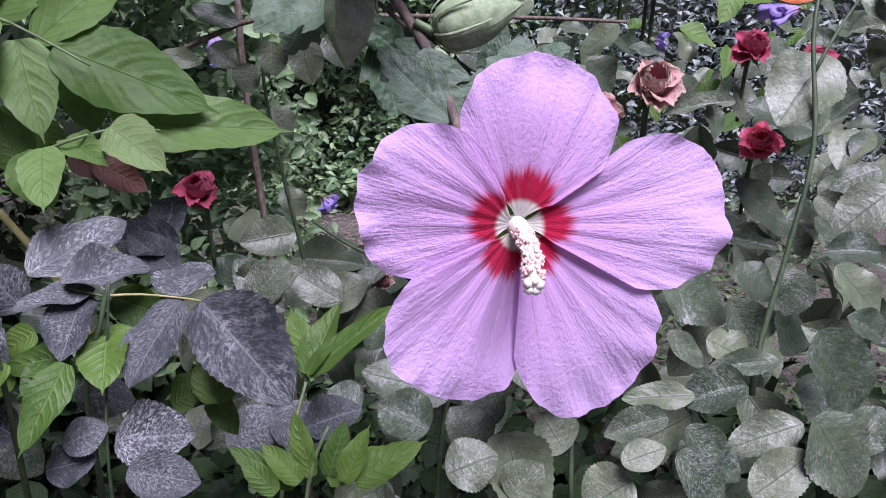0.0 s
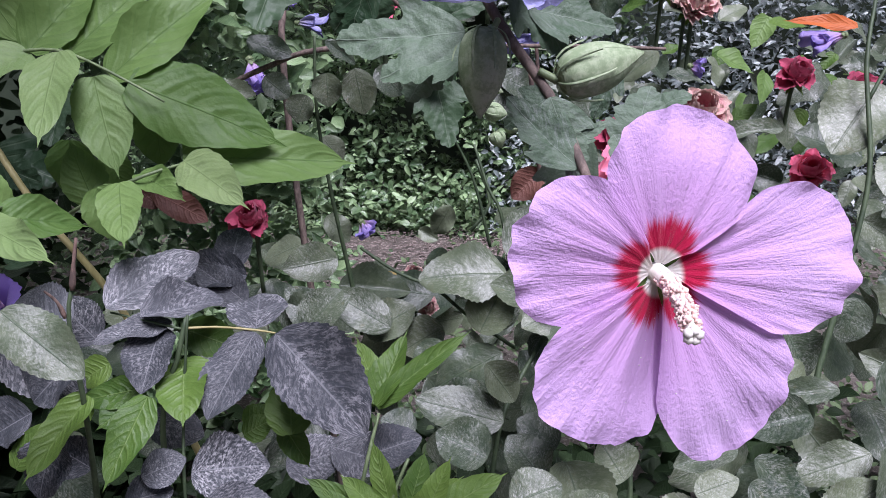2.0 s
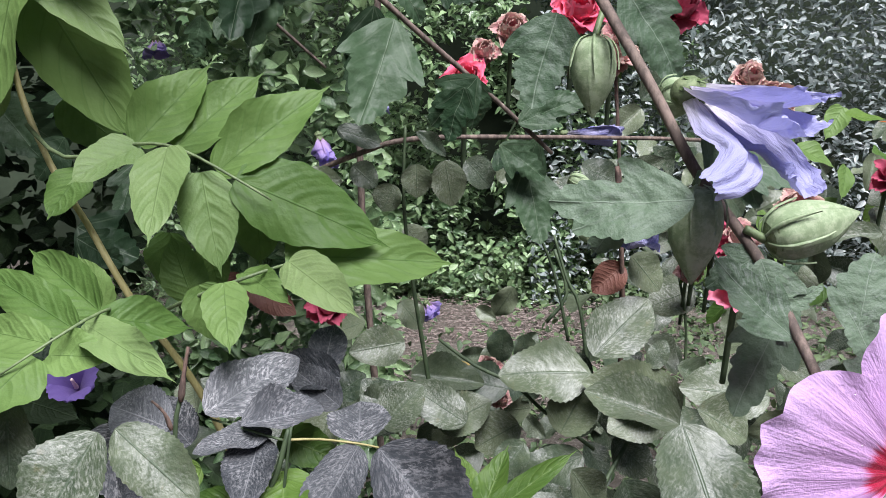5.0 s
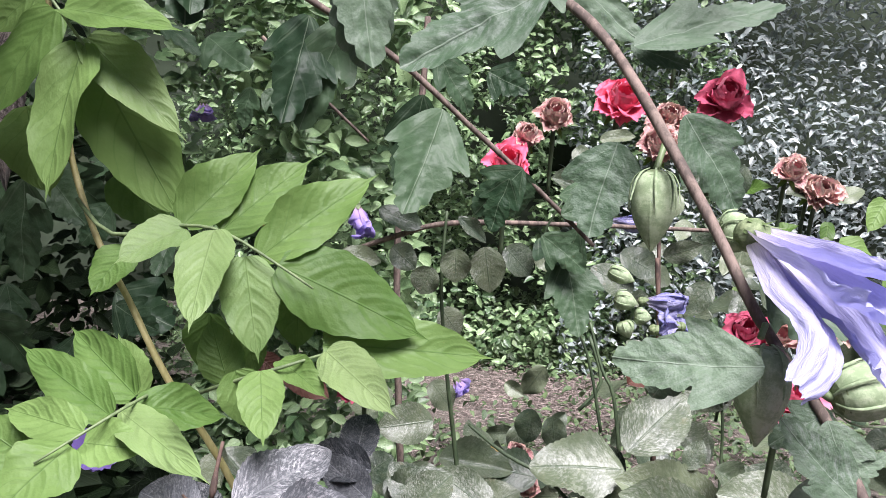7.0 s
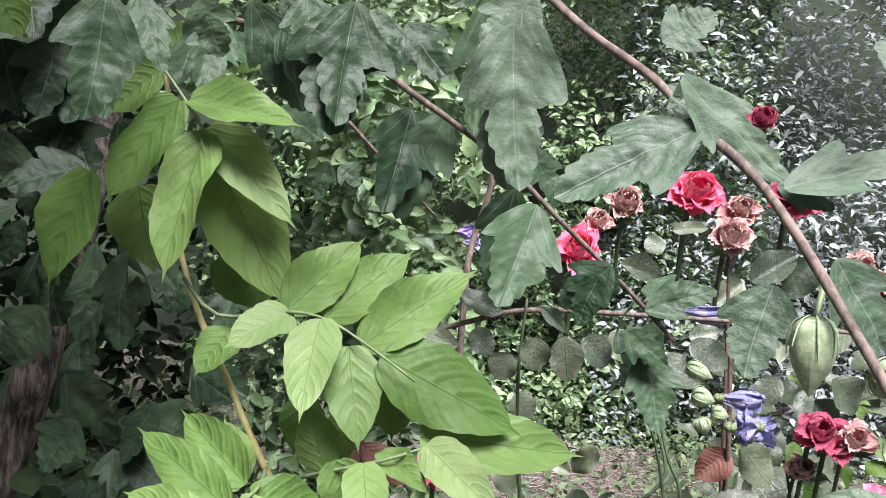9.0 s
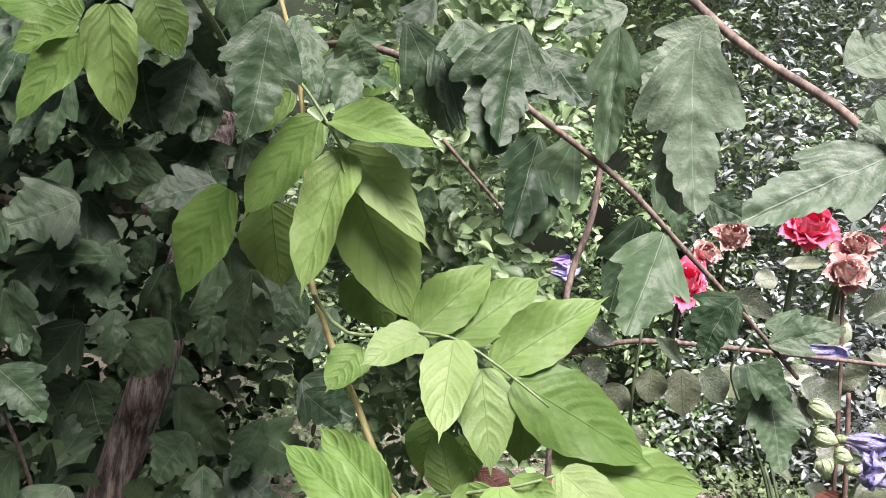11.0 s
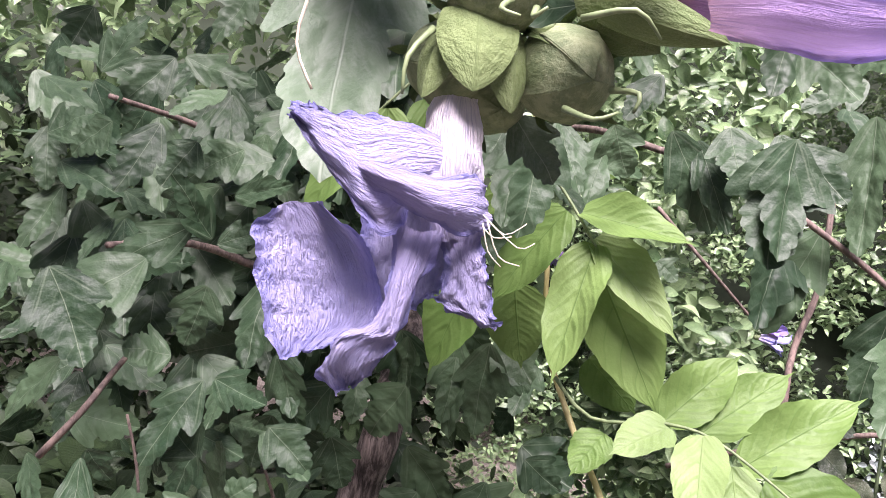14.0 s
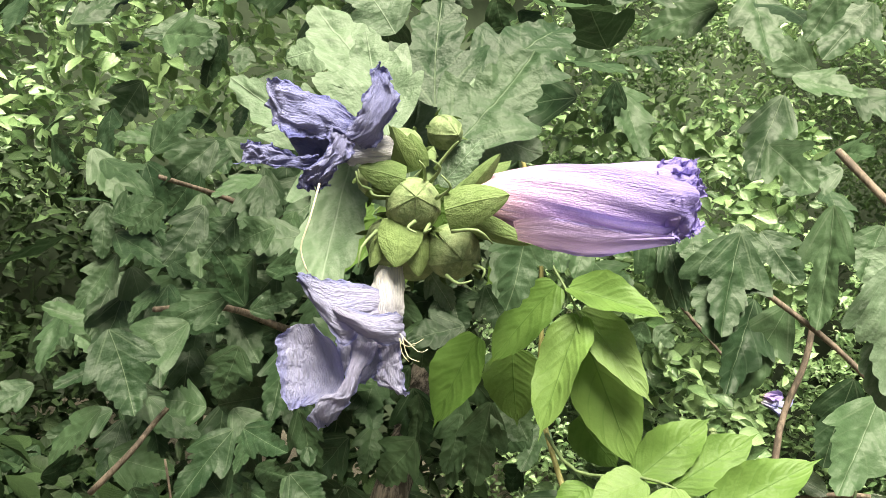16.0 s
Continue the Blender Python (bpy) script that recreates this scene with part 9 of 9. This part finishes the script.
leaf(rose_bush, "vine", VINE, (0.4320, 1.1228, 0.8825), (0.4204, 1.0995, 0.8425), 0.0269, (-0.23, -0.78, 0.58))
leaf(rose_bush, "rose", ROSE, (0.4997, 1.1798, 0.9563), (0.5380, 1.1629, 0.9217), 0.0347, (0.51, -0.69, 0.51))
leaf(rose_bush, "vine", VINE, (0.5713, 1.4054, 0.9962), (0.5924, 1.3811, 1.0115), 0.0233, (-0.25, -0.50, 0.83))
leaf(rose_bush, "rose", ROSE, (0.5638, 1.1754, 0.8130), (0.5859, 1.1760, 0.7731), 0.0264, (0.16, -0.50, 0.85))
leaf(rose_bush, "rose", ROSE, (0.5456, 1.2451, 0.8974), (0.5786, 1.2377, 0.9077), 0.0244, (0.06, -0.43, 0.90))
leaf(rose_bush, "vine", SHOOT, (0.2148, 1.1484, 0.8146), (0.1971, 1.1165, 0.7882), 0.0212, (0.41, -0.37, 0.84))
leaf(rose_bush, "vine", SHOOT, (0.2554, 1.1568, 0.7578), (0.2253, 1.1578, 0.7236), 0.0287, (-0.33, -0.45, 0.83))
leaf(shrub, "lobed", HIBISCUS, (-0.8717, 0.5550, 1.0046), (-0.9244, 0.5095, 1.0145), 0.0543, (-0.44, -0.73, 0.52))
leaf(shrub, "lobed", HIBISCUS, (-0.8081, 0.5333, 1.2066), (-0.8352, 0.4764, 1.1974), 0.0418, (0.47, -0.54, 0.70))
leaf(shrub, "lobed", HIBISCUS, (-0.6190, 0.5783, 1.1790), (-0.5588, 0.5467, 1.1429), 0.0347, (0.32, -0.88, 0.34))
leaf(shrub, "lobed", HIBISCUS, (-0.6173, 0.6242, 1.0512), (-0.5899, 0.5977, 0.9818), 0.0494, (0.48, -0.70, 0.53))
leaf(shrub, "lobed", HIBISCUS, (-0.8044, 0.5297, 1.1175), (-0.8108, 0.5136, 1.0666), 0.0333, (0.33, -0.77, 0.55))
leaf(shrub, "lobed", HIBISCUS, (-0.6909, 0.5895, 1.1523), (-0.6311, 0.5589, 1.0962), 0.0436, (0.50, -0.73, 0.48))
leaf(shrub, "lobed", HIBISCUS, (-0.8530, 0.5975, 1.0884), (-0.7730, 0.5764, 1.0725), 0.0337, (0.39, -0.81, 0.43))
leaf(shrub, "lobed", HIBISCUS, (-0.8838, 0.5617, 1.0613), (-0.8107, 0.5704, 1.0314), 0.0531, (0.43, -0.80, 0.43))
leaf(shrub, "lobed", HIBISCUS, (-0.7620, 0.5993, 1.1947), (-0.7629, 0.5627, 1.1339), 0.0478, (0.43, -0.78, 0.44))
leaf(shrub, "lobed", HIBISCUS, (-0.7229, 0.5548, 1.1735), (-0.6894, 0.5221, 1.1164), 0.0385, (0.64, -0.65, 0.41))
leaf(shrub, "lobed", HIBISCUS, (-0.8075, 0.5379, 1.0226), (-0.8195, 0.5167, 0.9804), 0.0368, (0.13, -0.69, 0.71))
leaf(shrub, "lobed", HIBISCUS, (-0.8396, 0.5906, 1.0070), (-0.8303, 0.5702, 0.9501), 0.0453, (0.43, -0.61, 0.66))
leaf(shrub, "lobed", HIBISCUS, (-0.6382, 0.5749, 1.2245), (-0.6138, 0.5316, 1.1438), 0.0572, (-0.21, -0.76, 0.62))
leaf(shrub, "lobed", HIBISCUS, (-0.7977, 0.5762, 1.2191), (-0.8188, 0.5329, 1.1561), 0.0523, (0.71, -0.45, 0.54))
leaf(shrub, "lobed", HIBISCUS, (-0.7844, 0.4679, 1.1354), (-0.7206, 0.4515, 1.0965), 0.0354, (0.23, -0.75, 0.61))
leaf(shrub, "lobed", HIBISCUS, (-0.6512, 0.5315, 1.1542), (-0.6524, 0.5224, 1.1087), 0.0317, (0.08, -0.67, 0.74))
leaf(shrub, "lobed", HIBISCUS, (-0.7085, 0.5535, 1.1865), (-0.6770, 0.5182, 1.1283), 0.0360, (0.33, -0.65, 0.68))
leaf(shrub, "lobed", HIBISCUS, (-0.7912, 0.6188, 1.2307), (-0.8114, 0.5836, 1.1895), 0.0411, (0.27, -0.67, 0.69))
leaf(shrub, "lobed", HIBISCUS, (-0.6152, 0.5330, 1.1700), (-0.6201, 0.5074, 1.1043), 0.0455, (-0.21, -0.97, 0.13))
leaf(shrub, "lobed", HIBISCUS, (-0.5576, 0.4917, 1.1322), (-0.5689, 0.4665, 1.0825), 0.0367, (0.05, -0.79, 0.62))
leaf(shrub, "lobed", HIBISCUS, (-0.7398, 0.4845, 1.0671), (-0.7047, 0.4511, 1.0182), 0.0399, (0.02, -0.96, 0.29))
leaf(shrub, "lobed", HIBISCUS, (-0.7526, 0.5957, 1.1395), (-0.7674, 0.5871, 1.0934), 0.0352, (-0.11, -0.90, 0.42))
leaf(shrub, "lobed", HIBISCUS, (-0.7867, 0.4377, 1.1298), (-0.7666, 0.4288, 1.0827), 0.0352, (0.24, -0.59, 0.77))
leaf(shrub, "lobed", HIBISCUS, (-0.7662, 0.4439, 1.0865), (-0.7760, 0.4188, 1.0347), 0.0372, (0.38, -0.75, 0.54))
leaf(shrub, "lobed", HIBISCUS, (-0.8321, 0.5091, 1.0582), (-0.8185, 0.4787, 1.0054), 0.0408, (0.57, -0.52, 0.63))
leaf(shrub, "lobed", HIBISCUS, (-0.6434, 0.4638, 1.1758), (-0.6508, 0.4165, 1.1543), 0.0293, (0.11, -0.90, 0.41))
leaf(shrub, "lobed", HIBISCUS, (-0.6949, 0.6513, 1.2474), (-0.7076, 0.6003, 1.1742), 0.0485, (-0.01, -0.96, 0.27))
leaf(shrub, "lobed", HIBISCUS, (-0.6416, 0.6270, 1.1513), (-0.6597, 0.6133, 1.1048), 0.0366, (0.46, -0.63, 0.63))
leaf(shrub, "lobed", HIBISCUS, (-0.7959, 0.5875, 1.2233), (-0.7163, 0.5948, 1.2035), 0.0437, (-0.02, -0.88, 0.48))
leaf(shrub, "lobed", HIBISCUS, (-0.7772, 0.4709, 1.0489), (-0.7510, 0.4277, 0.9876), 0.0449, (0.31, -0.64, 0.70))
leaf(shrub, "lobed", HIBISCUS, (-0.8017, 0.4899, 1.1765), (-0.7429, 0.4700, 1.1143), 0.0484, (-0.15, -0.92, 0.36))
leaf(shrub, "lobed", HIBISCUS, (-0.7751, 0.5428, 1.1587), (-0.7274, 0.5082, 1.0827), 0.0537, (0.23, -0.84, 0.49))
leaf(shrub, "lobed", HIBISCUS, (-0.6457, 0.5718, 1.1795), (-0.5764, 0.5472, 1.1598), 0.0292, (0.03, -0.71, 0.71))
leaf(shrub, "lobed", HIBISCUS, (-0.7690, 0.4321, 1.1490), (-0.7198, 0.4373, 1.1123), 0.0364, (0.67, -0.51, 0.53))
leaf(shrub, "lobed", HIBISCUS, (-0.7350, 0.5816, 1.1974), (-0.6974, 0.5558, 1.1235), 0.0484, (0.17, -0.90, 0.41))
leaf(shrub, "lobed", HIBISCUS, (-0.7878, 0.4841, 1.0762), (-0.7315, 0.4702, 1.0221), 0.0458, (0.45, -0.72, 0.53))
leaf(shrub, "lobed", HIBISCUS, (-0.7183, 0.5825, 1.0257), (-0.6460, 0.5916, 0.9950), 0.0542, (0.63, -0.69, 0.35))
leaf(shrub, "lobed", HIBISCUS, (-0.9610, 0.5649, 1.1928), (-0.8933, 0.5649, 1.1352), 0.0523, (0.34, -0.71, 0.62))
leaf(shrub, "lobed", HIBISCUS, (-0.8198, 0.4568, 1.1707), (-0.7320, 0.4344, 1.1437), 0.0404, (0.72, -0.55, 0.42))
leaf(shrub, "lobed", HIBISCUS, (-0.7064, 0.5272, 1.0584), (-0.6532, 0.5277, 1.0118), 0.0490, (0.17, -0.74, 0.65))
leaf(shrub, "lobed", HIBISCUS, (-0.8082, 0.5018, 1.1868), (-0.7789, 0.5091, 1.2429), 0.0486, (0.30, -0.73, 0.62))
leaf(shrub, "lobed", HIBISCUS, (-0.5942, 0.5532, 1.1397), (-0.6049, 0.5414, 1.0808), 0.0373, (0.18, -0.79, 0.59))
leaf(shrub, "lobed", HIBISCUS, (-0.7151, 0.4476, 1.0683), (-0.7143, 0.4189, 1.0342), 0.0264, (-0.09, -0.95, 0.30))
leaf(shrub, "lobed", HIBISCUS, (-0.8296, 0.5741, 1.0396), (-0.8471, 0.5318, 0.9947), 0.0508, (0.56, -0.74, 0.36))
leaf(shrub, "lobed", HIBISCUS, (-0.8780, 0.5642, 1.0496), (-0.7979, 0.5769, 1.0659), 0.0562, (-0.24, -0.89, 0.38))
leaf(shrub, "lobed", HIBISCUS, (-0.7711, 0.4408, 1.1313), (-0.7134, 0.4416, 1.1142), 0.0313, (0.75, -0.56, 0.34))
leaf(shrub, "lobed", HIBISCUS, (-0.7734, 0.5292, 1.0297), (-0.6846, 0.5094, 1.0425), 0.0439, (0.08, -0.84, 0.53))
leaf(shrub, "lobed", HIBISCUS, (-0.7687, 0.4393, 1.1042), (-0.6895, 0.4250, 1.0891), 0.0394, (0.49, -0.74, 0.47))
leaf(shrub, "lobed", HIBISCUS, (-0.6962, 0.5633, 0.8008), (-0.6576, 0.5669, 0.7654), 0.0317, (0.11, -0.95, 0.28))
leaf(shrub, "lobed", HIBISCUS, (-0.8111, 0.5496, 0.9596), (-0.7625, 0.5529, 0.8941), 0.0579, (0.57, -0.44, 0.70))
leaf(shrub, "lobed", HIBISCUS, (-0.7686, 0.6092, 0.8220), (-0.7462, 0.5901, 0.9031), 0.0537, (-0.00, -0.88, 0.48))
leaf(shrub, "lobed", HIBISCUS, (-0.6144, 0.4695, 0.8820), (-0.5508, 0.4616, 0.8585), 0.0436, (0.54, -0.69, 0.48))
leaf(shrub, "lobed", HIBISCUS, (-0.8000, 0.5236, 0.9260), (-0.7860, 0.4952, 0.8716), 0.0417, (0.29, -0.57, 0.77))
leaf(shrub, "lobed", HIBISCUS, (-0.7194, 0.4801, 0.8104), (-0.7447, 0.4359, 0.8232), 0.0335, (-0.13, -0.75, 0.65))
leaf(shrub, "lobed", HIBISCUS, (-0.8242, 0.5166, 0.9794), (-0.8563, 0.4855, 0.9447), 0.0407, (-0.19, -0.87, 0.46))
leaf(shrub, "lobed", HIBISCUS, (-0.7017, 0.4463, 0.9735), (-0.6399, 0.4449, 0.9535), 0.0352, (0.27, -0.60, 0.75))
leaf(shrub, "lobed", HIBISCUS, (-0.6546, 0.4897, 0.9166), (-0.5893, 0.4789, 0.9126), 0.0367, (-0.28, -0.87, 0.39))
leaf(shrub, "lobed", HIBISCUS, (-0.5853, 0.5133, 0.8222), (-0.5749, 0.4638, 0.7854), 0.0408, (0.41, -0.67, 0.62))
leaf(shrub, "lobed", HIBISCUS, (-0.5897, 0.5045, 0.9856), (-0.5625, 0.5113, 0.9282), 0.0430, (-0.26, -0.80, 0.53))
leaf(shrub, "lobed", HIBISCUS, (-0.6702, 0.5804, 0.7862), (-0.6157, 0.5542, 0.7430), 0.0541, (0.17, -0.72, 0.67))
leaf(shrub, "lobed", HIBISCUS, (-0.7517, 0.5921, 0.8857), (-0.7202, 0.5934, 0.8404), 0.0377, (-0.11, -0.95, 0.30))
leaf(shrub, "lobed", HIBISCUS, (-0.6075, 0.4801, 0.9753), (-0.6015, 0.4399, 0.9401), 0.0346, (-0.18, -0.94, 0.30))
leaf(shrub, "lobed", HIBISCUS, (-0.8201, 0.5475, 0.9496), (-0.7425, 0.5425, 0.9249), 0.0491, (0.03, -0.76, 0.65))
leaf(shrub, "lobed", HIBISCUS, (-0.7936, 0.5090, 0.8941), (-0.7198, 0.5207, 0.8946), 0.0539, (0.40, -0.85, 0.35))
leaf(shrub, "lobed", HIBISCUS, (-0.6028, 0.5287, 0.9884), (-0.5657, 0.4999, 0.9428), 0.0377, (0.14, -0.88, 0.45))
leaf(shrub, "lobed", HIBISCUS, (-0.7187, 0.5915, 0.9290), (-0.7292, 0.5790, 0.8678), 0.0426, (0.58, -0.61, 0.54))
leaf(shrub, "lobed", HIBISCUS, (-0.7685, 0.6125, 0.8764), (-0.7187, 0.5852, 0.8294), 0.0443, (-0.44, -0.87, 0.24))
leaf(shrub, "lobed", HIBISCUS, (-0.7163, 0.5313, 0.8760), (-0.6935, 0.4947, 0.8304), 0.0365, (-0.42, -0.88, 0.21))
leaf(shrub, "lobed", HIBISCUS, (-0.7085, 0.4353, 0.8359), (-0.7027, 0.4188, 0.7958), 0.0346, (0.13, -0.75, 0.65))
leaf(shrub, "lobed", HIBISCUS, (-0.6151, 0.4670, 0.8167), (-0.5752, 0.4645, 0.7928), 0.0331, (0.36, -0.78, 0.51))
leaf(shrub, "lobed", HIBISCUS, (-0.7722, 0.4546, 0.8715), (-0.7244, 0.4191, 0.8449), 0.0296, (-0.28, -0.85, 0.45))
leaf(shrub, "lobed", HIBISCUS, (-0.6340, 0.5691, 1.0041), (-0.5478, 0.5511, 1.0194), 0.0492, (0.15, -0.77, 0.62))
leaf(shrub, "lobed", HIBISCUS, (-0.6004, 0.5204, 0.9251), (-0.5413, 0.4994, 0.9005), 0.0387, (0.13, -0.73, 0.67))
leaf(shrub, "lobed", HIBISCUS, (-0.6596, 0.5033, 0.9467), (-0.6527, 0.4537, 0.9068), 0.0403, (0.04, -0.73, 0.68))
leaf(shrub, "lobed", HIBISCUS, (-0.7399, 0.5237, 0.8276), (-0.7400, 0.5101, 0.7631), 0.0491, (0.35, -0.86, 0.37))
# leaves added over the top of the view to shade the shrub's upper left
leaf(shrub, "lobed", HIBISCUS, (-0.5526, 0.4606, 1.4501), (-0.6809, 0.4562, 1.4680), 0.069, (0.09, -0.50, 1))
leaf(shrub, "lobed", HIBISCUS, (-0.7740, 0.5645, 1.4229), (-0.7988, 0.5331, 1.3940), 0.065, (0.05, 0.00, 1))
leaf(shrub, "lobed", HIBISCUS, (-0.7477, 0.5114, 1.4093), (-0.7467, 0.5230, 1.3767), 0.073, (-0.03, -0.23, 1))
leaf(shrub, "lobed", HIBISCUS, (-0.6191, 0.5541, 1.4268), (-0.7210, 0.5855, 1.4120), 0.086, (-0.20, -0.32, 1))
leaf(shrub, "lobed", HIBISCUS, (-0.4363, 0.5795, 1.3228), (-0.3715, 0.5401, 1.3183), 0.074, (-0.16, -0.24, 1))
leaf(shrub, "lobed", HIBISCUS, (-0.5506, 0.5405, 1.4294), (-0.5379, 0.5579, 1.4085), 0.077, (0.01, -0.51, 1))
leaf(shrub, "lobed", HIBISCUS, (-0.7660, 0.3480, 1.3907), (-0.7517, 0.3415, 1.3710), 0.063, (-0.38, -0.12, 1))
leaf(shrub, "lobed", HIBISCUS, (-0.6280, 0.4460, 1.3861), (-0.6288, 0.4775, 1.3580), 0.068, (0.09, -0.35, 1))
leaf(shrub, "lobed", HIBISCUS, (-0.3956, 0.5645, 1.3915), (-0.3889, 0.5528, 1.3679), 0.071, (0.23, -0.46, 1))
leaf(shrub, "lobed", HIBISCUS, (-0.3776, 0.4604, 1.3245), (-0.4051, 0.4086, 1.3088), 0.088, (0.09, -0.53, 1))
leaf(shrub, "lobed", HIBISCUS, (-0.5537, 0.5503, 1.3990), (-0.5846, 0.5418, 1.3898), 0.072, (0.34, -0.48, 1))
leaf(shrub, "lobed", HIBISCUS, (-0.6184, 0.2571, 1.3200), (-0.6260, 0.1426, 1.2984), 0.086, (-0.11, -0.33, 1))
leaf(shrub, "lobed", HIBISCUS, (-0.4148, 0.4319, 1.3487), (-0.5210, 0.4042, 1.3265), 0.064, (0.03, -0.19, 1))
leaf(shrub, "lobed", HIBISCUS, (-0.4657, 0.5155, 1.3186), (-0.5029, 0.5018, 1.3074), 0.067, (0.11, -0.03, 1))
leaf(shrub, "lobed", HIBISCUS, (-0.4731, 0.4623, 1.3815), (-0.4589, 0.3859, 1.3696), 0.075, (0.19, -0.31, 1))
leaf(shrub, "lobed", HIBISCUS, (-0.5808, 0.5020, 1.3398), (-0.5914, 0.5546, 1.3044), 0.069, (0.34, -0.13, 1))
leaf(shrub, "lobed", HIBISCUS, (-0.6473, 0.4884, 1.4115), (-0.6934, 0.4921, 1.3950), 0.082, (-0.02, -0.18, 1))
leaf(shrub, "lobed", HIBISCUS, (-0.4129, 0.2707, 1.4275), (-0.4197, 0.2025, 1.4085), 0.088, (-0.19, -0.19, 1))
leaf(shrub, "lobed", HIBISCUS, (-0.7685, 0.5333, 1.4483), (-0.8440, 0.5496, 1.4258), 0.069, (-0.20, -0.34, 1))
leaf(shrub, "lobed", HIBISCUS, (-0.4463, 0.2345, 1.4303), (-0.5056, 0.2079, 1.4319), 0.081, (0.07, -0.32, 1))
leaf(shrub, "lobed", HIBISCUS, (-0.4552, 0.3582, 1.3688), (-0.4496, 0.4243, 1.3739), 0.079, (0.04, -0.03, 1))
leaf(shrub, "lobed", HIBISCUS, (-0.5720, 0.5333, 1.4478), (-0.4828, 0.5675, 1.4227), 0.071, (0.23, -0.11, 1))
leaf(shrub, "lobed", HIBISCUS, (-0.7106, 0.4407, 1.4637), (-0.6421, 0.4556, 1.4748), 0.073, (-0.03, -0.39, 1))
leaf(shrub, "lobed", HIBISCUS, (-0.7250, 0.2917, 1.3460), (-0.6886, 0.2131, 1.3311), 0.067, (-0.12, -0.22, 1))
leaf(shrub, "lobed", HIBISCUS, (-0.7111, 0.3051, 1.4865), (-0.7107, 0.3101, 1.4848), 0.061, (-0.26, -0.42, 1))
leaf(shrub, "lobed", HIBISCUS, (-0.6518, 0.3528, 1.4930), (-0.6380, 0.3352, 1.4650), 0.070, (-0.33, -0.38, 1))
leaf(shrub, "lobed", HIBISCUS, (-0.6025, 0.2293, 1.4215), (-0.5389, 0.1466, 1.3871), 0.081, (-0.05, -0.19, 1))
leaf(shrub, "lobed", HIBISCUS, (-0.7074, 0.2954, 1.4085), (-0.6846, 0.2206, 1.4268), 0.078, (0.29, -0.33, 1))
leaf(shrub, "lobed", HIBISCUS, (-0.6622, 0.2441, 1.4569), (-0.6915, 0.2160, 1.4306), 0.077, (-0.08, -0.16, 1))
leaf(shrub, "lobed", HIBISCUS, (-0.6737, 0.3945, 1.4070), (-0.7239, 0.4645, 1.3665), 0.063, (-0.06, -0.22, 1))

hibiscus_flower(*FLOWER, [(12, 47, 0.0445), (89, 32, 0.0632), (150, 37, 0.0588), (215, 38, 0.0500), (287, 43, 0.0450)], (0.30, -0.94, 0.12))

# ---- the rest of the foliage, leaf by leaf ----
def scatter(parent, kind, material, n, seed, box, size, aspect, clear, facing=(0, -1, 0.6)):
    """Leaves of a bush within a box of the plan; clear(x, y, z) keeps sight lines and other plants free."""
    rng = random.Random(seed)
    made = tries = 0
    while made < n and tries < n * 30:
        tries += 1
        p = Vector([rng.uniform(a, b) for a, b in box])
        if not clear(*p):
            continue
        way = Vector((rng.gauss(0, 0.7), rng.gauss(-0.35, 0.5), rng.gauss(-0.55, 0.5))).normalized()
        s = size * rng.uniform(0.65, 1.25)
        face = Vector(facing) + Vector((rng.gauss(0, 0.6), rng.gauss(0, 0.35), rng.gauss(0.15, 0.5)))
        if abs(way.dot(face.normalized())) > 0.85:
            continue
        leaf(parent, kind, material, p, p + way * s, s * aspect * rng.uniform(0.85, 1.15), face)
        made += 1


def below(x, y, z):
    top = 0.98 - 0.20 * y if -0.45 < x < 0.2 else 1.10 - 0.17 * y
    return z < top and (y > 0.85 or x > 0.28)


scatter(rose_bush, "rose", ROSE, 190, 3, ((-0.35, 0.95), (0.60, 1.25), (0.55, 1.0)), 0.060, 0.68, below)
scatter(dark_rose, "rose", ROSE, 40, 5, ((-0.55, 0.0), (0.55, 0.95), (0.55, 0.76)), 0.055, 0.68, lambda x, y, z: True)


def left_side(x, y, z):
    return x < -0.62 + 0.25 * (y - 0.75) and not (x > -0.75 and y < 0.72)


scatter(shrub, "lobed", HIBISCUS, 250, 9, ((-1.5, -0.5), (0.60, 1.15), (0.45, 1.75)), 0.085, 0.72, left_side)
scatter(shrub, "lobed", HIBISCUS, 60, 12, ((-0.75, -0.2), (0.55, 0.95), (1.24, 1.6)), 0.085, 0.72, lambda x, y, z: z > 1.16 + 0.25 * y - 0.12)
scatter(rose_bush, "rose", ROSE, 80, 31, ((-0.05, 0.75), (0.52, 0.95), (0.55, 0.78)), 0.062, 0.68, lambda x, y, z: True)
# unseen leaves overhead, added to cast shade on the left of the bed
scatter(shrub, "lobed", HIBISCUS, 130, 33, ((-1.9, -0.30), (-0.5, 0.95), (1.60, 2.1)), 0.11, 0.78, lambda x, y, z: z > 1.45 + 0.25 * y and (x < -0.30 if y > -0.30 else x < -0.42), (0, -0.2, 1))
scatter(rose_bush, "rose", ROSE, 130, 41, ((-0.12, 0.85), (0.95, 1.45), (0.55, 1.05)), 0.050, 0.66, lambda x, y, z: z < 1.15 - 0.10 * y - (0.25 if x < 0.08 else 0.0))
scatter(shrub, "lobed", HIBISCUS, 46, 57, ((-0.72, -0.52), (0.58, 0.68), (0.96, 1.28)), 0.066, 0.85, lambda x, y, z: True)
